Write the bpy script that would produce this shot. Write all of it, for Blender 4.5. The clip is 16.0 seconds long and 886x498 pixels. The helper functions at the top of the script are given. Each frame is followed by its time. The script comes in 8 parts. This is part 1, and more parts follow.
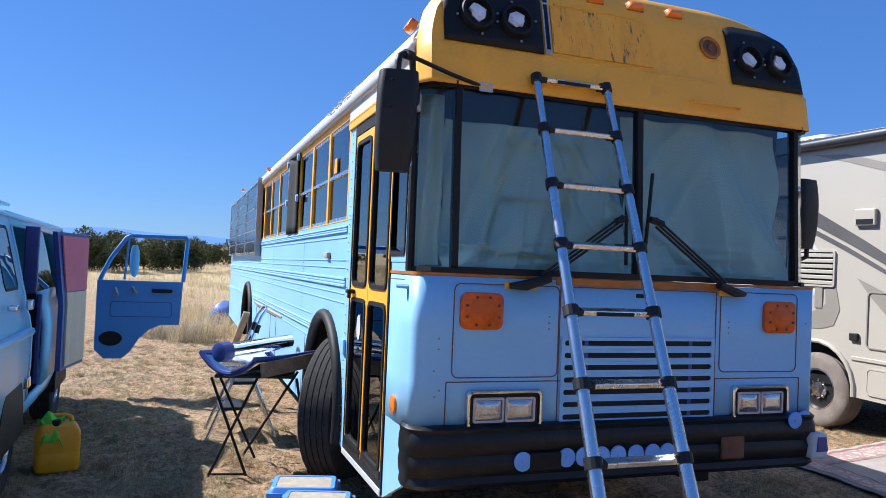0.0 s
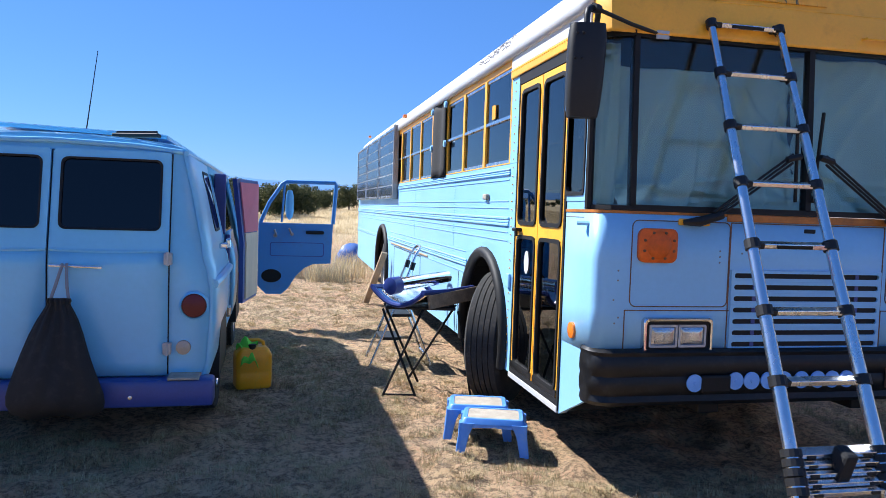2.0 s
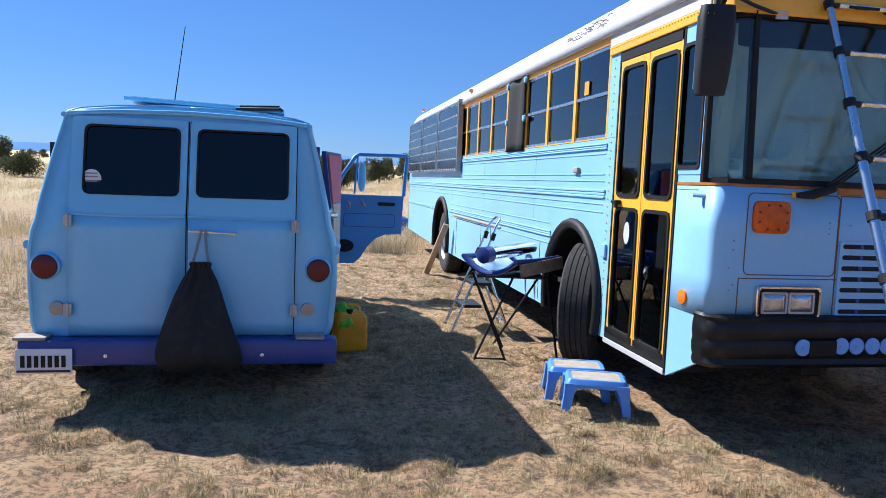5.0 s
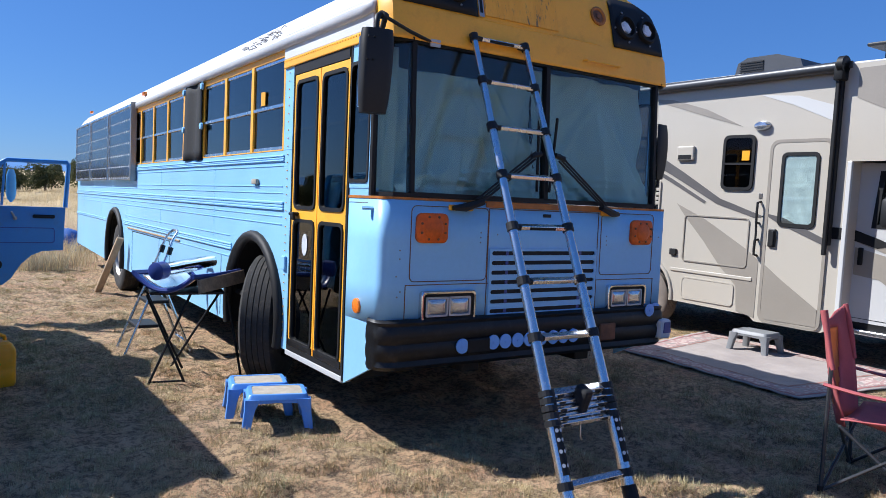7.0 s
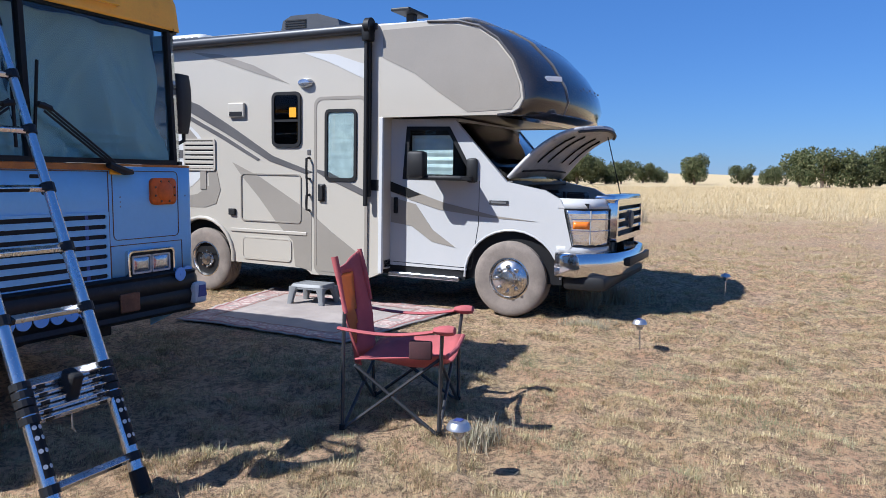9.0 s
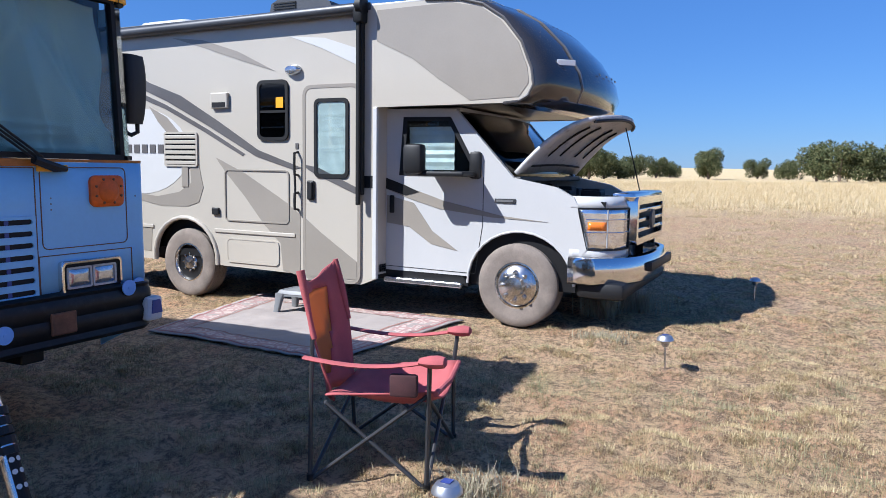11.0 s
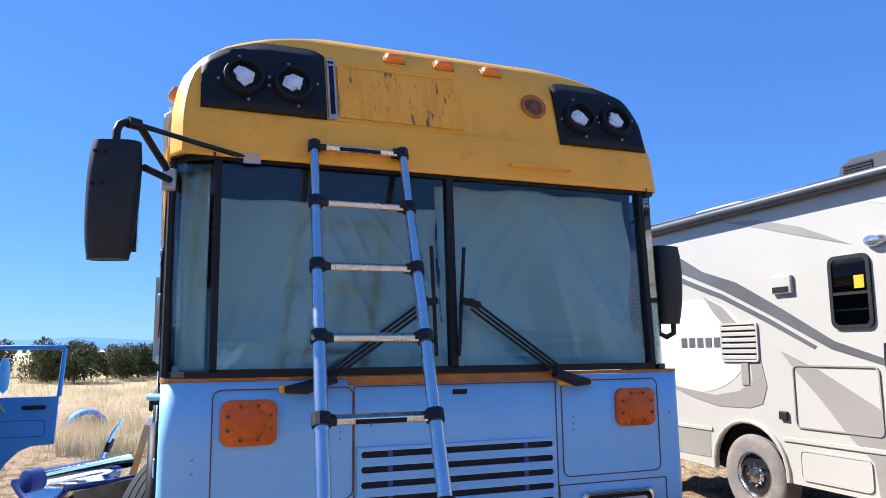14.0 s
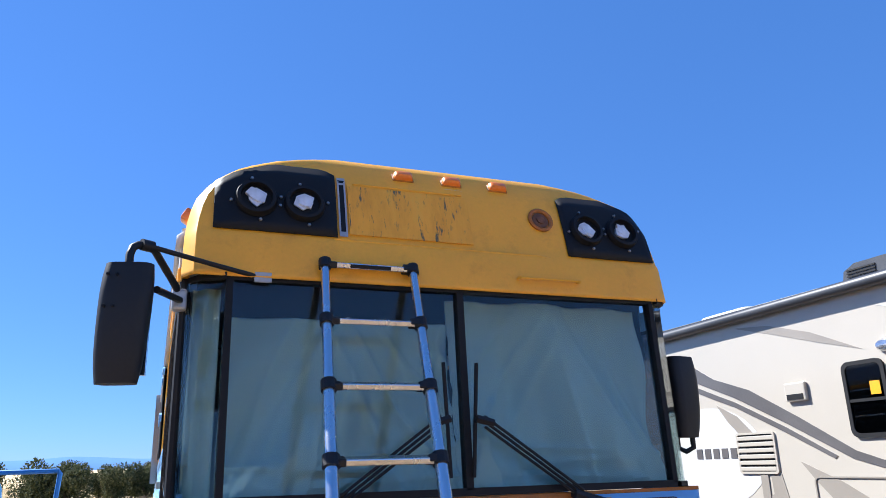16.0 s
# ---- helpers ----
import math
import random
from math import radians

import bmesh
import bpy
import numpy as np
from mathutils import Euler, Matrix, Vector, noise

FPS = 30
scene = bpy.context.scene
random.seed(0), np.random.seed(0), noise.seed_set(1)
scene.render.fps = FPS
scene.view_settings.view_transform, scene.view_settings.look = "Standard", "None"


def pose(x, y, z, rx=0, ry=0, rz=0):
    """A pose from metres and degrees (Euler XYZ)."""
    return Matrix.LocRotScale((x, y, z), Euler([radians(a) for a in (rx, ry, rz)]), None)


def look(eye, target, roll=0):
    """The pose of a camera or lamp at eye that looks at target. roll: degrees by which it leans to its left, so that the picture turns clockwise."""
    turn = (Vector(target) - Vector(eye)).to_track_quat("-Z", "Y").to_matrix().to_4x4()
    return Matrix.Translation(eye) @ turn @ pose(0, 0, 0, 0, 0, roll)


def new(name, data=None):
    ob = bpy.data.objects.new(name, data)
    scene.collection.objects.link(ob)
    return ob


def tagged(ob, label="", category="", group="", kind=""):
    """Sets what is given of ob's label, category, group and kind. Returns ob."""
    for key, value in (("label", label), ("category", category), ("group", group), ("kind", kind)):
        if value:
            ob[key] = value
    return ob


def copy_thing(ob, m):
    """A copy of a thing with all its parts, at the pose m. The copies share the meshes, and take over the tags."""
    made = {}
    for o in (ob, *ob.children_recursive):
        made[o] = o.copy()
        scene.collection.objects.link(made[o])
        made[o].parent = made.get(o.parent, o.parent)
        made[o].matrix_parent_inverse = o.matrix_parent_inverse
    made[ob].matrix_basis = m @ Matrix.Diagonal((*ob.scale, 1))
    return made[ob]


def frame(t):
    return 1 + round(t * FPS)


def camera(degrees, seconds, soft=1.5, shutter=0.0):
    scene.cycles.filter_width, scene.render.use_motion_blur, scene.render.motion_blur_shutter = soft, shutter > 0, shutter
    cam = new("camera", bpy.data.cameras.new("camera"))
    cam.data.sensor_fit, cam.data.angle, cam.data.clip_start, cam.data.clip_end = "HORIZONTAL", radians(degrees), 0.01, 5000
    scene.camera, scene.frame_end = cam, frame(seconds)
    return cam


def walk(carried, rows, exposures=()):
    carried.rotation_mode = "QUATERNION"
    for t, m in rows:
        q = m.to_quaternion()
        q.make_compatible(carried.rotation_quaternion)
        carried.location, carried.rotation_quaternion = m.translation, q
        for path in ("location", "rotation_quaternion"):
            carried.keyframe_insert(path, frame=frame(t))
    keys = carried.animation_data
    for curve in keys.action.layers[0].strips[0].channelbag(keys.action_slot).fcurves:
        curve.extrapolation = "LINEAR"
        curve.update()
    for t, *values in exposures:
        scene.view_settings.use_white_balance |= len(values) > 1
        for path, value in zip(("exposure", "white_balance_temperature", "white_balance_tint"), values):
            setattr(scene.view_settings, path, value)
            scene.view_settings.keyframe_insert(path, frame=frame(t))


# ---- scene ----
cam = camera(62.3, 16.0, soft=0.6)
PATH = [
    (0, (-2.259, -3.204, 1.522), (-1.578, -1.324, 1.577), 2.4),
    (0.5, (-2.287, -3.296, 1.523), (-1.794, -1.358, 1.56), 2.2),
    (1, (-2.398, -3.375, 1.499), (-2.018, -1.412, 1.488), 1.7),
    (1.5, (-2.616, -3.396, 1.478), (-2.209, -1.439, 1.413), 1.5),
    (2, (-2.763, -3.438, 1.483), (-2.338, -1.487, 1.374), 1.9),
    (2.5, (-2.882, -3.577, 1.472), (-2.498, -1.619, 1.346), 2.0),
    (3, (-3.102, -3.662, 1.463), (-2.781, -1.693, 1.325), 1.9),
    (3.2, (-3.205, -3.64, 1.458), (-2.916, -1.666, 1.314), 1.7),
    (5.3, (-3.348, -3.581, 1.45), (-2.943, -1.631, 1.266), 2.6),
    (5.5, (-3.33, -3.581, 1.447), (-2.852, -1.647, 1.27), 2.7),
    (6, (-3.291, -3.584, 1.455), (-2.623, -1.705, 1.3), 3.0),
    (6.5, (-3.255, -3.596, 1.466), (-2.373, -1.806, 1.336), 3.1),
    (7, (-3.223, -3.612, 1.477), (-2.112, -1.953, 1.354), 2.5),
    (7.5, (-3.159, -3.617, 1.462), (-1.855, -2.106, 1.343), 1.9),
    (8, (-3.034, -3.668, 1.452), (-1.538, -2.348, 1.317), 1.2),
    (8.5, (-2.849, -3.765, 1.437), (-1.15, -2.722, 1.276), 0.6),
    (8.7, (-2.787, -3.797, 1.432), (-1.011, -2.893, 1.261), 0.3),
    (10.8, (-2.036, -3.617, 1.43), (-0.212, -2.83, 1.202), 0.6),
    (11, (-1.965, -3.565, 1.437), (-0.185, -2.676, 1.232), 0.2),
    (11.5, (-1.792, -3.43, 1.455), (-0.19, -2.242, 1.302), -0.9),
    (12, (-1.666, -3.382, 1.475), (-0.303, -1.92, 1.393), -1.5),
    (12.5, (-1.573, -3.301, 1.52), (-0.429, -1.661, 1.52), -1.3),
    (13, (-1.49, -3.146, 1.541), (-0.492, -1.416, 1.645), -1.0),
    (13.5, (-1.347, -3.077, 1.573), (-0.519, -1.267, 1.768), -0.8),
    (14, (-1.235, -3.015, 1.563), (-0.522, -1.171, 1.863), -0.8),
    (14.5, (-1.245, -2.974, 1.574), (-0.549, -1.14, 1.965), -1.0),
    (15, (-1.261, -2.963, 1.582), (-0.571, -1.147, 2.056), -1.3),
    (15.5, (-1.27, -2.97, 1.59), (-0.58, -1.171, 2.127), -1.5),
    (16, (-1.272, -2.988, 1.596), (-0.578, -1.207, 2.184), -1.9),
]
EXPOSURES = [(0, 1.05, 5850, 10), (0.5, 1.2, 5850, 10), (1.5, 1.13, 5850, 10), (2.0, 1.25, 5850, 10), (2.5, 1.15, 5850, 10), (3.0, 0.92, 5850, 10), (5.5, 1.04, 5850, 10), (6.0, 0.85, 5800, 10), (7.0, 0.86, 5750, 10), (7.5, 1.02, 5750, 10), (8.5, 0.8, 5600, 10), (11.0, 0.98, 5600, 10), (11.5, 0.82, 5600, 10), (12.0, 0.40, 5600, 10), (12.5, 0.54, 5600, 10), (13.0, 0.88, 5600, 10), (13.5, 0.85, 5650, 10), (14.0, 1.42, 5750, 10), (14.5, 1.55, 5800, 10), (16.0, 1.38, 5850, 10)]
walk(cam, [(t, look(eye, target, roll)) for t, eye, target, roll in PATH], EXPOSURES)

# ---- light ----
SUN = Vector((-0.76, 0.66, 1.0)).normalized()
world = bpy.data.worlds.new("world")
scene.world = world
world.use_nodes = True
wn = world.node_tree.nodes
sky = wn.new("ShaderNodeTexSky")
sky.sky_type, sky.sun_disc = "NISHITA", False
sky.sun_elevation, sky.sun_rotation = math.asin(SUN.z), math.atan2(SUN.x, SUN.y)
sky.altitude, sky.air_density, sky.dust_density, sky.ozone_density = 800, 1.15, 0.0, 3.0
wn["Background"].inputs[1].default_value = 0.050
tint = wn.new("ShaderNodeMix")
tint.data_type, tint.blend_type = "RGBA", "MULTIPLY"
tint.inputs[0].default_value, tint.inputs[7].default_value = 1.0, (0.66, 0.885, 1.25, 1)
world.node_tree.links.new(sky.outputs[0], tint.inputs[6])
even = wn.new("ShaderNodeMix")
even.data_type = "RGBA"
even.inputs[0].default_value, even.inputs[7].default_value = 0.42, (0.85, 2.45, 6.5, 1)
world.node_tree.links.new(tint.outputs[2], even.inputs[6])
world.node_tree.links.new(even.outputs[2], wn["Background"].inputs[0])
sun = new("sun", bpy.data.lights.new("sun", "SUN"))
sun.data.energy, sun.data.angle, sun.data.color = 4.6, radians(0.53), (1.0, 0.94, 0.85)
sun.matrix_world = look((-30, 26, 40), (-30 - SUN.x, 26 - SUN.y, 40 - SUN.z))


# ---- materials ----
def nodes_of(name):
    m = bpy.data.materials.new(name)
    m.use_nodes = True
    t = m.node_tree
    return m, t.nodes, t.links, t.nodes["Principled BSDF"]


def noise_tex(n, l, scale, detail=4.0, rough=0.55, stretch=None):
    tc = n.new("ShaderNodeTexCoord")
    tex = n.new("ShaderNodeTexNoise")
    tex.inputs["Scale"].default_value, tex.inputs["Detail"].default_value, tex.inputs["Roughness"].default_value = scale, detail, rough
    if stretch:
        mp = n.new("ShaderNodeMapping")
        mp.inputs["Scale"].default_value = stretch
        l.new(tc.outputs["Object"], mp.inputs[0])
        l.new(mp.outputs[0], tex.inputs["Vector"])
    else:
        l.new(tc.outputs["Object"], tex.inputs["Vector"])
    return tex.outputs["Fac"]


def ramp(n, l, fac, stops):
    r = n.new("ShaderNodeValToRGB")
    e = r.color_ramp.elements
    while len(e) < len(stops):
        e.new(0.5)
    for k, (p, c) in zip(e, stops):
        k.position, k.color = p, (*c, 1) if len(c) == 3 else c
    l.new(fac, r.inputs[0])
    return r.outputs[0]


def mixc(n, l, fac, a, b, mode="MIX"):
    m = n.new("ShaderNodeMix")
    m.data_type, m.blend_type = "RGBA", mode
    for sock, v in ((m.inputs[0], fac), (m.inputs[6], a), (m.inputs[7], b)):
        if hasattr(v, "links"):
            l.new(v, sock)
        else:
            sock.default_value = v if isinstance(v, (int, float)) else (*v, 1)
    return m.outputs[2]


def bump(n, l, b, height, strength, dist=0.01):
    k = n.new("ShaderNodeBump")
    k.inputs["Strength"].default_value, k.inputs["Distance"].default_value = strength, dist
    l.new(height, k.inputs["Height"])
    l.new(k.outputs[0], b.inputs["Normal"])


def surf(name, col, rough=0.5, metal=0.0, var=0.12, big=1.3, fine=60.0, relief=0.08, coat=0.0, dirt=None, dirt_amount=0.45, stretch=None, spec=0.5):
    """A surface with grain and large uneven wear."""
    m, n, l, b = nodes_of(name)
    f1 = noise_tex(n, l, big, 5.0, 0.6, stretch)
    f2 = noise_tex(n, l, fine, 3.0, 0.6, stretch)
    lo, hi = [c * (1 - var) for c in col], [min(1, c * (1 + var)) for c in col]
    c = ramp(n, l, f1, [(0.3, lo), (0.7, hi)])
    g = ramp(n, l, f2, [(0.3, (1 - var * 0.6,) * 3), (0.7, (1.0,) * 3)])
    c = mixc(n, l, 1.0, c, g, "MULTIPLY")
    if dirt:
        f3 = noise_tex(n, l, big * 4, 8.0, 0.7, stretch)
        d = ramp(n, l, f3, [(0.52, (0, 0, 0)), (0.75, (dirt_amount,) * 3)])
        c = mixc(n, l, d, c, dirt)
    l.new(c, b.inputs["Base Color"])
    rr = n.new("ShaderNodeMapRange")
    rr.inputs[3].default_value, rr.inputs[4].default_value = max(0.02, rough - 0.08), min(1, rough + 0.12)
    l.new(f1, rr.inputs[0])
    l.new(rr.outputs[0], b.inputs["Roughness"])
    b.inputs["Metallic"].default_value = metal
    b.inputs["Specular IOR Level"].default_value = spec
    b.inputs["Coat Weight"].default_value = coat
    b.inputs["Coat Roughness"].default_value = 0.12
    if relief:
        bump(n, l, b, f2, relief, 0.004)
    return m


def glass(name, tint=(0.5, 0.5, 0.5), rough=0.0):
    """A tinted pane: clear below, mirror by Fresnel on top."""
    m, n, l, b = nodes_of(name)
    n.remove(b)
    tr, gl, lw, mx = n.new("ShaderNodeBsdfTransparent"), n.new("ShaderNodeBsdfGlossy"), n.new("ShaderNodeLayerWeight"), n.new("ShaderNodeMixShader")
    pw, mr = n.new("ShaderNodeMath"), n.new("ShaderNodeMapRange")
    pw.operation, pw.inputs[1].default_value = "POWER", 4.0
    mr.inputs[3].default_value, mr.inputs[4].default_value = 0.045, 1.0
    tr.inputs[0].default_value = (*tint, 1)
    gl.inputs["Roughness"].default_value = rough
    l.new(lw.outputs["Facing"], pw.inputs[0])
    l.new(pw.outputs[0], mr.inputs[0])
    l.new(mr.outputs[0], mx.inputs[0])
    l.new(tr.outputs[0], mx.inputs[1])
    l.new(gl.outputs[0], mx.inputs[2])
    l.new(mx.outputs[0], n["Material Output"].inputs[0])
    return m


M = dict(
    blue=surf("brushed_blue_paint", (0.262, 0.52, 0.79), 0.42, var=0.07, big=0.9, fine=35, relief=0.10, dirt=(0.30, 0.50, 0.64), dirt_amount=0.25),
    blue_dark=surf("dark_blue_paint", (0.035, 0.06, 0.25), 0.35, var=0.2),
    van_blue=surf("van_blue_paint", (0.20, 0.51, 0.76), 0.30, var=0.06, big=1.2, fine=30, relief=0.04, coat=0.3),
    van_door=surf("van_door_blue_paint", (0.065, 0.24, 0.55), 0.4, var=0.12, dirt=(0.1, 0.12, 0.14)),
    orange=surf("school_bus_yellow_paint", (0.92, 0.44, 0.03), 0.38, var=0.08, big=2.0, relief=0.05, dirt=(0.55, 0.22, 0.02), dirt_amount=0.5),
    white=surf("weathered_white_paint", (0.60, 0.61, 0.62), 0.5, var=0.06, dirt=(0.42, 0.42, 0.42)),
    black=surf("matte_black_paint", (0.007, 0.007, 0.008), 0.55, var=0.3, big=3, spec=0.3),
    rubber=surf("black_rubber", (0.009, 0.009, 0.010), 0.6, var=0.25, big=6, spec=0.3),
    tyre=surf("dusty_tyre_rubber", (0.028, 0.027, 0.026), 0.85, var=0.3, big=5, fine=90, relief=0.2, dirt=(0.14, 0.11, 0.09), dirt_amount=0.5),
    bumper=surf("worn_black_bumper_paint", (0.008, 0.008, 0.009), 0.42, var=0.35, big=3, dirt=(0.08, 0.075, 0.07), dirt_amount=0.25, spec=0.35),
    plastic=surf("black_plastic", (0.013, 0.013, 0.014), 0.5, var=0.2, spec=0.35),
    chrome=surf("chrome", (0.72, 0.72, 0.73), 0.10, 1.0, var=0.06, relief=0.0),
    alu=surf("brushed_aluminium", (0.66, 0.67, 0.69), 0.24, 1.0, var=0.06, relief=0.03, stretch=(8, 8, 0.6)),
    steel=surf("dull_steel", (0.36, 0.35, 0.34), 0.45, 0.9, var=0.2, dirt=(0.25, 0.15, 0.08)),
    rust=surf("rusty_brown_steel", (0.16, 0.07, 0.035), 0.7, var=0.4, big=8),
    amber=surf("amber_lens", (0.80, 0.20, 0.015), 0.25, var=0.12, big=9, coat=0.6, relief=0.02),
    amber_old=surf("weathered_amber_lens", (0.66, 0.112, 0.006), 0.4, var=0.22, big=14, relief=0.05, coat=0.1, spec=0.3),
    red_lens=surf("red_lens", (0.11, 0.006, 0.010), 0.3, var=0.2, coat=0.15, spec=0.3),
    lens=surf("headlamp_glass", (0.46, 0.49, 0.54), 0.13, 0.8, var=0.3, big=20, fine=70, relief=0.25, coat=0.8),
    lamp_clear=surf("bright_headlamp_reflector", (0.80, 0.82, 0.85), 0.10, 0.95, var=0.15, big=18, fine=40, relief=0.35, coat=0.8),
    tape=surf("silver_tape", (0.72, 0.74, 0.78), 0.35, 0.2, var=0.15, big=10, fine=25, relief=0.5),
    disc=surf("pale_blue_disc_paint", (0.20, 0.42, 0.85), 0.4, var=0.1),
    cap=surf("satin_metal_cap", (0.5, 0.5, 0.52), 0.38, 0.9, var=0.15, big=14),
    horn=surf("rusty_orange_paint", (0.42, 0.14, 0.012), 0.5, var=0.3, big=9, dirt=(0.10, 0.04, 0.02), dirt_amount=0.7),
    silver=surf("dull_silver_bezel", (0.42, 0.43, 0.45), 0.3, 0.25, var=0.15, big=12),
    curtain=surf("sage_green_curtain_cloth", (0.45, 0.60, 0.575), 0.9, var=0.06, big=2, fine=220, relief=0.15),
    # near black: the shade inside the vehicles is put into this colour
    dark=surf("unlit_interior_tone", (0.02, 0.02, 0.022), 0.9, var=0.2),
    cloth_black=surf("black_nylon_cloth", (0.008, 0.008, 0.009), 0.8, var=0.3, big=7, fine=200, relief=0.3),
    wood=surf("weathered_wood", (0.40, 0.28, 0.17), 0.75, var=0.22, big=3, fine=30, relief=0.2, stretch=(6, 6, 0.8)),
    plug_blue=surf("blue_moulded_plastic", (0.10, 0.28, 0.72), 0.38, var=0.08, big=4, dirt=(0.25, 0.33, 0.48)),
    plug_grey=surf("grey_moulded_plastic", (0.45, 0.46, 0.46), 0.5, var=0.08),
    grit=surf("sandy_anti_slip_top", (0.36, 0.32, 0.26), 0.9, var=0.2, big=14, fine=120, relief=0.5),
    yellow=surf("yellow_jerrycan_plastic", (0.84, 0.36, 0.006), 0.4, var=0.1, big=5, dirt=(0.4, 0.3, 0.06)),
    green=surf("bright_green_cloth", (0.16, 0.62, 0.05), 0.85, var=0.2),
    glass=glass("clear_glass", (0.84, 0.88, 0.87)),
    glass_dark=glass("dark_tinted_glass", (0.05, 0.05, 0.06)),
    glass_mid=glass("tinted_glass", (0.30, 0.31, 0.33)),
    blind=surf("ribbed_blind", (0.25, 0.24, 0.25), 0.8, var=0.1),
)


# ---- mesh helpers ----
def part(name, bm, material, parent=None, label="", smooth=False, at=None):
    """One mesh object under a thing or a part."""
    me = bpy.data.meshes.new(name)
    bmesh.ops.recalc_face_normals(bm, faces=bm.faces)
    bm.to_mesh(me)
    bm.free()
    me.materials.append(M[material] if isinstance(material, str) else material)
    if smooth:
        me.polygons.foreach_set("use_smooth", [True] * len(me.polygons))
        me.set_sharp_from_angle(angle=radians(38))
    ob = new(name, me)
    if parent:
        ob.parent = parent
    if at is not None:
        ob.matrix_basis = at
    if label:
        ob["label"] = label
    return ob


def thing(name, label, category, at=None, group="", kind=""):
    ob = new(name)
    ob.empty_display_size = 0.2
    if at is not None:
        ob.matrix_basis = at
    return tagged(ob, label, category, group, kind)


def B():
    return bmesh.new()


def face(bm, vs):
    try:
        return bm.faces.new(vs)
    except ValueError:
        return None


def box(bm, x0, x1, y0, y1, z0, z1, r=0.0, m=None, seg=2):
    vs = [bm.verts.new((x, y, z)) for x in (x0, x1) for y in (y0, y1) for z in (z0, z1)]
    fs = [bm.faces.new([vs[i] for i in q]) for q in ((0, 1, 3, 2), (4, 6, 7, 5), (0, 4, 5, 1), (2, 3, 7, 6), (0, 2, 6, 4), (1, 5, 7, 3))]
    geo = vs
    if r > 0:
        es = list({e for f in fs for e in f.edges})
        out = bmesh.ops.bevel(bm, geom=es + vs, offset=r, segments=seg, affect="EDGES", profile=0.5, clamp_overlap=True)
        geo = list({v for f in out["faces"] for v in f.verts} | {v for v in vs if v.is_valid})
    if m is not None:
        bmesh.ops.transform(bm, matrix=m, verts=geo)
    return bm


def prism(bm, poly, axis, a, b, m=None):
    """A polygon drawn out along an axis. poly: pairs in the two other axes, in order."""
    def p(u, v, w):
        return {"x": (w, u, v), "y": (u, w, v), "z": (u, v, w)}[axis]
    lo, hi = [bm.verts.new(p(u, v, a)) for u, v in poly], [bm.verts.new(p(u, v, b)) for u, v in poly]
    bm.faces.new(lo), bm.faces.new(hi[::-1])
    for i in range(len(poly)):
        j = (i + 1) % len(poly)
        face(bm, (lo[i], hi[i], hi[j], lo[j]))
    if m is not None:
        bmesh.ops.transform(bm, matrix=m, verts=lo + hi)
    return bm


def ring(bm, outer, inner, axis, a, b):
    """A frame between two outlines with as many points, drawn out along an axis."""
    def p(u, v, w):
        return {"x": (w, u, v), "y": (u, w, v), "z": (u, v, w)}[axis]
    rows = [[bm.verts.new(p(u, v, w)) for u, v in poly] for poly, w in ((outer, a), (outer, b), (inner, b), (inner, a))]
    n = len(outer)
    for k in range(4):
        for i in range(n):
            face(bm, (rows[k][i], rows[k][(i + 1) % n], rows[(k + 1) % 4][(i + 1) % n], rows[(k + 1) % 4][i]))
    return bm


def rrect(u0, u1, v0, v1, r, n=4):
    """A rectangle with rounded corners."""
    out = []
    for cu, cv, a0 in ((u1 - r, v1 - r, 0), (u0 + r, v1 - r, 90), (u0 + r, v0 + r, 180), (u1 - r, v0 + r, 270)):
        for k in range(n + 1):
            a = radians(a0 + 90 * k / n)
            out.append((cu + r * math.cos(a), cv + r * math.sin(a)))
    return out


def loft(bm, rows, closed=False, caps=False):
    vs = [[bm.verts.new(p) for p in row] for row in rows]
    n = len(rows[0])
    for a, b in zip(vs, vs[1:]):
        for i in range(n if closed else n - 1):
            j = (i + 1) % n
            face(bm, (a[i], a[j], b[j], b[i]))
    if caps:
        face(bm, vs[0][::-1]), face(bm, vs[-1])
    return bm


def tube(bm, pts, r, n=8, flat=1.0):
    pts = [Vector(p) for p in pts]
    rr = r if isinstance(r, (list, tuple)) else [r] * len(pts)
    rows, up = [], None
    for i, p in enumerate(pts):
        d = (pts[min(i + 1, len(pts) - 1)] - pts[max(i - 1, 0)]).normalized()
        if up is None:
            up = Vector((0, 0, 1)) if abs(d.z) < 0.9 else Vector((1, 0, 0))
        s = d.cross(up).normalized()
        up = s.cross(d).normalized()
        rows.append([p + rr[i] * (math.cos(2 * math.pi * k / n) * s + flat * math.sin(2 * math.pi * k / n) * up) for k in range(n)])
    return loft(bm, rows, True, True)


def lathe(bm, prof, at=(0, 0, 0), axis="y", n=24, caps=True):
    """A profile of (radius, height) turned round an axis."""
    rows = []
    for r, h in prof:
        row = []
        for k in range(n):
            a = 2 * math.pi * k / n
            u, v = max(r, 1e-4) * math.cos(a), max(r, 1e-4) * math.sin(a)
            row.append({"x": (at[0] + h, at[1] + u, at[2] + v), "y": (at[0] + u, at[1] + h, at[2] + v), "z": (at[0] + u, at[1] + v, at[2] + h)}[axis])
        rows.append(row)
    return loft(bm, rows, True, caps)


def interp(x, pts):
    return float(np.interp(x, [p[0] for p in pts], [p[1] for p in pts]))


def sheet(ob, thick, offset=0.0):
    s = ob.modifiers.new("thickness", "SOLIDIFY")
    s.thickness, s.offset = thick, offset
    return ob


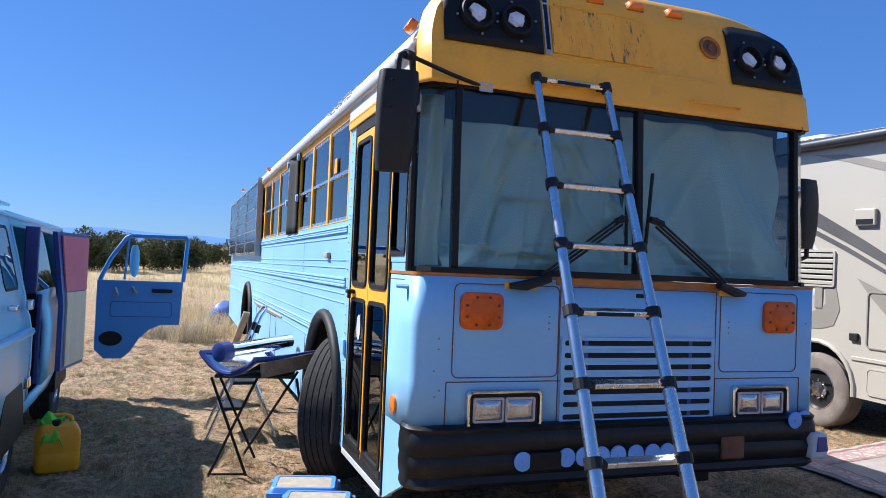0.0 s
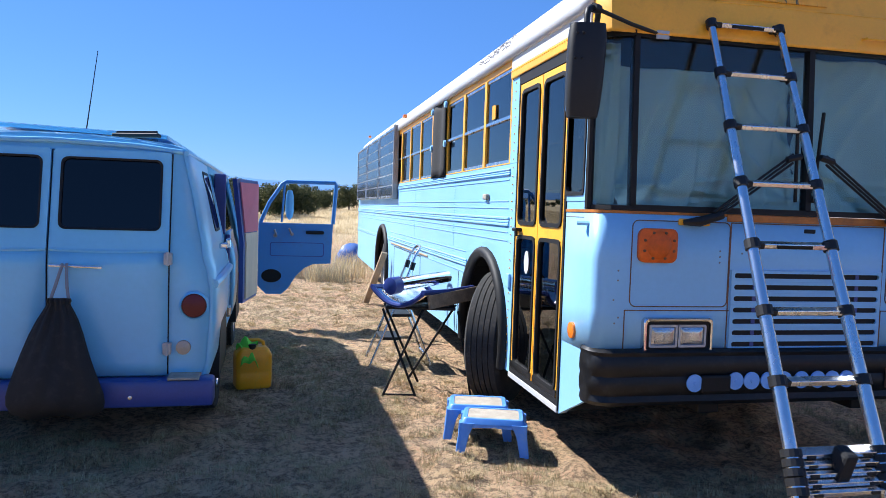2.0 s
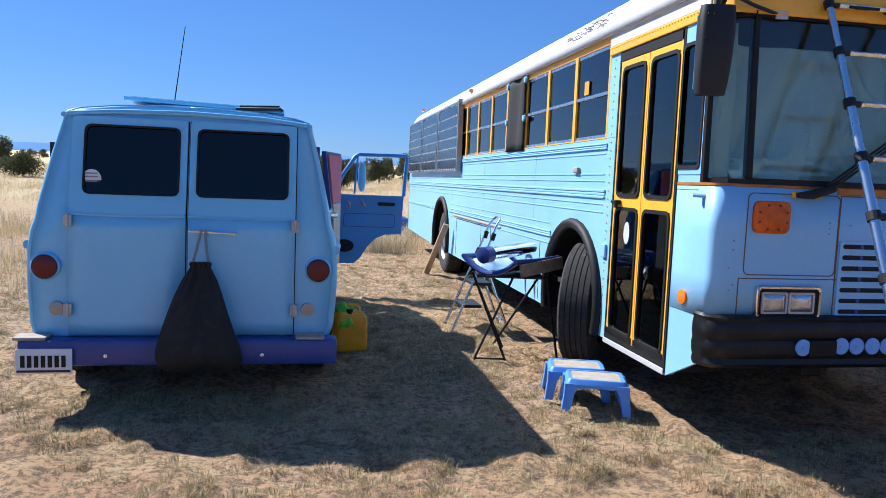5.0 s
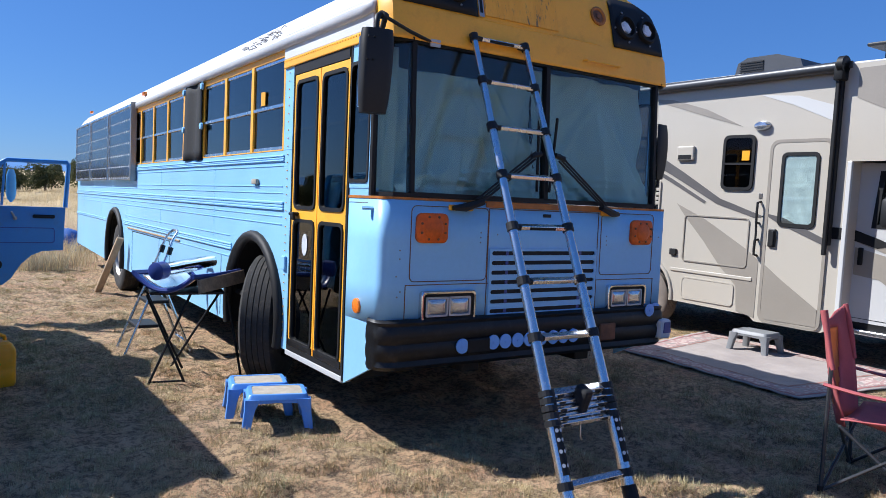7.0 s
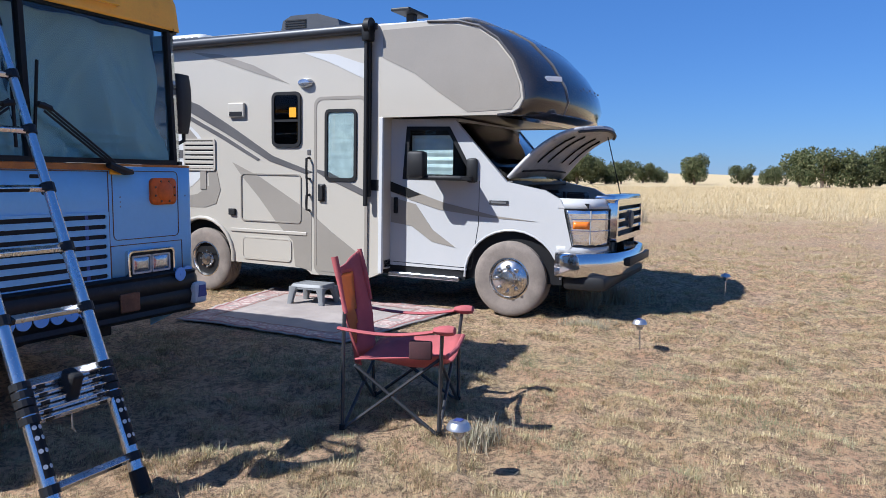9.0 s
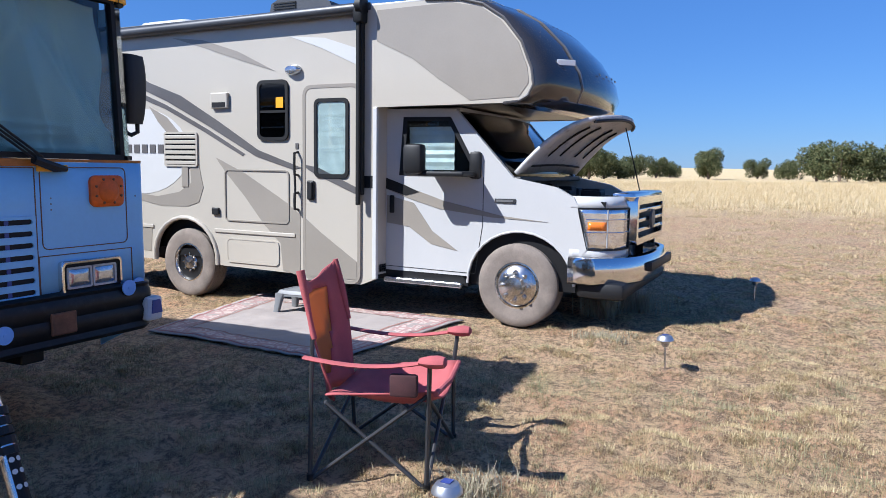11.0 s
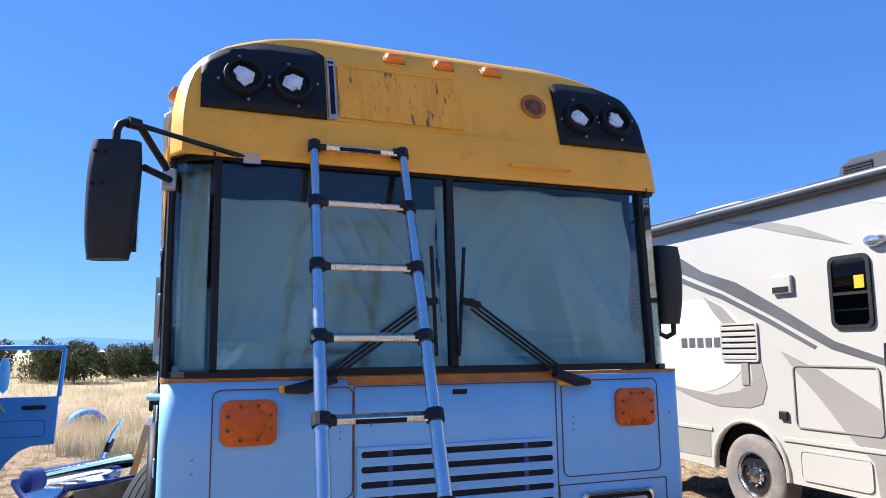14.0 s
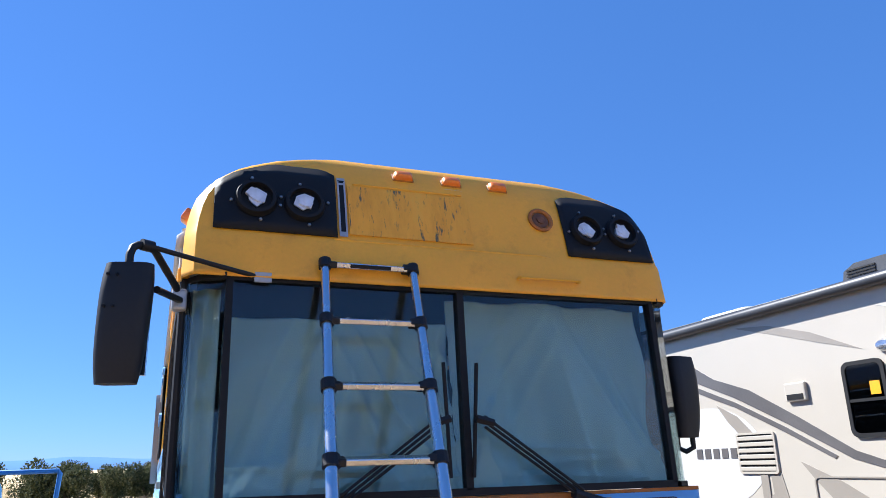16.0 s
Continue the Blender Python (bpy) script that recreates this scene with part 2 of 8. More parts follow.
def wheel(parent, centre, radius, width, rim_r, side, name="wheel", steer=0.0, tread=5, rim_mat="steel", label="", dish=0.06, hub=None, bolts=8):
    """A wheel on an axis along x. side: -1 when its face looks to -x."""
    hubm = part(name, lathe(B(), [(0.001, -width * 0.30), (rim_r * 0.99, -width * 0.30), (rim_r * 0.99, width * 0.30), (0.001, width * 0.30)], axis="x", n=24), "black", parent, label,
                at=Matrix.Translation(centre) @ pose(0, 0, 0, 0, 0, steer))
    prof, h = [], width / 2
    prof += [(rim_r, -h * 0.80), (rim_r * 1.04, -h * 0.93), (radius * 0.80, -h), (radius * 0.93, -h * 0.97), (radius * 0.985, -h * 0.84)]
    for k in range(tread):
        a, b = -h * 0.80 + 1.6 * h * k / tread, -h * 0.80 + 1.6 * h * (k + 1) / tread
        g = 0.004 if k else 0.0
        prof += [(radius, a + g), (radius, b - 0.004), (radius - 0.012, b - 0.004), (radius - 0.012, b + 0.004)] if k < tread - 1 else [(radius, a + g), (radius, b)]
    prof += [(radius * 0.985, h * 0.84), (radius * 0.93, h * 0.97), (radius * 0.80, h), (rim_r * 1.04, h * 0.93), (rim_r, h * 0.80)]
    part("tyre", lathe(B(), prof, axis="x", n=48, caps=False), "tyre", hubm, smooth=True)
    s = side
    rb = lathe(B(), [(rim_r, s * h * 0.70), (rim_r * 1.03, s * h * 0.90), (rim_r * 0.97, s * h * 0.92), (rim_r * 0.90, s * h * 0.70), (rim_r * 0.86, s * (h * 0.70 - dish)),
                     (rim_r * 0.55, s * (h * 0.70 - dish * 0.4)), (rim_r * 0.36, s * (h * 0.72)), (rim_r * 0.34, s * (h * 0.9)), (0.001, s * (h * 0.95))], axis="x", n=32, caps=False)
    for k in range(bolts):
        a = 2 * math.pi * k / bolts
        lathe(rb, [(0.014, s * h * 0.5), (0.014, s * (h * 0.80)), (0.001, s * (h * 0.82))], at=(0, rim_r * 0.46 * math.cos(a), rim_r * 0.46 * math.sin(a)), axis="x", n=6)
    part("rim", rb, rim_mat, hubm, smooth=True)
    return hubm


# ---- ground ----
def mound(x, y):
    """Low hummocks that the grass tufts sit on; none under the rug."""
    if not (-9 < x < 13 and -7 < y < 12):
        return 0.0
    rug = min(1.0, max(0.0, max(2.35 - x, x - 4.85, -0.75 - y, y - 2.3) / 0.15))
    k = noise.noise((x * 4.2, y * 4.2, 8)) + 0.45 * noise.noise((x * 9.5, y * 9.5, 2)) + 0.5 * noise.noise((x * 1.3, y * 1.3, 1))
    fade = min(1.0, max(0.0, min(x + 9, 13 - x, y + 7, 12 - y) / 2.0))
    return rug * fade * (0.066 * max(-0.25, min(0.65, k)) - 0.010)


def ground_z(x, y):
    far = max(0.0, y - 16.0)
    rise = 0.0195 * far * min(1.0, far / 40.0)
    near = 0.018 * noise.noise((x * 0.9, y * 0.9, 0)) + 0.05 * noise.noise((x * 0.12, y * 0.12, 3.0)) * min(1.0, max(0.0, (abs(x) + abs(y) - 14) / 20.0))
    east = 0.0085 * max(0.0, x - 16.0) * min(1.0, max(0.0, x - 16.0) / 30.0)
    return rise + near + min(east, 6.0) + mound(x, y)


def grown(a, steps, start, ratio):
    out, s = [a], start
    for _ in range(steps):
        out.append(out[-1] + s)
        s *= ratio
    return out


def build_ground():
    pos = grown(14.0, 26, 1.0, 1.26)
    xs = [-p for p in pos[::-1]] + [-13.75 + 0.25 * v for v in range(31)] + [-6.2 + 0.06 * v for v in range(262)] + [9.75 + 0.25 * v for v in range(17)] + pos
    ys = [-p for p in pos[::-1]] + [-13.75 + 0.25 * v for v in range(35)] + [-5.2 + 0.06 * v for v in range(222)] + [8.25 + 0.25 * v for v in range(23)] + pos
    vs = [(x, y, ground_z(x, y)) for y in ys for x in xs]
    nx = len(xs)
    fs = [(j * nx + i, j * nx + i + 1, (j + 1) * nx + i + 1, (j + 1) * nx + i) for j in range(len(ys) - 1) for i in range(nx - 1)]
    me = bpy.data.meshes.new("ground")
    me.from_pydata(vs, [], fs)
    me.polygons.foreach_set("use_smooth", [True] * len(fs))
    m, n, l, b = nodes_of("dry_grass_red_dirt_tuft_shade")
    f0, f1, f2, f3, f5 = noise_tex(n, l, 0.35, 6, 0.65), noise_tex(n, l, 1.9, 6, 0.7), noise_tex(n, l, 26, 5, 0.75), noise_tex(n, l, 140, 3, 0.7), noise_tex(n, l, 6.5, 6, 0.7)
    c = ramp(n, l, f1, [(0.34, (0.54, 0.275, 0.15)), (0.46, (0.61, 0.355, 0.195)), (0.56, (0.64, 0.42, 0.225)), (0.70, (0.53, 0.38, 0.19))])
    c = mixc(n, l, ramp(n, l, f0, [(0.45, (0, 0, 0)), (0.64, (0.6, 0.6, 0.6))]), c, (0.62, 0.43, 0.27))
    # dark soil specks in two sizes, deepened as painted shade between tufts
    c = mixc(n, l, ramp(n, l, f5, [(0.40, (0.85, 0.85, 0.85)), (0.52, (0, 0, 0))]), c, (0.24, 0.145, 0.075))
    c = mixc(n, l, ramp(n, l, f2, [(0.42, (0.85, 0.85, 0.85)), (0.53, (0, 0, 0))]), c, (0.15, 0.09, 0.05))
    c = mixc(n, l, ramp(n, l, f3, [(0.36, (0.6, 0.6, 0.6)), (0.50, (0, 0, 0))]), c, (0.66, 0.52, 0.31))
    pos, far = n.new("ShaderNodeTexCoord"), n.new("ShaderNodeVectorMath")
    far.operation = "LENGTH"
    l.new(pos.outputs["Object"], far.inputs[0])
    edge = n.new("ShaderNodeMath")
    edge.operation, edge.inputs[1].default_value = "MULTIPLY_ADD", 18.0
    l.new(f1, edge.inputs[0]), l.new(far.outputs["Value"], edge.inputs[2])
    cover = n.new("ShaderNodeMapRange")
    cover.inputs[1].default_value, cover.inputs[2].default_value = 30.0, 44.0
    l.new(edge.outputs[0], cover.inputs[0])
    straw = ramp(n, l, f2, [(0.35, (0.46, 0.34, 0.17)), (0.65, (0.64, 0.50, 0.28))])
    c = mixc(n, l, cover.outputs[0], c, straw)
    l.new(c, b.inputs["Base Color"])
    b.inputs["Roughness"].default_value = 0.95
    add = n.new("ShaderNodeMath")
    l.new(f2, add.inputs[0]), l.new(f3, add.inputs[1])
    bump(n, l, b, add.outputs[0], 0.9, 0.04)
    me.materials.append(m)
    tagged(new("ground", me), "dry straw-coloured grassland with bare reddish dirt", "ground", kind="structure")


build_ground()


# ---- the school bus: front at y = 0, door side at x = -1.22 ----
W, REAR = 1.22, 12.2
ROOF = [(1.22, 2.45), (1.218, 2.61), (1.207, 2.70), (1.178, 2.79), (1.115, 2.88), (1.035, 2.943), (0.86, 3.015), (0.58, 3.08), (0.28, 3.12), (0.0, 3.13)]


LOW_ROOF = [(1.22, 2.45), (1.215, 2.56), (1.20, 2.63), (1.15, 2.72), (1.07, 2.80), (0.96, 2.87), (0.80, 2.93), (0.55, 2.99), (0.25, 3.02), (0.0, 3.03)]


def narrow(x, k=0.80):
    """The far corner sits a little further in than the door side."""
    return x if x < 1.0 else 1.0 + (x - 1.0) * k


def half_width(z):
    return interp(z, [(b, a) for a, b in ROOF])


def roof_z(x):
    return interp(abs(x), [(a, b) for a, b in ROOF[::-1]])


def cap_front(z):
    return interp(z, [(2.40, 0.03), (2.60, 0.06), (2.80, 0.11), (2.92, 0.145), (2.98, 0.175), (3.04, 0.21), (3.08, 0.26), (3.11, 0.36), (3.13, 0.56)])


def cap_y(x, z):
    w, r = half_width(z), 0.075
    d = min(max(abs(x) - (w - r), 0.0), r)
    return cap_front(z) + r - math.sqrt(max(r * r - d * d, 0.0))


def build_bus():
    bus = thing("school_bus", "flat-nosed school bus painted sky blue with a yellow brow", "bus")
    # roof
    prof = [(-x, z) for x, z in LOW_ROOF] + [(x, z) for x, z in LOW_ROOF[-2::-1]]
    prof = [(-1.235, 2.545), (-1.235, 2.60)] + [p for p in prof if p[1] > 2.6] + [(1.235, 2.60), (1.235, 2.545)]
    rows = [[(narrow(x * s, 0.55 if y < 1 else 1.0), y, 2.57 + (z - 2.57) * s2) for x, z in prof] for y, s, s2 in ((0.165, 1, 0.78), (0.30, 1, 1), (4, 1, 1), (8, 1, 1), (REAR - 0.3, 1, 1), (REAR - 0.08, 0.98, 0.9), (REAR, 0.9, 0.6))]
    sheet(part("roof", loft(B(), rows), "white", bus, "white-painted metal roof with peeling patches", smooth=True), 0.04)
    for y in (3.0, 5.3, 7.6, 9.9):
        rb = B()
        loft(rb, [[(x * 1.003, y + d, z + 0.006) for x, z in prof] for d in (-0.03, 0.03)])
        sheet(part("roof_seam", rb, "white", bus), 0.008)
    # peeling patch of sealant near the front of the roof
    pt = B()
    rnd = random.Random(5)
    for k in range(26):
        y, x = 1.7 + rnd.random() * 0.8, -1.21 + rnd.random() * 0.05
        z = 2.66 + rnd.random() * 0.10
        xx = -interp(z, [(q, p) for p, q in LOW_ROOF]) - 0.026
        tube(pt, [(xx, y, z), (xx + 0.001, y + 0.03 + 0.06 * rnd.random(), z + 0.02 * rnd.random()), (xx, y + 0.12, z + 0.025 * rnd.random())], 0.004, 5)
    part("peeling_sealant", pt, "blind", bus, "grey peeling sealant")
    # brow (front cap)
    zs = [2.40, 2.42, 2.50, 2.58, 2.61, 2.66, 2.72, 2.78, 2.84, 2.89, 2.93, 2.96, 2.985, 3.01, 3.03, 3.05, 3.07, 3.09, 3.11, 3.12, 3.128]
    rows = []
    for z in zs:
        w = half_width(max(z, 2.45)) + (0.002 if z < 2.6 else 0)
        us = [math.copysign(abs(u) ** 0.7, u) for u in np.linspace(-1, 1, 41)]
        lip = -0.012 if z < 2.6 else 0
        end = max(0.17, cap_front(max(z, 2.45)) + 0.085)
        rows.append([(-w, end, z)] + [(narrow(w * u, 0.62), cap_y(w * u, max(z, 2.45)) + lip + cap_front(z) - cap_front(max(z, 2.45)), z) for u in us] + [(narrow(w, 0.62), end, z)])
    sheet(part("brow", loft(B(), rows), "orange", bus, "faded school-bus-yellow brow over the windscreen", smooth=True), 0.006)
    # yellow strip over the door, behind the brow
    b = B()
    box(b, -1.238, -1.19, 0.172, 1.52, 2.40, 2.462, 0.006)
    part("roof_side", box(B(), -1.234, -1.19, 0.172, 1.52, 2.463, 2.64, 0.004), "white", bus)
    part("door_header", b, "orange", bus)
    # rivets along the brow and over the door
    rv = B()
    for k in range(75):
        x = -1.05 + 2.1 * k / 74
        lathe(rv, [(0.007, 0.0), (0.005, -0.005), (0.001, -0.006)], at=(x, cap_y(x, 2.46) - 0.014, 2.435), axis="y", n=6)
    for k in range(34):
        lathe(rv, [(0.006, 0.0), (0.004, -0.005), (0.001, -0.006)], at=(-1.238, 0.26 + k * 0.037, 2.448), axis="x", n=6)
        lathe(rv, [(0.006, 0.0), (0.004, -0.005), (0.001, -0.006)], at=(-1.223, 1.435, 0.45 + k * 0.058), axis="x", n=6)
    tagged(part("rivets", rv, "orange", bus), kind="stuff")
    # black lamp panels on the brow
    for x0, x1 in ((-1.115, -0.585), (0.585, 1.14)):
        rows = []
        for i in range(15):
            x = x0 + (x1 - x0) * i / 14
            corner = 0.03 * max(0, 1 - (min(abs(x - x0), abs(x1 - x)) / 0.05)) if abs(x) < 0.7 else 0
            top = min(2.975, roof_z(x) - 0.036) - corner
            rows.append([(narrow(x, 0.62), cap_y(x, 2.615 + (top - 2.615) * j / 6) - 0.011, 2.615 + (top - 2.615) * j / 6) for j in range(7)])
        sheet(part("lamp_panel", loft(B(), rows), "black", bus, "black-painted lamp panel", smooth=True), 0.005)
    # warning lamps, taped over
    for k, (x, z) in enumerate(((-0.94, 2.772), (-0.73, 2.765), (0.72, 2.772), (0.935, 2.776))):
        y = cap_y(x, z) - 0.013
        tilt = pose(x, y, z, -14, 0, 0)
        lamp = part("warning_lamp", lathe(B(), [(0.092, 0.004), (0.092, -0.010), (0.084, -0.030), (0.070, -0.032), (0.066, -0.004), (0.001, -0.004)], axis="y", n=28), "rubber", bus, smooth=True, at=tilt)
        tb = B()
        rnd = random.Random(40 + k)
        for q in range(3):
            n_, off = rnd.randint(5, 7), (rnd.uniform(-0.012, 0.012), rnd.uniform(-0.012, 0.012))
            a0 = rnd.uniform(0, 6.3)
            rad = [rnd.uniform(0.034, 0.054) - 0.006 * q for _ in range(n_)]
            prism(tb, [(off[0] + r_ * math.cos(a0 + 6.283 * i_ / n_), off[1] + r_ * math.sin(a0 + 6.283 * i_ / n_)) for i_, r_ in enumerate(rad)], "y", -0.016 - 0.004 * q, -0.008)
        part("taped_lens", tb, "tape", lamp, "lens taped over with silver tape")
        for q in range(4):
            a = radians(90 * q + 10)
            bt = lathe(B(), [(0.008, 0), (0.006, -0.007), (0.001, -0.008)], at=(0.108 * math.cos(a), -0.004, 0.108 * math.sin(a)), axis="y", n=8)
            part("bolt", bt, "steel", lamp)
    # destination box: peeled sign area, its end strip and ridge
    rows = []
    for i in range(11):
        x = -0.528 + 0.60 * i / 10
        rows.append([(x, cap_y(x, z) - 0.010, z) for z in (2.635, 2.70, 2.78, 2.86, 2.895)])
    m, n, l, bs = nodes_of("peeled_yellow_paint")
    f1, f2 = noise_tex(n, l, 6, 8, 0.7, (2.2, 1, 0.5)), noise_tex(n, l, 30, 6, 0.7, (1.6, 1, 0.35))
    c = ramp(n, l, f1, [(0.36, (0.80, 0.35, 0.02)), (0.55, (0.90, 0.42, 0.028)), (0.72, (0.86, 0.46, 0.05))])
    c = mixc(n, l, ramp(n, l, f2, [(0.58, (0, 0, 0)), (0.66, (0.8, 0.8, 0.8))]), c, (0.46, 0.23, 0.04))
    f4 = noise_tex(n, l, 11, 6, 0.7, (2.2, 1, 0.30))
    c = mixc(n, l, ramp(n, l, f4, [(0.60, (0, 0, 0)), (0.635, (1, 1, 1))]), c, (0.11, 0.10, 0.05))
    l.new(c, bs.inputs["Base Color"])
    bs.inputs["Roughness"].default_value = 0.5
    bump(n, l, bs, f2, 0.5, 0.006)
    sheet(part("sign_panel", loft(B(), rows), m, bus, "scraped yellow sign panel with flaking paint"), 0.004)
    b = B()
    for x0, x1 in ((-0.576, -0.568), (-0.546, -0.538)):
        loft(b, [[(x, cap_y(x, z) - 0.014, z) for x in (x0, x1)] for z in np.linspace(2.62, 2.935, 9)])
    for z0, z1 in ((2.62, 2.645), (2.895, 2.935)):
        loft(b, [[(x, cap_y(x, z) - 0.0135, z) for x in (-0.569, -0.545)] for z in (z0, z1)])
    slot = loft(B(), [[(x, cap_y(x, z) - 0.011, z) for x in (-0.572, -0.542)] for z in np.linspace(2.63, 2.92, 9)])
    sheet(part("strip_slot", slot, "black", bus), 0.003)
    part("sign_end_strip", b, "silver", bus, "bare aluminium strip beside the sign panel")
    b = B()
    tube(b, [(x, cap_y(x, 2.62) - 0.006, 2.605 - 0.012 * (x > 0.45)) for x in np.linspace(-0.6, 0.58, 16)], 0.008, 6)
    part("brow_seam", b, "orange", bus)
    b = B()
    tube(b, [(x, cap_y(x, 2.60) - 0.004, 2.594 - 0.012 * (x > 0.45)) for x in np.linspace(-1.0, 1.06, 26)], 0.005, 5)
    part("brow_gap", b, "rust", bus, "dirty gap below the lamp panels")
    b = B()
    tube(b, [(x, cap_y(x, 2.915) - 0.004, 2.912) for x in np.linspace(-0.5, 0.05, 8)], 0.007, 6)
    part("brow_seam", b, "orange", bus)
    # round horn hole
    x, z = 0.468, 2.812
    hh = part("siren_recess", lathe(B(), [(0.088, 0.0), (0.088, -0.012), (0.074, -0.016), (0.062, -0.008), (0.060, 0.004), (0.001, 0.004)], axis="y", n=28), "horn", bus, "rusty round recess", smooth=True, at=pose(x, cap_y(x, z) - 0.004, z, -16) @ Matrix.Scale(0.78, 4))
    part("hub", lathe(B(), [(0.030, 0.0), (0.028, -0.014), (0.014, -0.018), (0.001, -0.018)], axis="y", n=18), "rust", hh)
    part("recess_floor", lathe(B(), [(0.058, 0.002), (0.056, -0.004), (0.001, -0.004)], axis="y", n=24), "rust", hh)
    # clearance lights
    for x in (-0.24, 0.012, 0.265):
        z = 2.985
        b = B()
        loft(b, [[(u, y, v) for u, v in rrect(-0.048 + q, 0.048 - q, -0.024 + q * 0.5, 0.024 - q * 0.9, 0.008, 3)] for y, q in ((0.01, 0.0), (-0.012, 0.0), (-0.030, 0.008), (-0.036, 0.016))], True, True)
        cl = part("clearance_light", b, "amber", bus, "orange clearance light", smooth=True, at=pose(x, cap_y(x, z) - 0.002, z, -32))
        part("light_base", box(B(), -0.054, 0.054, -0.008, 0.012, -0.027, 0.027, 0.006), "horn", cl, "dirty base gasket")
    for x in (-1, 1):
        b = B()
        box(b, -0.03, 0.03, -0.04, 0.04, -0.025, 0.025, 0.012, pose(x * 1.21, 0.30, 2.735, 0, x * 60))
        part("clearance_light", b, "amber", bus, "orange clearance light", smooth=True)
    for y, z in ((6.35, 2.70), (11.2, 2.86)):
        b = B()
        box(b, -half_width(z) - 0.03, -half_width(z) + 0.02, y - 0.05, y + 0.05, z - 0.02, z + 0.025, 0.01)
        part("clearance_light", b, "amber", bus, "orange clearance light", smooth=True)
    # grab bars over the windscreen
    for x in (-0.45, 0.44):
        b = B()
        tube(b, [(x - 0.16, 0.035, 2.475), (x - 0.16, -0.005, 2.472), (x + 0.16, -0.005, 2.472), (x + 0.16, 0.035, 2.475)], 0.008, 6)
        part("grab_bar", b, "orange", bus)
    # front: plan line with rounded corners
    def plan(r=0.06, y_end=0.43):
        arc = [(-W + r - r * math.cos(a), r - r * math.sin(a)) for a in np.linspace(0, math.pi / 2, 8)]
        left = [(-W, y_end), (-W, r + 0.01)] + arc + [(-W + r + 0.012, 0.0)]
        return left + [(narrow(-x), y) for x, y in left[::-1]]
    pl = plan()
    rows = [[(x, y, z) for x, y in pl] for z in (0.77, 1.0, 1.25, 1.49)]
    sheet(part("front_panel", loft(B(), rows), "blue", bus, "sky-blue front panel with brush marks", smooth=True), 0.004)
    b = B()
    rows = [[(x, y + 0.004, z) for x, y in pl] for z in (1.491, 1.506)]
    sheet(part("windscreen_sill", loft(b, rows), "horn", bus, "worn yellow line under the windscreen"), 0.012)
    part("wiper_panel", box(B(), -0.50, 0.56, -0.009, 0.0, 1.466, 1.503, 0.003), "horn", bus, "worn yellow strip between the wipers")
    # wings beside the door, going down past the bumper
    for s in (-1, 1):
        b = B()
        prism(b, [(0.10, 0.50), (0.43, 0.345), (0.43, 0.79), (0.10, 0.79)], "x", s * (W - 0.02 if s < 0 else W - 0.06), s * (W if s < 0 else W - 0.045))
        part("wing_panel", b, "blue", bus)
        b = B()
        prism(b, [(0.17, 1.49), (0.47, 1.49), (0.47, 1.555), (0.17, 1.555)], "x", s * (W - 0.06), s * (W if s < 0 else W - 0.045))
        part("wing_panel", b, "blue", bus)
        # side window between windscreen and door
        Wd = W if s < 0 else W - 0.05
        b = B()
        ring(b, rrect(0.165, 0.47, 1.55, 2.40, 0.02), rrect(0.185, 0.445, 1.58, 2.30, 0.03), "x", s * (Wd - 0.03), s * (Wd + 0.004))
        fr = part("corner_window", b, "blue", bus)
        part("corner_post", box(B(), *sorted((s * (Wd - 0.02), s * (Wd + 0.008))), 0.446, 0.472, 1.56, 2.40, 0.003), "orange", fr)
        b = B()
        ring(b, rrect(0.185, 0.445, 1.58, 2.30, 0.03), rrect(0.20, 0.43, 1.60, 2.28, 0.03), "x", s * (Wd - 0.025), s * (Wd + 0.01))
        part("gasket", b, "rubber", fr)
        part("pane", box(B(), *sorted((s * (Wd - 0.012), s * (Wd - 0.006))), 0.19, 0.44, 1.585, 2.295), "glass_mid", fr)
    # seams and outlines on the front panel
    def outline(u0, u1, v0, v1, r, wdt=0.006, y=-0.005):
        return ring(B(), rrect(u0, u1, v0, v1, r), rrect(u0 + wdt, u1 - wdt, v0 + wdt, v1 - wdt, max(0.001, r - wdt)), "y", y, y + 0.01)
    for u0, u1, v0, v1, r in ((-1.035, -0.475, 1.015, 1.462, 0.035), (0.50, 1.035, 1.03, 1.465, 0.035), (-1.06, -0.455, 0.772, 1.0, 0.004), (0.475, 1.06, 0.772, 1.0, 0.004), (-0.475, 0.475, 0.772, 1.462, 0.004)):
        part("panel_seam", outline(u0, u1, v0, v1, r, 0.005), "rust", bus, "rusty gap round an access panel")
    # grille
    g = part("grille", box(B(), -0.455, 0.455, -0.0055, 0.006, 0.795, 1.208), "black", bus, "black slotted radiator grille with blue slats")
    for k in range(7):
        z = 0.790 + k * 0.0605
        cell = rrect(-0.462, 0.462, z, z + 0.0601, 0.001, 5)
        slot = rrect(-0.445, 0.445, z + 0.0175, z + 0.0440, 0.013, 5)
        part("slat", ring(B(), cell, slot, "y", -0.015, -0.002), "blue", g, smooth=True)
    for x in (-0.33, 0.30):
        part("slat_post", box(B(), x, x + 0.022, -0.0085, -0.005, 0.80, 1.20, 0.001), "blue_dark", g)
    # small latch slot and filler
    b = B()
    box(b, -0.035, 0.035, -0.006, 0.002, 1.416, 1.438, 0.008)
    part("latch_slot", b, "black", bus)
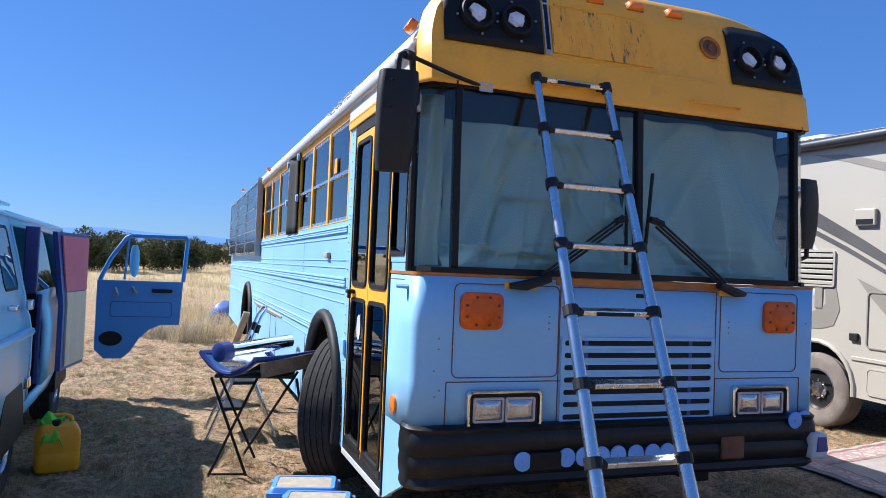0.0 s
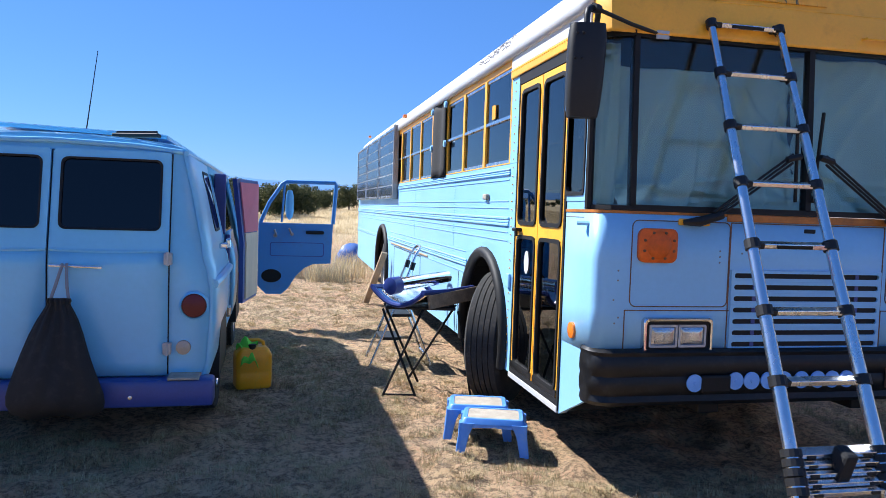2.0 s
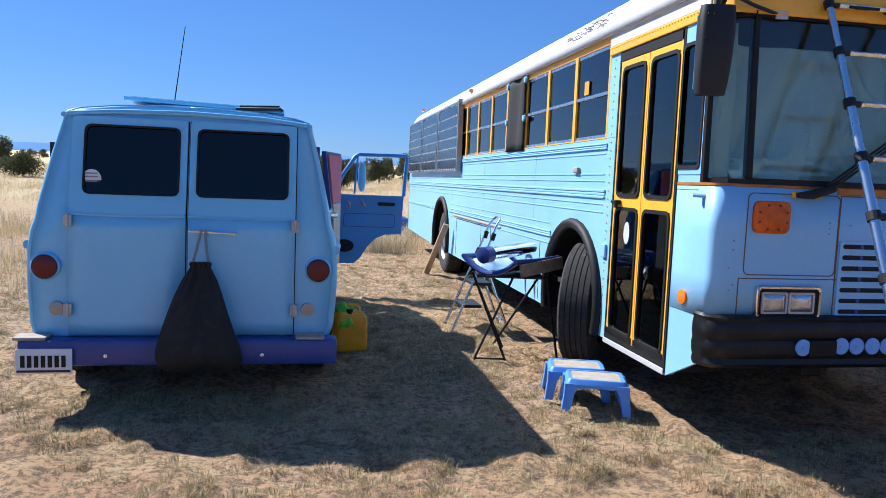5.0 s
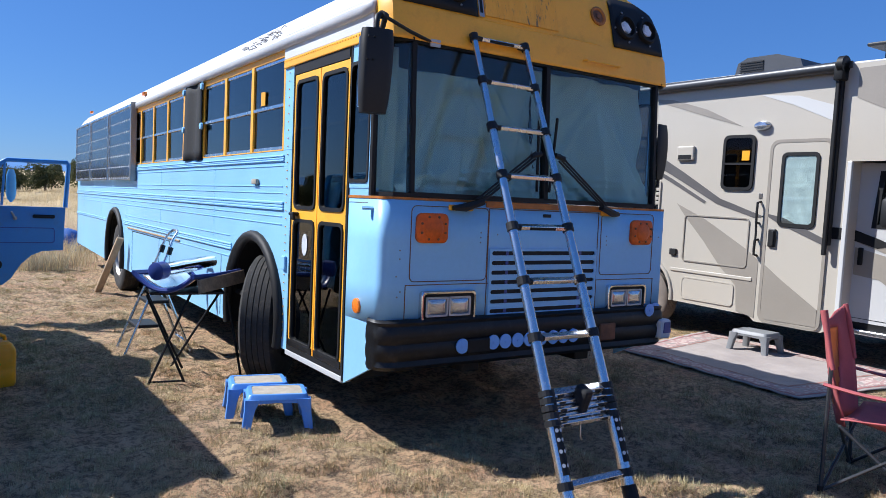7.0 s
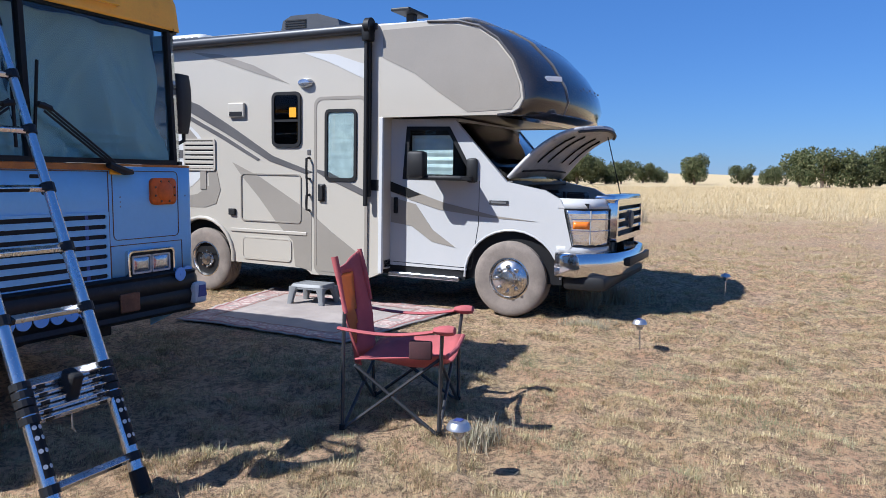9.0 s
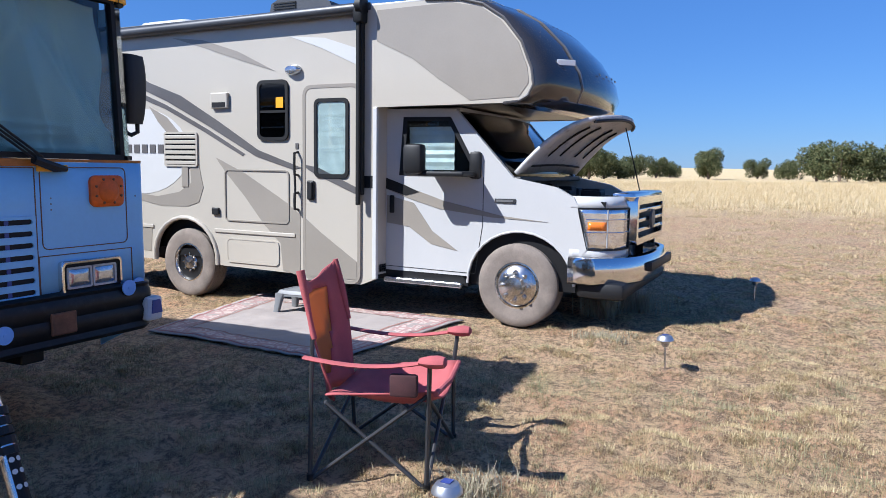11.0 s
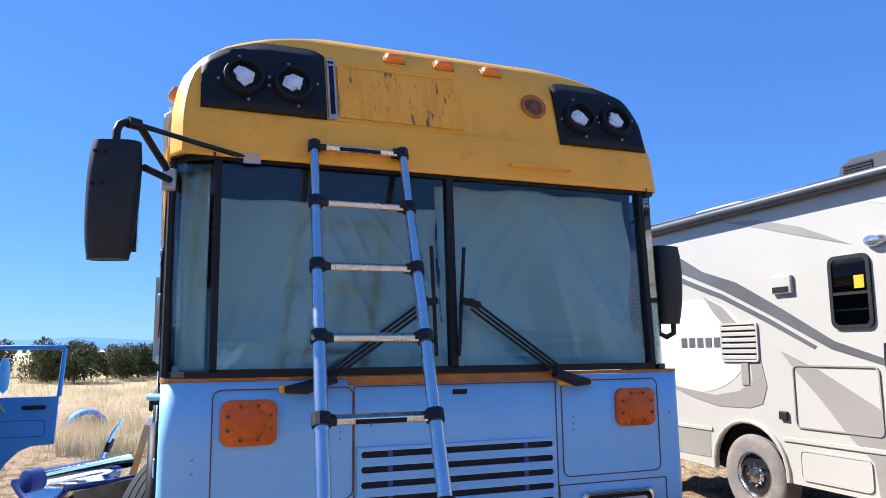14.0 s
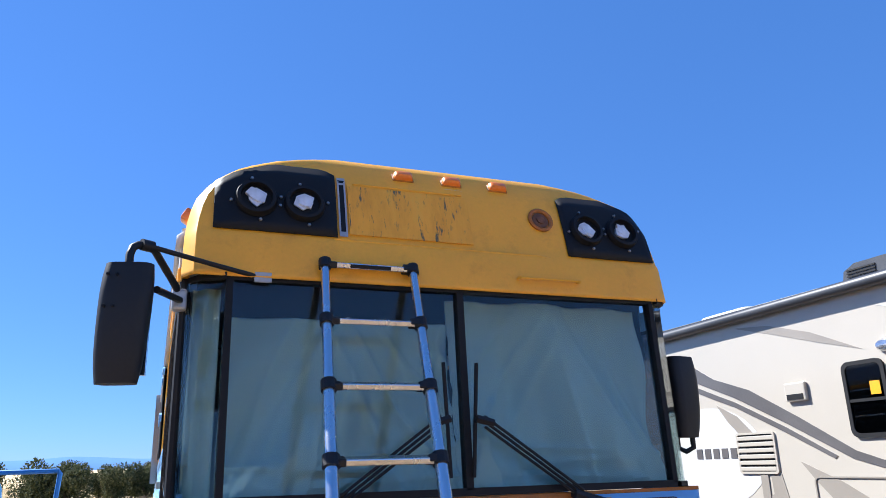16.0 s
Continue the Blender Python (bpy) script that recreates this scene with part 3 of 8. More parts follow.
    # turn signals
    for x in (-0.895, 0.897):
        b = B()
        loft(b, [[(u, y, v) for u, v in rrect(x - 0.108 + q, x + 0.108 - q, 1.245 + q, 1.42 - q, 0.038, 5)] for y, q in ((0.002, 0.0), (-0.022, 0.0), (-0.03, 0.010), (-0.032, 0.022))], True, True)
        sg = part("turn_signal", b, "amber_old", bus, "large weathered amber turn signal", smooth=True)
        part("lens_dome", lathe(B(), [(0.070, -0.030), (0.064, -0.036), (0.045, -0.041), (0.001, -0.044)], at=(x, 0, 1.3325), axis="y", n=28), "amber_old", sg, smooth=True)
        for q in range(8):
            a = radians(22.5 + 45 * q)
            b = lathe(B(), [(0.008, 0), (0.007, -0.007), (0.001, -0.008)], at=(x + 0.088 * math.cos(a), -0.031, 1.3325 + 0.070 * math.sin(a)), axis="y", n=8)
            part("screw", b, "rust", sg)
    # headlights
    for x0, x1 in ((-0.96, -0.565), (0.58, 0.965)):
        hb = loft(B(), [[(u, y, v) for u, v in rrect(x0 + q, x1 - q, 0.772 + q, 0.962 - q, 0.022, 4)] for y, q in ((0.004, 0.0), (-0.028, 0.0), (-0.036, 0.006), (-0.034, 0.016), (-0.020, 0.018), (0.0, 0.019))], True)
        hl = part("headlight", hb, "chrome", bus, "chrome-bezelled double headlight", smooth=True)
        part("housing", ring(B(), rrect(x0 + 0.019, x1 - 0.019, 0.791, 0.943, 0.012), rrect(x0 + 0.036, x1 - 0.036, 0.808, 0.926, 0.006), "y", -0.020, 0.0), "black", hl)
        part("housing_back", box(B(), x0 + 0.03, x1 - 0.03, -0.008, 0.004, 0.80, 0.935), "black", hl)
        mid = (x0 + x1) / 2
        for a, c in ((x0 + 0.036, mid - 0.003), (mid + 0.003, x1 - 0.036)):
            lr = ring(B(), rrect(a, c, 0.808, 0.926, 0.012), rrect(a + 0.011, c - 0.011, 0.819, 0.915, 0.008), "y", -0.027, -0.006)
            lamp = part("lamp", lr, "silver", hl, smooth=True)
            lb = loft(B(), [[(u, y, v) for u, v in rrect(a + q, c - q, 0.808 + q, 0.926 - q, 0.010, 4)] for y, q in ((-0.010, 0.010), (-0.020, 0.012), (-0.026, 0.024), (-0.028, 0.042))], True, True)
            part("lens", lb, "lens", lamp, "fluted headlamp glass", smooth=True)
    # bumper with ribs, wrapped round the corners
    plb = plan(0.11, 0.098)
    prof = [(0.50, 0.03), (0.505, -0.02), (0.53, -0.045), (0.56, -0.035), (0.585, -0.05), (0.63, -0.056), (0.66, -0.045), (0.69, -0.058), (0.74, -0.056), (0.765, -0.045), (0.785, -0.052), (0.80, -0.03), (0.80, 0.03)]
    rows = []
    for z, o in prof:
        rows.append([(x * (0.995 - o * 0.35), y + o * (1.0 if y < 0.09 else 0.0), z) for x, y in plb])
    part("bumper", loft(B(), rows), "bumper", bus, "black steel front bumper with worn paint", smooth=True)
    for x in (-0.555, 0.56):
        b = B()
        box(b, x - 0.085, x + 0.085, -0.075, -0.05, 0.575, 0.67, 0.015) if x < 0 else box(b, x - 0.075, x + 0.075, -0.068, -0.05, 0.58, 0.70, 0.01)
        part("tow_opening", b, "black" if x < 0 else "rust", bus, "dark tow-hook opening" if x < 0 else "dirty metal patch")
    for k, x in enumerate((-0.675, -0.44, -0.345, -0.245, -0.15, -0.045, 0.055, 0.145, 0.235, 0.98, 1.075)):
        z = 0.628 + (0.145 if k > 8 else 0.008 * (k > 0))
        b = lathe(B(), [(0.046, 0.0), (0.046, -0.008), (0.010, -0.010), (0.009, -0.014), (0.001, -0.014)], at=(x, -0.058 + (0.03 if k == 10 else 0), z), axis="y", n=20)
        part("painted_disc", b, "disc", bus, "pale blue painted disc on the bumper")
    b = B()
    box(b, 1.085, 1.20, -0.09, 0.02, 0.555, 0.70, 0.02)
    part("bumper_light", b, "white", bus, "small white-framed solar light clipped to the bumper")
    b = B()
    prism(b, [(1.11, 0.60), (1.19, 0.60), (1.175, 0.68), (1.12, 0.68)], "y", -0.096, -0.088)
    part("solar_face", b, "blue_dark", bus)
    # tow eyes and dark underside
    b = B()
    box(b, -1.05, 1.05, 0.35, REAR - 0.4, 0.50, 0.62, 0.02)
    box(b, -0.55, -0.42, 0.1, 11.5, 0.42, 0.60, 0.01)
    box(b, 0.42, 0.55, 0.1, 11.5, 0.42, 0.60, 0.01)
    box(b, -0.95, 0.95, 2.02, 2.20, 0.42, 0.56, 0.03)
    part("chassis", b, "black", bus, "dark underside frame and axle")
    b = B()
    box(b, -1.17, 1.17, 0.3, REAR - 0.05, 0.62, 0.66)
    box(b, -1.17, 1.17, 0.32, 0.36, 0.66, 1.48)
    part("floor", b, "dark", bus)
    # left and right walls
    def arch(yc, r, zc=0.55, z0=0.37, n=14):
        a0 = math.asin((z0 - zc) / r)
        return [(yc - r * math.cos(a), zc + r * math.sin(a)) for a in np.linspace(a0, math.pi - a0, n)]
    poly = [(1.345, 0.37)] + arch(2.09, 0.61) + arch(8.12, 0.63) + [(REAR, 0.42), (REAR, 1.815), (1.345, 1.815)]
    for s in (-1, 1):
        b = prism(B(), poly, "x", s * (W - 0.03), s * W)
        part("side_wall", b, "blue", bus, "sky-blue riveted side panels")
        b = box(B(), *sorted((s * (W - 0.03), s * W)), 1.525, REAR, 2.50, 2.548)
        part("window_header", b, "orange", bus, "faded yellow strip over the windows")
        b = box(B(), *sorted((s * (W - 0.03), s * (W + 0.002))), 1.345, 1.52, 1.815, 2.40, 0.003)
        part("door_post", b, "blue", bus)
        # rub rails
        for z0, z1, y0, y1 in ((1.735, 1.785, 1.50, 6.9), (1.375, 1.445, 1.49, REAR), (1.00, 1.062, 2.66, 7.5), (0.985, 1.03, 8.8, REAR)):
            b = B()
            for k in range(3):
                h = (z1 - z0) / 3
                box(b, *sorted((s * (W - 0.002), s * (W + (0.013 if k != 1 else 0.009)))), y0, y1, z0 + h * k, z0 + h * (k + 1) - 0.002, 0.005, seg=1)
            part("rub_rail", b, "blue", bus)
        for z in (1.70, 1.55, 1.50, 1.33, 1.27, 1.12, 0.94):
            part("panel_ridge", box(B(), *sorted((s * (W - 0.002), s * (W + 0.005))), 1.52 if z > 1.2 else 2.72, 7.4 if z < 1.2 else REAR, z, z + 0.008, 0.002), "blue", bus)
        # vertical rows of rivets on the side
        rv2 = B()
        for y in (3.2, 5.3, 7.3, 9.4, 11.3):
            for q in range(26):
                lathe(rv2, [(0.006, 0.0), (0.004, s * 0.005), (0.001, s * 0.006)], at=(s * W, y, 1.10 + q * 0.027), axis="x", n=5)
        tagged(part("rivets", rv2, "blue", bus), kind="stuff")
        # storage door lines
        for y in (2.95, 4.85, 5.35, 6.9):
            part("panel_seam", box(B(), *sorted((s * (W - 0.002), s * (W + 0.003))), y, y + 0.008, 0.40, 0.93), "black", bus)
        part("panel_seam", box(B(), *sorted((s * (W - 0.002), s * (W + 0.003))), 4.86, 6.9, 0.925, 0.933), "black", bus)
        b = B()
        box(b, *sorted((s * (W - 0.002), s * (W + 0.014))), 4.4, 7.2, 0.955, 0.972, 0.003)
        part("hinge_strip", b, "wood", bus, "bare metal hinge strip")
        # windows
        for k in range(15):
            y0 = 1.52 + k * 0.705
            y1 = y0 + 0.705
            b = ring(B(), [(y0, 1.8155), (y1 - 0.001, 1.8155), (y1 - 0.001, 2.4995), (y0, 2.4995)], [(y0 + 0.028, 1.822), (y1 - 0.028, 1.822), (y1 - 0.028, 2.494), (y0 + 0.028, 2.494)], "x", s * (W - 0.03), s * (W + 0.003))
            wn_ = part("side_window", b, "orange", bus, "yellow-framed two-sash bus window")
            for z in (1.823, 2.135, 2.467):
                part("sash", box(B(), *sorted((s * (W - 0.022), s * (W - 0.004 + 0.006 * (z == 2.135)))), y0 + 0.028, y1 - 0.028, z, z + 0.026, 0.003), "alu", wn_)
            for z0, z1, dx in ((1.84, 2.14, 0.014), (2.155, 2.475, 0.009)):
                part("pane", box(B(), *sorted((s * (W - dx - 0.004), s * (W - dx))), y0 + 0.025, y1 - 0.025, z0, z1), "glass_mid", wn_)
            b = B()
            if s < 0 and k in (0, 1, 2):
                for q in range(16 if k < 2 else 24):
                    box(b, -W + 0.05, -W + 0.056, y0 + 0.04, y1 - 0.04, 1.84 + q * 0.026, 1.861 + q * 0.026)
                part("blind", b, "blind", wn_, "ribbed dark blind half drawn")
            else:
                # near-black sheet standing in for the unlit inside of the bus
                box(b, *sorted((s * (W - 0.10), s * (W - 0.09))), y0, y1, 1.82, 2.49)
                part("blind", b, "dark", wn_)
    part("rear_wall", prism(B(), [(-W, 0.42), (W, 0.42), (W, 2.60), (0.9, 2.9), (-0.9, 2.9), (-W, 2.60)], "y", REAR - 0.05, REAR - 0.01), "blue", bus)
    # cover hung over one window
    b = B()
    rows = [[(-W - 0.012 - 0.012 * math.sin(9 * u + v), 3.62 + 0.66 * u, 1.80 + 0.76 * v) for u in np.linspace(0, 1, 12)] for v in np.linspace(0, 1, 9)]
    cover = sheet(part("window_cover", loft(b, rows), "cloth_black", None, smooth=True), 0.008)
    tagged(cover, "dark brown cloth cover hung over a bus window", "cover")
    for y, z in ((3.60, 2.50), (3.60, 2.12), (4.25, 2.50), (4.25, 2.12)):
        part("hook", lathe(B(), [(0.035, 0), (0.03, -0.02), (0.001, -0.022)], at=(-W - 0.02, y, z), axis="x", n=12), "blue", cover)
    b = B()
    box(b, -W - 0.004, -W + 0.0, 1.93, 2.02, 2.175, 2.28)
    st = part("window_sticker", b, "yellow", None)
    tagged(st, "yellow sticker on a bus window", "sticker")
    # front and rear arch trim
    for yc, r in ((2.09, 0.61), (8.12, 0.63)):
        for s in (-1, 1):
            b = B()
            pts = arch(yc, r, n=20)
            tube(b, [(s * (W + 0.012), y, z) for y, z in pts], 0.042, 10)
            part("fender_trim", b, "rubber", bus, "black rubber arch trim", smooth=True)
            b = B()
            rows = [[(s * x, yc + (y - yc) * 1.0, z) for y, z in arch(yc, r - 0.005, n=20)] for x in (W - 0.01, W - 0.55)]
            part("wheel_well", loft(b, rows), "black", bus)
    for s in (-1, 1):
        wheel(bus, (s * (1.02 if s > 0 else 1.08), 2.04, 0.50), 0.50, 0.27, 0.30, s, steer=0 if s > 0 else -35, label="front wheel turned outward" if s < 0 else "")
        wheel(bus, (s * 1.06, 8.08, 0.50), 0.50, 0.26, 0.30, s, dish=0.10)
        wheel(bus, (s * 0.76, 8.08, 0.50), 0.50, 0.26, 0.30, s)
    # marker lights and small fittings on the door side
    b = B()
    box(b, -W - 0.03, -W, 2.02, 2.13, 1.565, 1.61, 0.010)
    part("marker_light", b, "grit", bus, "sun-bleached side marker", smooth=True)
    b = lathe(B(), [(0.046, 0), (0.044, -0.014), (0.02, -0.02), (0.001, -0.021)], at=(-W, 0.27, 0.85), axis="x", n=20)
    part("reflector", b, "amber", bus, "round orange reflector", smooth=True)
    b = B()
    tube(b, [(-W - 0.045, 0.16, 1.435), (-W + 0.06, 0.06, 1.435)], 0.013, 8)
    part("peg", b, "blue", bus)
    b = B()
    box(b, -W - 0.02, -W, 1.40, 1.47, 0.95, 1.05, 0.008)
    part("socket_cover", b, "blue", bus)
    # front door: two folding leaves
    for y0, y1, wl in ((0.455, 0.885, (0.492, 0.845)), (0.895, 1.325, (0.93, 1.275))):
        b = B()
        box(b, -W - 0.004, -W + 0.035, y0, wl[0], 0.42, 2.33)
        box(b, -W - 0.004, -W + 0.035, wl[1], y1, 0.42, 2.33)
        for z0, z1 in ((0.42, 0.46), (1.32, 1.405), (2.28, 2.33)):
            box(b, -W - 0.004, -W + 0.035, wl[0], wl[1], z0, z1)
        leaf = part("door_leaf", b, "orange", bus, "yellow folding door leaf with black-edged glass")
        part("kick_rail", box(B(), -W - 0.010, -W - 0.003, y0 + 0.012, y1 - 0.012, 0.422, 0.468, 0.003), "bumper", leaf, "scuffed black bottom rail")
        for z0, z1 in ((0.455, 1.325), (1.40, 2.285)):
            b = ring(B(), rrect(wl[0] - 0.010, wl[1] + 0.010, z0 - 0.004, z1 + 0.004, 0.055), rrect(wl[0] + 0.010, wl[1] - 0.010, z0 + 0.020, z1 - 0.020, 0.04), "x", -W - 0.012, -W + 0.02)
            part("gasket", b, "rubber", leaf, smooth=True)
            part("pane", box(B(), -W + 0.004, -W + 0.009, wl[0] - 0.008, wl[1] + 0.008, z0 + 0.004, z1 - 0.004), "glass_mid", leaf)
    b = B()
    ring(b, [(0.43, 0.36), (1.345, 0.36), (1.345, 2.40), (0.43, 2.40)], [(0.455, 0.42), (1.325, 0.42), (1.325, 2.335), (0.455, 2.335)], "x", -W - 0.008, -W + 0.05)
    part("door_frame", b, "rubber", bus, "black door seal")
    b = B()
    box(b, -W - 0.012, -W + 0.06, 0.435, 1.36, 0.345, 0.385, 0.006)
    part("door_step", b, "plug_grey", bus, "scuffed white door step edge")
    b = B()
    box(b, -W - 0.05, -W, 1.19, 1.28, 1.35, 1.375, 0.01)
    box(b, -W - 0.05, -W - 0.03, 1.19, 1.22, 1.32, 1.375, 0.006)
    part("door_handle", b, "black", bus, "black door handle")
    b = lathe(B(), [(0.075, 0), (0.075, -0.002)], at=(-W + 0.001, 1.09, 1.155), axis="x", n=24)
    bmesh.ops.scale(b, vec=(1, 0.6, 1), space=Matrix.Translation((0, -1.09, -1.155)), verts=b.verts)
    part("door_sticker", b, "tape", bus, "round white sticker on the door glass")
    # steps inside the door
    for k in range(3):
        b = B()
        box(b, -W + 0.05 + 0.28 * k, -W + 0.33 + 0.28 * k, 0.44, 1.34, 0.36 + 0.2 * k, 0.40 + 0.2 * k)
        box(b, -W + 0.31 + 0.28 * k, -W + 0.33 + 0.28 * k, 0.44, 1.34, 0.40 + 0.2 * k, 0.60 + 0.2 * k)
        part("inner_step", b, "black", bus)
    # windscreen: two main panes and two corner panes
    def wsy(z):
        return 0.012 + (z - 1.5) * 0.042
    def strip(x0, x1, z0, z1, t=0.02, d=0.0):
        bb = B()
        vs = [[(x, wsy(z) + e + d, z) for x, z in ((x0, z0), (x1, z0), (x1, z1), (x0, z1))] for e in (-t, 0.03)]
        return loft(bb, vs, True, True)
    for x0, x1 in ((-1.035, -0.028), (-0.012, 1.02)):
        b = B()
        loft(b, [[(x, wsy(z) + e, z) for x, z in rrect(x0 + 0.004, x1 - 0.004, 1.525, 2.400, 0.03)] for e in (0.0, 0.006)], True, True)
        part("windscreen_pane", b, "glass", bus, "windscreen glass")
    fr = part("windscreen_frame", strip(-1.05, 1.03, 1.508, 1.538), "rubber", bus, "black rubber windscreen frame")
    for a in ((-1.05, 1.03, 2.388, 2.415), (-1.05, -1.022, 1.53, 2.39), (-0.037, -0.005, 1.53, 2.39), (1.008, 1.034, 1.53, 2.39)):
        part("frame_bar", strip(*a), "rubber", fr)
    for s in (-1, 1):
        x0, x1, y1 = s * 1.05, s * (1.205 if s < 0 else 1.16), 0.165
        b = B()
        rows = [[(x0, wsy(z) + e, z), (s * (1.14 if s < 0 else 1.12), wsy(z) + 0.045 + e, z), (x1, y1 + e, z)] for z in (1.53, 2.39) for e in (0.0,)]
        sheet(part("windscreen_corner_pane", loft(b, rows), "glass", bus), 0.005)
        b = B()
        for z0, z1 in ((1.508, 1.532), (2.390, 2.415)):
            mx = s * (1.14 if s < 0 else 1.12)
            for p, q in (((x0, 0.0), (mx, 0.045)), ((mx, 0.045), (x1, y1))):
                loft(b, [[(p[0], wsy(z) * 0.6 + p[1] + e, z) for z in (z0, z1)] + [(q[0], wsy(z) * 0.6 + q[1] + e, z) for z in (z1, z0)] for e in (-0.018, 0.02)], True, True)
        tube(b, [(x1, y1, 1.51), (x1, y1 + 0.01, 2.41)], 0.022, 8)
        part("frame_bar", b, "rubber", fr)
    # dark header inside the windscreen top
    b = box(B(), -1.15, 1.15, 0.30, 0.34, 2.15, 2.62)
    part("inner_header", b, "dark", bus)
    # wipers
    for x, s in ((-0.66, 1), (0.545, -1)):
        x2 = -0.14 if s > 0 else 0.02
        wp = part("wiper", tube(B(), [(x - s * 0.10, -0.02, 1.455), (x - s * 0.02, -0.04, 1.462), (x + s * 0.10, -0.05, 1.50)], [0.014, 0.026, 0.022], 8), "plastic", bus, "black windscreen wiper", smooth=True)
        for d in (0, 0.045, 0.09):
            part("arm", tube(B(), [(x + s * 0.05, -0.052, 1.472 + d * 0.45), (x2 - s * 0.02, -0.045, 1.785 + d * 0.5)], 0.0068, 6), "plastic", wp)
        part("pivot", tube(B(), [(x2 - s * 0.06, -0.05, 1.80), (x2 + s * 0.02, -0.05, 1.82)], 0.018, 6), "plastic", wp)
        b = B()
        box(b, -0.007, 0.007, -0.016, 0.0, -0.24, 0.24, 0.003, pose(x2 + s * 0.015, -0.018, 1.82, 2, -3 * s))
        part("blade", b, "rubber", wp)
        b = B()
        box(b, x - s * 0.03 - 0.09, x - s * 0.03 + 0.09, -0.012, 0.0, 1.44, 1.475, 0.01, pose(0, 0, 0))
        part("mount_plate", b, "orange", wp)
    # mirrors
    for s in (-1, 1):
        if s < 0:
            c, hgt, wid, yaw = (-1.41, -0.20, 2.145), 0.43, 0.185, -14
        else:
            c, hgt, wid, yaw = (1.325, 0.25, 1.95), 0.42, 0.19, 12
        rows = []
        for v in np.linspace(0, 1, 9):
            k = 1 - 0.10 * abs(2 * v - 1) ** 4
            wv = wid * (0.86 + 0.14 * v) * k
            dv = 0.115 * (0.75 + 0.25 * math.sin(math.pi * v)) * k
            rows.append([(u + 0.012 * (v - 0.5), w2, (v - 0.5) * hgt) for u, w2 in rrect(-wv / 2, wv / 2, -dv / 2, dv / 2, 0.04, 3)])
        mir = part("mirror", loft(B(), rows, True, True), "plastic", bus, "tall black mirror housing", smooth=True, at=pose(*c, 0, 0, yaw))
        part("mirror_glass", box(B(), -wid * 0.42, wid * 0.42, 0.048, 0.054, -hgt * 0.42, hgt * 0.42, 0.004), "chrome", mir)
        inv = pose(*c, 0, 0, yaw).inverted()
        if s < 0:
            arms = (([(-1.41, -0.20, 2.33), (-1.41, -0.20, 2.40), (-1.402, -0.19, 2.43), (-1.385, -0.18, 2.443), (-1.36, -0.17, 2.447), (-1.33, -0.14, 2.44), (-1.24, 0.10, 2.36), (-1.22, 0.2, 2.33)], 0.015),
                    ([(-1.36, -0.17, 2.447), (-1.10, -0.02, 2.43), (-0.92, 0.03, 2.405)], 0.010), ([(-1.31, -0.17, 2.28), (-1.22, 0.12, 2.31)], 0.014))
            part("arm_plate", box(B(), -0.036, 0.036, -0.010, 0.002, -0.022, 0.022, 0.004, inv @ pose(-0.905, 0.026, 2.402)), "silver", mir, "bare metal bracket plate")
            part("arm_clamp", box(B(), -0.03, 0.03, -0.03, 0.03, -0.05, 0.04, 0.012, inv @ pose(-1.225, 0.14, 2.32)), "silver", mir, "bare metal clamp on the corner post")
            part("arm_joint", tube(B(), [inv @ Vector(p) for p in ((-1.375, -0.18, 2.446), (-1.335, -0.155, 2.446))], 0.022, 10), "plastic", mir, smooth=True)
            for dx, dz in ((-0.050, 0.165), (-0.020, 0.165), (-0.055, 0.05), (-0.025, 0.05)):
                part("bolt", lathe(B(), [(0.007, -0.056), (0.006, -0.062), (0.001, -0.063)], at=(dx, 0, dz), axis="y", n=8), "black", mir)
        else:
            arms = (([(1.355, 0.25, 1.75), (1.355, 0.25, 1.69), (1.315, 0.26, 1.67), (1.275, 0.27, 1.69), (1.275, 0.27, 1.75)], 0.014), ([(1.33, 0.28, 1.80), (1.2, 0.32, 1.80)], 0.014), ([(1.33, 0.28, 2.05), (1.2, 0.32, 2.05)], 0.014))
        for pts, r in arms:
            part("arm", tube(B(), [inv @ Vector(p) for p in pts], r, 10), "plastic", mir, "black tubular mirror arm", smooth=True)
    # small dark screws on the front
    b = B()
    rnd = random.Random(3)
    for x, z in ((-1.10, 1.15), (-1.10, 1.20), (-1.09, 0.96), (-1.11, 0.93), (-0.53, 1.28), (-0.53, 1.31), (-0.53, 1.25), (0.56, 1.30), (0.56, 1.27), (0.56, 1.24), (1.10, 1.30), (-1.12, 1.05), (-0.40, 1.30)):
        lathe(b, [(0.006, 0), (0.005, -0.004), (0.001, -0.004)], at=(x, -0.0, z), axis="y", n=6)
    for k in range(30):
        lathe(b, [(0.004, 0), (0.003, -0.004), (0.001, -0.004)], at=(-W, 0.18 + 0.009 * k, 1.465), axis="x", n=5)
    tagged(part("screws", b, "blind", bus), kind="stuff")
    return bus


BUS = build_bus()


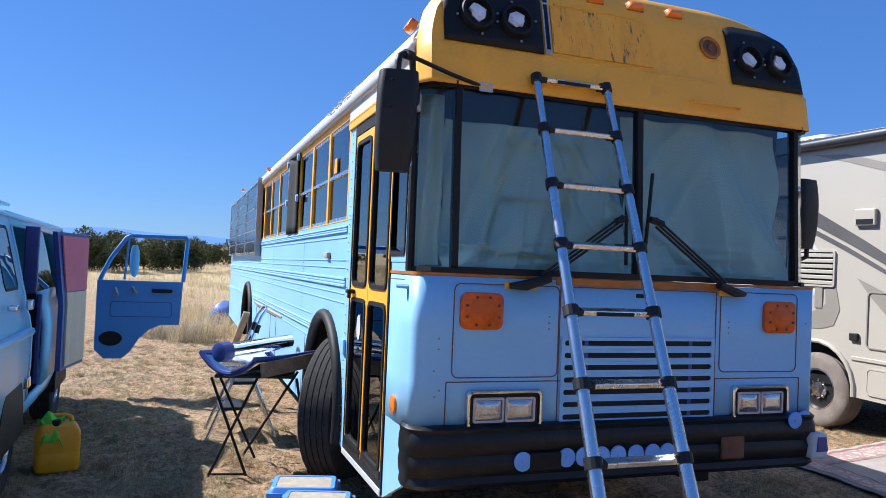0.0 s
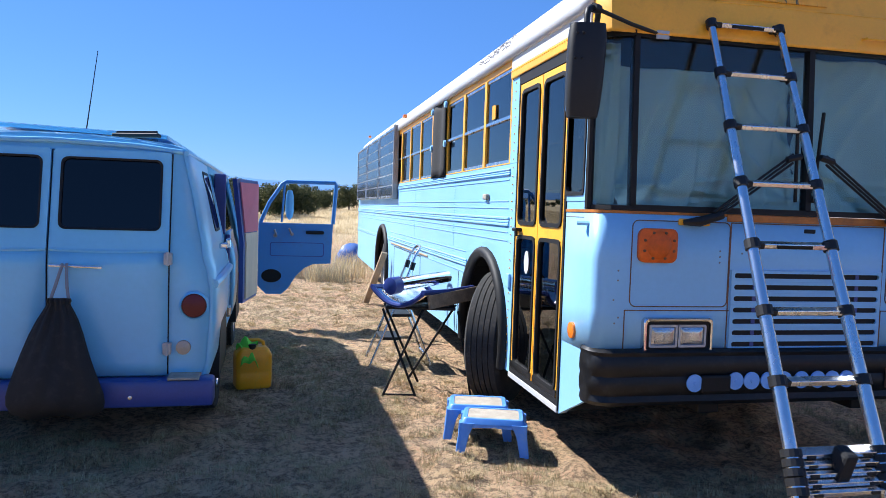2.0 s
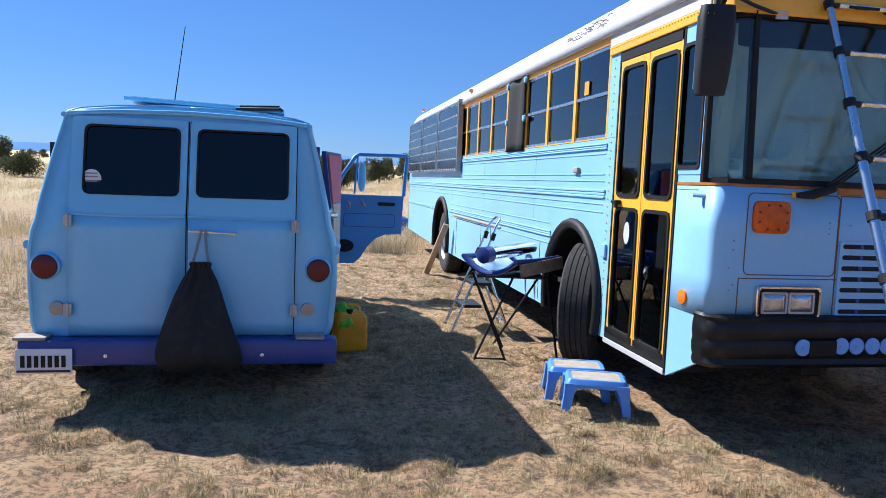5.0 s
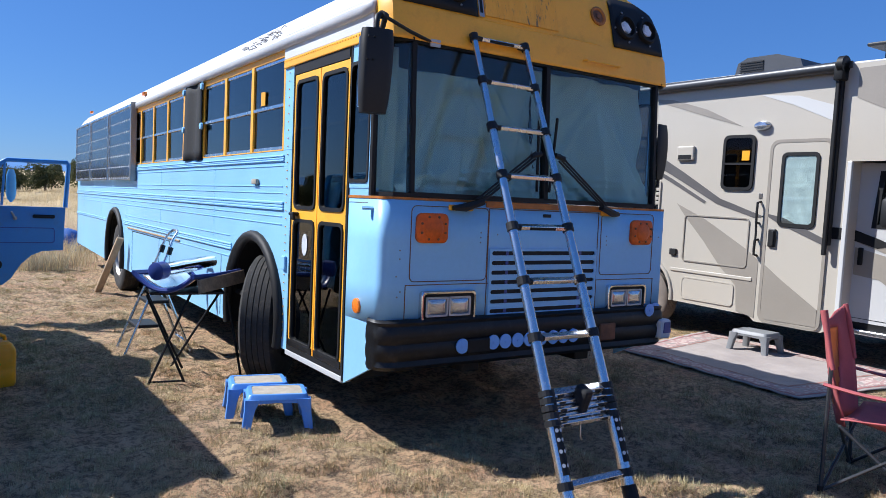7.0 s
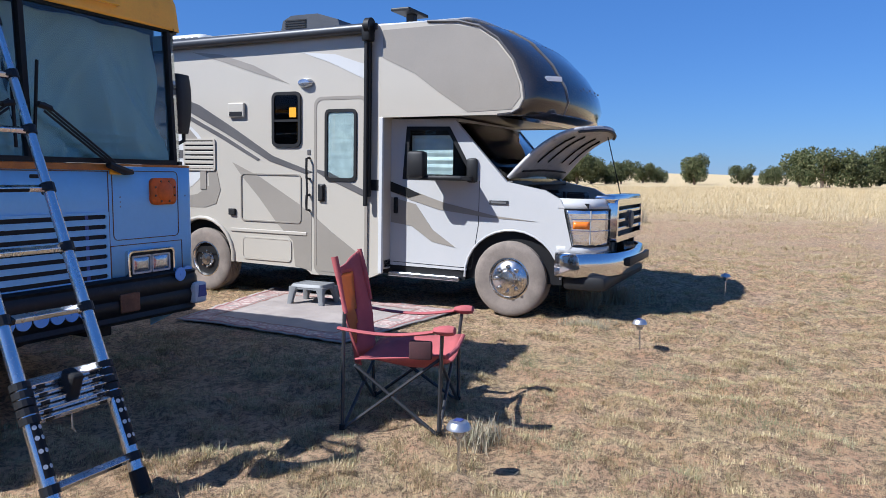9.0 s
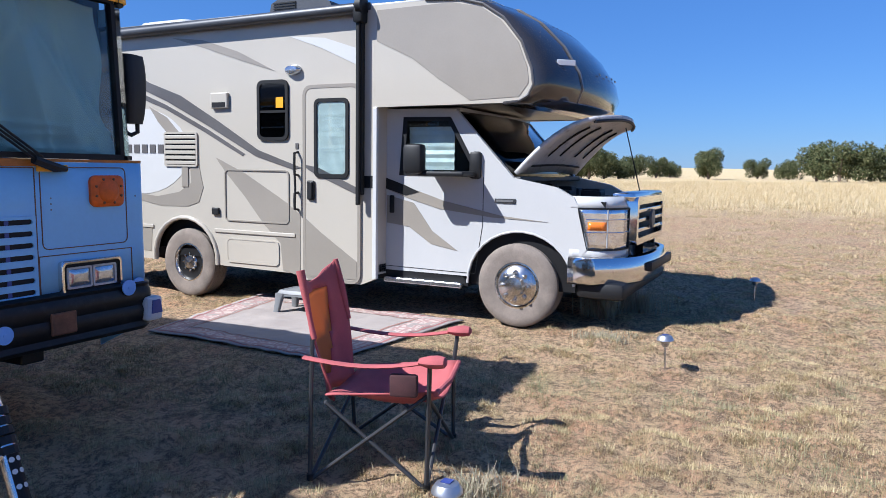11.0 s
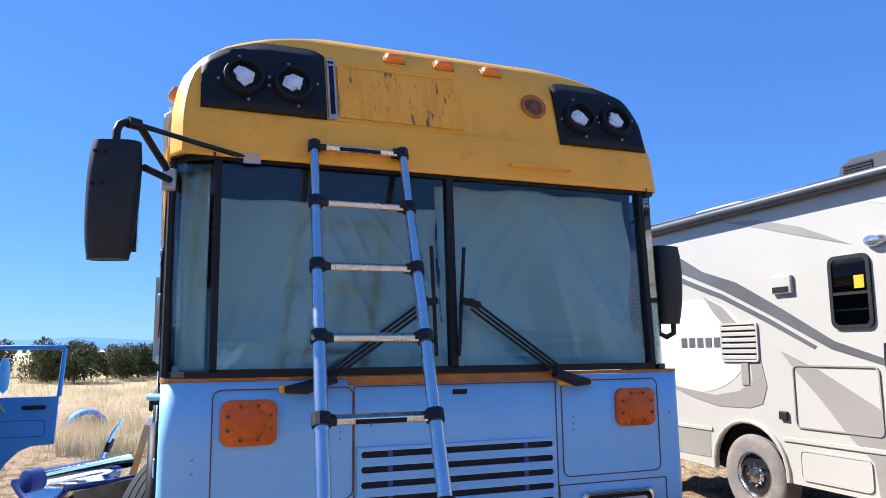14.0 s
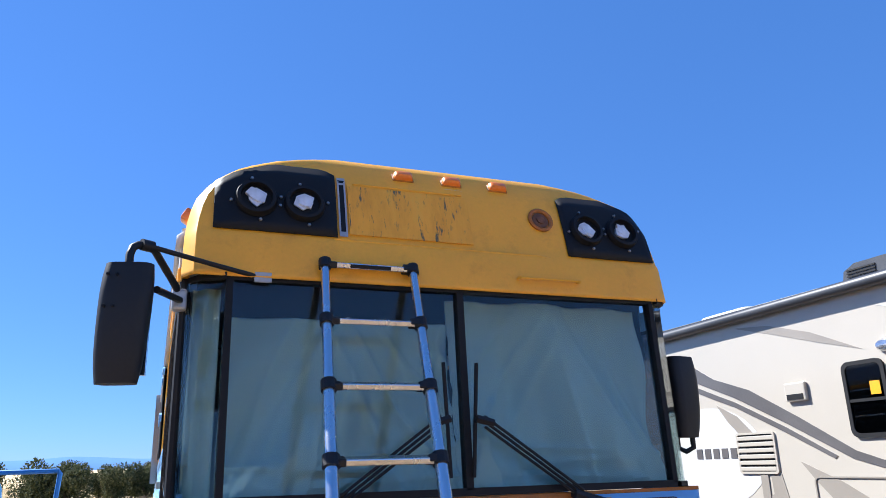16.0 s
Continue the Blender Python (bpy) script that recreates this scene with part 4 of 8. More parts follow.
def build_curtains():
    for x0, x1, ph in ((-1.04, -0.03, 0.3), (-0.03, 1.05, 1.7)):
        rows = []
        for v in np.linspace(0, 1, 70):
            z = (2.39 if x0 > -0.5 else 2.27) - v * (0.86 if x0 > -0.5 else 0.74)
            row = []
            for u in np.linspace(0, 1, 130):
                x = x0 + (x1 - x0) * u
                dx = (u if x0 < -0.5 else 1 - u)
                drape = 0.05 * math.sin(6.4 * dx + 3.0 * v + ph) * (0.3 + v) + 0.05 * math.sin(17 * dx + 9 * v * (1 - dx) + ph) * (0.35 + 0.65 * v) + 0.022 * math.sin(38 * dx + 6 * v + 2 * ph) * v + 0.03 * noise.noise((x * 4, z * 2.6, ph))
                for c0, sl, wd, am in ((0.16, 0.30, 0.020, 0.030), (0.27, 0.42, 0.028, 0.034), (0.42, 0.22, 0.018, 0.022), (0.60, -0.30, 0.030, 0.034), (0.75, -0.42, 0.020, 0.026), (0.90, 0.15, 0.022, 0.028), (0.98, -0.65, 0.026, 0.030), (1.15, -0.55, 0.024, 0.026)):
                    drape -= am * (0.25 + v) * math.exp(-((dx + sl * (v - 0.5) - c0 + 0.02 * math.sin(5 * v + ph)) / wd) ** 2)
                for c1, sl in ((0.80, 0.10), (0.88, -0.08), (0.95, 0.05)):
                    drape -= 0.018 * math.exp(-((v - c1 + sl * (dx - 0.5)) / 0.02) ** 2)
                sag = 0.05 * max(0, v - 0.8) * math.sin(14 * u)
                y = 0.20 + drape - 0.03 * v
                row.append((x, max(y, 0.075), z + sag * 0.2))
            rows.append(row)
        ob = sheet(part("windscreen_curtain", loft(B(), rows), "curtain", None, smooth=True), 0.004)
        tagged(ob, "pale sage-green curtain hung behind the bus windscreen", "curtain", "windscreen curtains")
    rows = [[(-1.17 + 0.11 * u, 0.22 - 0.05 * u + 0.015 * math.sin(9 * u + 4 * v), 2.38 - 0.84 * v) for u in np.linspace(0, 1, 10)] for v in np.linspace(0, 1, 14)]
    ob = sheet(part("windscreen_curtain", loft(B(), rows), "curtain", None, smooth=True), 0.004)
    tagged(ob, "pale green curtain gathered at the windscreen corner", "curtain", "windscreen curtains")


build_curtains()


def build_solar_panels():
    m, n, l, b = nodes_of("solar_cells")
    b.inputs["Base Color"].default_value = (0.010, 0.013, 0.025, 1)
    b.inputs["Roughness"].default_value = 0.22
    b.inputs["Coat Weight"].default_value = 0.2
    wide, high = 1.66, 1.00
    for k in range(3):
        one = part("solar_panel", box(B(), -0.006, 0.02, 0.02, wide - 0.02, 0.02, high - 0.02), "white", BUS, "framed dark solar panel hung flat on the bus side", at=pose(-1.27, 6.76 + k * 1.76, 1.61))
        fb = ring(B(), [(0, 0), (wide, 0), (wide, high), (0, high)], [(0.03, 0.03), (wide - 0.03, 0.03), (wide - 0.03, high - 0.03), (0.03, high - 0.03)], "x", -0.02, 0.03)
        part("frame", fb, "alu", one)
        cells = B()
        for i in range(10):
            for j in range(6):
                y0, z0 = 0.04 + i * 0.158, 0.035 + j * 0.155
                prism(cells, [(y0 + 0.026, z0), (y0 + 0.126, z0), (y0 + 0.152, z0 + 0.026), (y0 + 0.152, z0 + 0.123), (y0 + 0.126, z0 + 0.149), (y0 + 0.026, z0 + 0.149), (y0, z0 + 0.123), (y0, z0 + 0.026)], "x", -0.0095, -0.0065)
        tagged(part("cell_grid", cells, m, one, "dark solar cells"), kind="stuff")
    part("panel_bracket", box(B(), -1.30, -1.225, 6.70, 6.75, 1.60, 2.63, 0.004), "steel", BUS, "grey metal bracket beside the solar panels")


build_solar_panels()


def build_ladder():
    foot = (Vector((-0.80, -1.18, 0.03)), Vector((-0.385, -1.18, 0.03)))
    top = (Vector((-0.652, 0.0, 2.485)), Vector((-0.258, 0.0, 2.485)))
    lad = thing("telescopic_ladder", "telescopic aluminium ladder leaning on the bus brow", "ladder")
    zs = [2.47, 2.20, 1.925, 1.65, 1.37, 1.09, 0.815, 0.50]
    def at(s, z):
        k = (z - 0.03) / (2.485 - 0.03)
        return foot[s].lerp(top[s], k)
    for s in (0, 1):
        for k in range(len(zs) - 1):
            b = B()
            r = 0.019 + 0.0017 * k
            tube(b, [at(s, zs[k + 1]), at(s, zs[k])], r, 16)
            part("rail", b, "alu", lad, "telescoping aluminium tube", smooth=True)
        b = B()
        tube(b, [at(s, 0.08), at(s, 0.47)], 0.034, 16)
        rail = part("base_rail", b, "alu", lad, smooth=True)
        b = B()
        tube(b, [at(s, 0.0), at(s, 0.012), at(s, 0.10)], [0.042, 0.042, 0.038], 14)
        part("rubber_foot", b, "rubber", rail)
        # warning label wrapped on the base tube
        b = B()
        d = (top[s] - foot[s]).normalized()
        out = Vector((0, -1, 0)) - d * Vector((0, -1, 0)).dot(d)
        out.normalize()
        side = d.cross(out)
        rows = []
        for z in (0.20, 0.42):
            c = at(s, z)
            rows.append([c + 0.0355 * (math.cos(a) * out + math.sin(a) * side) for a in np.linspace(-0.7, 0.7, 7)])
        lb = part("warning_label", loft(b, rows), "black", rail, "black warning label with white marks")
        b = B()
        for z in (0.24, 0.30, 0.35, 0.39):
            for a in (-0.35, 0.35):
                c = at(s, z) + 0.0365 * (math.cos(a) * out + math.sin(a) * side)
                o = math.cos(a) * out + math.sin(a) * side
                v = o.cross(d)
                vs = [b.verts.new(c + 0.010 * (math.cos(t) * d + math.sin(t) * v)) for t in np.linspace(0, 2 * math.pi, 11)[:-1]]
                b.faces.new(vs)
        tagged(part("pictogram", b, "white", rail), kind="stuff")
    for k, z in enumerate(zs[:-1]):
        a, c = at(0, z), at(1, z)
        b = B()
        w = (c - a).length
        box(b, 0.03, w - 0.03, -0.022, 0.022, -0.012, 0.012, 0.004, Matrix.Translation(a) @ (c - a).to_track_quat("X", "Z").to_matrix().to_4x4() @ pose(0, 0, 0, 18))
        rg = part("rung", b, "alu", lad, "flat aluminium rung")
        for s, p in ((1, a), (-1, c)):
            d = (top[0] - foot[0]).normalized()
            b = tube(B(), [p - d * 0.022, p + d * 0.022], 0.027 + 0.0017 * k, 14)
            box(b, 0.0, 0.05, -0.024, 0.024, -0.014, 0.014, 0.005, Matrix.Translation(p) @ pose(0, 0, 0, 18, 0, 0 if s > 0 else 180))
            part("collar", b, "plastic", rg, "black plastic collar")
        if k in (0, 4):
            m = (a + c) / 2
            b = box(B(), -0.09, 0.09, -0.028, -0.018, -0.008, 0.008, 0.002, Matrix.Translation(m) @ pose(0, 0, 0, 18))
            part("rung_label", b, "black", rg)
    for k in range(5):
        z = 0.555 - 0.033 * k
        a, c = at(0, z), at(1, z)
        b = B()
        w = (c - a).length
        box(b, 0.03, w - 0.03, -0.026 - 0.002 * (k % 2), 0.026, -0.0105, 0.0105, 0.003, Matrix.Translation(a) @ pose(0, 0, 0, 20))
        rg = part("rung", b, "alu", lad, "stacked aluminium rung")
        d = (top[0] - foot[0]).normalized()
        for s, p in ((1, a), (-1, c)):
            part("collar", tube(B(), [p - d * 0.015, p + d * 0.015], 0.042, 14), "plastic", rg, "black plastic collar")
            b = box(B(), 0.055, 0.095, -0.031, -0.02, -0.007, 0.007, 0.003, Matrix.Translation(p) @ pose(0, 0, 0, 20) @ pose(0 if s > 0 else -0.15, 0, 0))
            part("release_button", b, "plastic", rg)
    a, c = at(0, 0.155), at(1, 0.155)
    b = B()
    box(b, 0.03, (c - a).length - 0.03, -0.02, 0.02, -0.013, 0.013, 0.004, Matrix.Translation(a) @ pose(0, 0, 0, 20))
    rg = part("rung", b, "alu", lad)
    for p in (a, c):
        part("collar", tube(B(), [p - d * 0.02, p + d * 0.02], 0.039, 14), "plastic", rg)
    m = (at(0, 0.50) + at(1, 0.50)) / 2
    b = B()
    box(b, -0.03, 0.03, -0.05, 0.035, -0.115, 0.09, 0.015, Matrix.Translation(m) @ pose(0, 0, 0, 20))
    part("strap", b, "cloth_black", lad, "black carrying strap round the stacked rungs")
    b = B()
    tube(b, [m + Vector((-0.01, -0.03, -0.10)), m + Vector((-0.012, -0.035, -0.17)), m + Vector((0.005, -0.03, -0.19))], 0.004, 6)
    part("hook", b, "steel", lad)


build_ladder()


# ---- the old panel van ----
M.update(
    pink=surf("faded_pink_panel", (0.62, 0.16, 0.20), 0.7, var=0.15),
    ply=surf("pale_plywood", (0.62, 0.50, 0.36), 0.7, var=0.12, big=2, fine=25, relief=0.1, stretch=(3, 3, 0.7)),
    hub_chrome=surf("scuffed_chrome", (0.66, 0.64, 0.62), 0.22, 1.0, var=0.2, big=12, relief=0.05, dirt=(0.3, 0.25, 0.2)),
    plate=surf("number_plate_white", (0.7, 0.72, 0.75), 0.4, var=0.06),
    rv_cream=surf("cream_fibreglass", (0.445, 0.405, 0.34), 0.3, var=0.03, big=0.6, relief=0.02, coat=0.3),
    rv_taupe=surf("taupe_vinyl_graphic", (0.275, 0.245, 0.205), 0.35, var=0.06, coat=0.2),
    rv_grey=surf("dark_grey_vinyl_graphic", (0.105, 0.098, 0.095), 0.35, var=0.15, coat=0.2),
    rv_pale=surf("off_white_vinyl_graphic", (0.54, 0.535, 0.52), 0.35, var=0.03),
    rv_white=surf("white_car_paint", (0.49, 0.485, 0.475), 0.22, var=0.03, coat=0.6, relief=0.0),
    rv_nose=surf("dark_bronze_gel_coat", (0.045, 0.040, 0.038), 0.12, 0.35, var=0.12, relief=0.0, coat=0.9),
    awning=surf("dark_grey_awning_metal", (0.06, 0.062, 0.068), 0.4, 0.3, var=0.2),
    foil=surf("silver_sunshade_foil", (0.78, 0.84, 0.88), 0.35, 0.1, var=0.2, big=9, fine=22, relief=0.6),
    hood_under=surf("grey_hood_underside", (0.50, 0.49, 0.48), 0.5, var=0.15, big=2.5, dirt=(0.06, 0.055, 0.05), dirt_amount=0.8),
    dusty=surf("dusty_tyre_tan", (0.21, 0.175, 0.148), 0.9, var=0.25, big=6, fine=80, relief=0.3),
)
VX, VY = -4.085, 1.16
VAN = [(0.80, 0.30), (0.86, 0.36), (0.905, 0.50), (0.92, 0.74), (0.92, 0.95), (0.90, 1.07), (0.875, 1.14), (0.865, 1.22), (0.80, 1.52), (0.755, 1.70), (0.74, 1.765), (0.725, 1.79), (0.66, 1.81), (0.45, 1.835), (0.20, 1.848), (0.0, 1.85)]


def build_van():
    van = thing("panel_van", "old sky-blue panel van with dark rear windows and open side doors", "van", pose(VX, VY, 0, 0, 0, 1.0))
    # the shell runs forward from the rear face; y = 0 at the rear
    def sec(y, shrink=1.0, drop=0.0, sides=(-1, 1), z0=0, z1=9):
        pts = [p for p in VAN if z0 <= p[1] <= z1]
        left, right = [(-x * shrink, z - drop * max(0, z - 1.2)) for x, z in pts], [(x * shrink, z - drop * max(0, z - 1.2)) for x, z in pts]
        lean = 0.0
        if sides == (-1, 1):
            prof = left + right[::-1][1:]
        else:
            prof = left if sides[0] < 0 else right
        return [(x, y + lean, z) for x, z in prof]
    def shell(rows):
        return loft(B(), rows)
    def lean_rows(ys, **k):
        rows = []
        for y, s in ys:
            row = sec(y, s, **k)
            f = max(0.0, 1 - y / 1.0)
            rows.append([(x, yy + f * 0.13 * max(0, z - 1.12) / 0.7, z) for x, yy, z in row])
        return rows
    sheet(part("body_shell", shell(lean_rows(((0.0, 0.965), (0.012, 0.985), (0.05, 1.0), (0.4, 1.0), (0.9, 1.0), (1.34, 1.0)))), "van_blue", van, "rounded sky-blue van body", smooth=True), 0.02, 0)
    rows = lean_rows(((1.34, 1.0), (2.0, 1.0), (3.0, 1.0), (3.9, 1.0), (4.2, 0.98), (4.4, 0.9)), sides=(-1, -1))
    sheet(part("side_wall", shell(rows), "van_blue", van, smooth=True), 0.02, 0)
    for z0, z1 in ((1.69, 9), (0.0, 0.51)):
        rows = lean_rows(((1.34, 1.0), (2.4, 1.0), (3.9, 1.0), (4.2, 0.98), (4.4, 0.9)), sides=(1, 1), z0=z0, z1=z1)
        sheet(part("side_rail", shell(rows), "van_blue", van, smooth=True), 0.02, 0)
    # right side pillars and closed half of the side door
    for y0, y1 in ((1.34, 1.40), (3.85, 4.4)):
        rows = lean_rows(((y0, 1.0), (y1, 1.0 if y1 < 4 else 0.9)), sides=(1, 1), z0=0.49, z1=1.72)
        sheet(part("door_pillar", shell(rows), "van_blue", van, smooth=True), 0.03, 0)
    rows = lean_rows(((2.02, 1.0), (2.42, 1.0), (2.90, 1.0)), sides=(1, 1), z0=0.49, z1=1.24)
    sheet(part("side_door", shell(rows), "van_blue", van, "closed half of the side door", smooth=True), 0.03, 0)
    rows = lean_rows(((2.02, 1.0), (2.90, 1.0)), sides=(1, 1), z0=1.21, z1=1.72)
    part("side_door_glass", shell(rows), "glass_dark", van)
    b = B()
    box(b, 0.86, 0.90, 2.0, 2.04, 0.5, 1.2, 0.01)
    box(b, 0.76, 0.86, 2.0, 2.04, 1.2, 1.72, 0.01, None)
    part("door_edge", b, "blue_dark", van)
    # dark inside
    b = B()
    box(b, -0.80, 0.78, 0.12, 4.1, 0.36, 0.42)
    box(b, -0.84, -0.80, 0.2, 4.1, 0.42, 1.6)
    box(b, -0.70, 0.70, 3.4, 3.44, 0.42, 1.3)
    part("van_floor", b, "dark", van)
    b = B()
    box(b, 0.30, 0.74, 1.5, 2.0, 0.42, 0.95, 0.03)
    part("stored_box", b, "rust", van)
    # rear face: leaning wall, two doors, dark windows
    def ry(z):
        return 0.13 * max(0, z - 1.12) / 0.7
    prof = [(x * 0.965, z) for x, z in VAN]
    bm = B()
    rows = [[(-x * s, ry(z) - 0.012 * (1 - abs(s)) , z) for x, z in prof] for s in np.linspace(1, -1, 13)]
    sheet(part("rear_wall", loft(bm, rows), "van_blue", van, smooth=True), 0.012, 0)
    for x0, x1, hx, lab in ((-0.675, -0.008, -0.675, "left"), (0.008, 0.655, 0.655, "right")):
        # door panel, proud of the wall
        def grid(u0, u1, v0, v1, d, nz=10):
            return [[(x, ry(z) - d, z) for x in np.linspace(u0, u1, 6)] for z in np.linspace(v0, v1, nz)]
        dr = sheet(part("rear_door", loft(B(), grid(x0, x1, 0.44, 1.175, 0.026)), "van_blue", van, "sky-blue rear door with a dark window", smooth=True), 0.03, 0)
        w0, w1 = (x0 + 0.075, x1 - 0.045) if x0 < -0.1 else (x0 + 0.045, x1 - 0.05)
        b = B()
        outer, inner = rrect(x0, x1, 1.175, 1.765, 0.02), rrect(w0, w1, 1.30, 1.715, 0.04)
        rws = [[(u, ry(v) - d, v) for u, v in poly] for poly, d in ((outer, 0.010), (outer, 0.042), (inner, 0.042), (inner, 0.010))]
        loft(b, rws + [rws[0]], True)
        part("window_frame", b, "van_blue", dr)
        b = B()
        outer, inner = rrect(w0 - 0.004, w1 + 0.004, 1.296, 1.719, 0.04), rrect(w0 + 0.008, w1 - 0.008, 1.308, 1.707, 0.035)
        rws = [[(u, ry(v) - d, v) for u, v in poly] for poly, d in ((outer, 0.02), (outer, 0.048), (inner, 0.044), (inner, 0.02))]
        loft(b, rws + [rws[0]], True)
        part("gasket", b, "rubber", dr)
        b = loft(B(), [[(u, ry(v) - d, v) for u, v in rrect(w0, w1, 1.30, 1.715, 0.04)] for d in (0.026, 0.030)], True, True)
        part("pane", b, "glass_dark", dr, "very dark tinted pane")
        # added sheet behind the glass, painted as dark as the shaded inside
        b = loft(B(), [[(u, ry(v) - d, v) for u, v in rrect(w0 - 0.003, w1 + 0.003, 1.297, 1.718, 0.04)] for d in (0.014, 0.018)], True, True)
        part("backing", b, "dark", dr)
        # crease under the window and the pressed line
        b = B()
        tube(b, [(x, ry(1.175) - 0.036, 1.18 - 0.008 * math.sin((x - x0) / (x1 - x0) * math.pi)) for x in np.linspace(x0, x1, 8)], 0.012, 6)
        part("crease", b, "van_blue", dr)
        for z in (1.135, 0.60):
            b = B()
            box(b, hx - 0.024, hx + 0.024, -0.056, -0.02, z - 0.036, z + 0.036, 0.006)
            tube(b, [(hx, -0.058, z - 0.04), (hx, -0.058, z + 0.04)], 0.009, 8)
            part("hinge", b, "silver", dr, "worn bare metal hinge")
        # dark gap round the door
        b = B()
        for u0, u1, v0, v1 in ((x0 - 0.006, x0 + 0.001, 0.44, 1.76), (x1 - 0.001, x1 + 0.006, 0.44, 1.76)):
            rws = [[(u, ry(v) - d, v) for u, v in ((u0, v0), (u1, v0), (u1, 1.12), (u1, v1), (u0, v1), (u0, 1.12))] for d in (0.006, 0.020)]
            loft(b, rws, True, True)
        box(b, x0, x1, -0.020, -0.008, 0.434, 0.441)
        part("gap", b, "black", dr)
    b = B()
    tube(b, [(0.02, -0.06, 1.09), (0.06, -0.075, 1.09), (0.30, -0.075, 1.082)], 0.010, 8)
    tube(b, [(0.11, -0.03, 1.088), (0.11, -0.075, 1.088)], 0.014, 8)
    part("handle", b, "chrome", van, "chrome handle bar")
    # rain gutter round the roof
    b = B()
    tube(b, [(-0.715, 0.115, 1.775), (-0.45, 0.10, 1.80), (0, 0.095, 1.812), (0.45, 0.10, 1.80), (0.715, 0.115, 1.775)], 0.016, 8)
    for s in (-1, 1):
        tube(b, [(s * 0.735, 0.11, 1.77), (s * 0.75, 1.0, 1.77), (s * 0.75, 4.2, 1.77)], 0.016, 8)
    part("rain_gutter", b, "van_blue", van, smooth=True)
    # tail lamps and reflectors
    for s in (-1, 1):
        b = lathe(B(), [(0.085, 0.02), (0.085, -0.02), (0.074, -0.032), (0.072, -0.02)], at=(s * 0.805, -0.01, 0.855), axis="y", n=28, caps=False)
        tl = part("tail_lamp", b, "van_blue", van, smooth=True)
        part("lens", lathe(B(), [(0.075, -0.015), (0.068, -0.034), (0.03, -0.042), (0.001, -0.043)], at=(s * 0.805, -0.01, 0.855), axis="y", n=28), "red_lens", tl, "dark red round lens", smooth=True)
        part("round_reflector", lathe(B(), [(0.044, 0.01), (0.042, -0.014), (0.001, -0.018)], at=(s * 0.745, -0.012, 0.60), axis="y", n=20), "steel", van, "dull round reflector")
        # pressed side bulge
        b = B()
        tube(b, [(s * 0.912, 0.02, 0.98), (s * 0.935, 0.3, 0.99), (s * 0.935, 1.3, 0.98)], 0.03, 8)
        part("body_bulge", b, "van_blue", van, smooth=True)
    b = B()
    box(b, -0.93, 0.93, -0.14, 0.02, 0.27, 0.43, 0.02)
    bp = part("rear_bumper", b, "blue_dark", van, "dark blue rear bumper", smooth=True)
    for k, x in enumerate((-0.66, -0.44, 0.47)):
        part("bolt", lathe(B(), [(0.014, 0), (0.012, -0.012), (0.001, -0.014)], at=(x, -0.14, 0.335), axis="y", n=10), "alu", bp)
    for x in (-0.86, 0.76):
        b = B()
        box(b, x - 0.09, x + 0.09, -0.15, 0.0, 0.43, 0.448, 0.006)
        part("step_plate", b, "grit", bp, "worn metal step plate")
    b = B()
    box(b, -0.93, -0.62, -0.165, -0.155, 0.235, 0.385, 0.006)
    pl = part("number_plate", b, "plate", van, "pale number plate")
    b = B()
    for k in range(7):
        box(b, -0.90 + k * 0.037, -0.877 + k * 0.037, -0.170, -0.165, 0.275, 0.345)
    tagged(part("plate_bars", b, "black", pl), kind="stuff")
    b = B()
    box(b, -0.92, -0.63, -0.168, -0.164, 0.245, 0.258)
    part("plate_band", b, "red_lens", pl)
    # round sticker in the left window
    b = loft(B(), [[(-0.555 + 0.055 * math.cos(a), ry(1.40) - d, 1.385 + 0.06 * math.sin(a)) for a in np.linspace(0, 2 * math.pi, 17)[:-1]] for d in (0.031, 0.034)], True, True)
    st = part("window_sticker", b, "plate", van, "white club sticker with unreadable lettering")
    b = B()
    for k, z in enumerate((1.348, 1.368, 1.395, 1.415)):
        box(b, -0.59, -0.52, ry(1.4) - 0.037, ry(1.4) - 0.033, z, z + 0.009)
    part("sticker_bars", b, "blind", st)
    # rear side window, handles
    for y0, y1 in ((0.74, 1.18),):
        b = B()
        o, i = rrect(y0, y1, 1.27, 1.69, 0.05), rrect(y0 + 0.02, y1 - 0.02, 1.29, 1.67, 0.04)
        def sx(v):
            return interp(v, [(z, x) for x, z in VAN])
        rws = [[(sx(v) + d, u, v) for u, v in poly] for poly, d in ((o, -0.01), (o, 0.016), (i, 0.016), (i, -0.01))]
        loft(b, rws + [rws[0]], True)
        sw = part("side_window", b, "rubber", van)
        part("pane", loft(B(), [[(sx(v) + d, u, v) for u, v in rrect(y0 + 0.01, y1 - 0.01, 1.28, 1.68, 0.04)] for d in (0.011, 0.014)], True, True), "glass_dark", sw)
    for d in ((0.90, 0.955, 0.62, 0.72, 1.16, 1.20), (0.915, 0.955, 1.20, 1.30, 0.60, 0.68), (0.91, 0.95, 1.22, 1.30, 1.13, 1.20)):
        part("latch", box(B(), *d, 0.01), "chrome", van)
    # wheels and arches
    for s in (-1, 1):
        for y in (0.86, 3.25):
            wheel(van, (s * 0.80, y, 0.33), 0.33, 0.19, 0.19, s, rim_mat="hub_chrome", bolts=5, dish=0.03)
            b = B()
            pts = [(y + 0.40 * math.cos(a), 0.36 + 0.40 * math.sin(a)) for a in np.linspace(0, math.pi, 16)]
            prism(b, [(pts[0][0], 0.30)] + pts + [(pts[-1][0], 0.30)], "x", s * 0.70, s * 0.925)
            part("wheel_arch", b, "black", van)
    b = B()
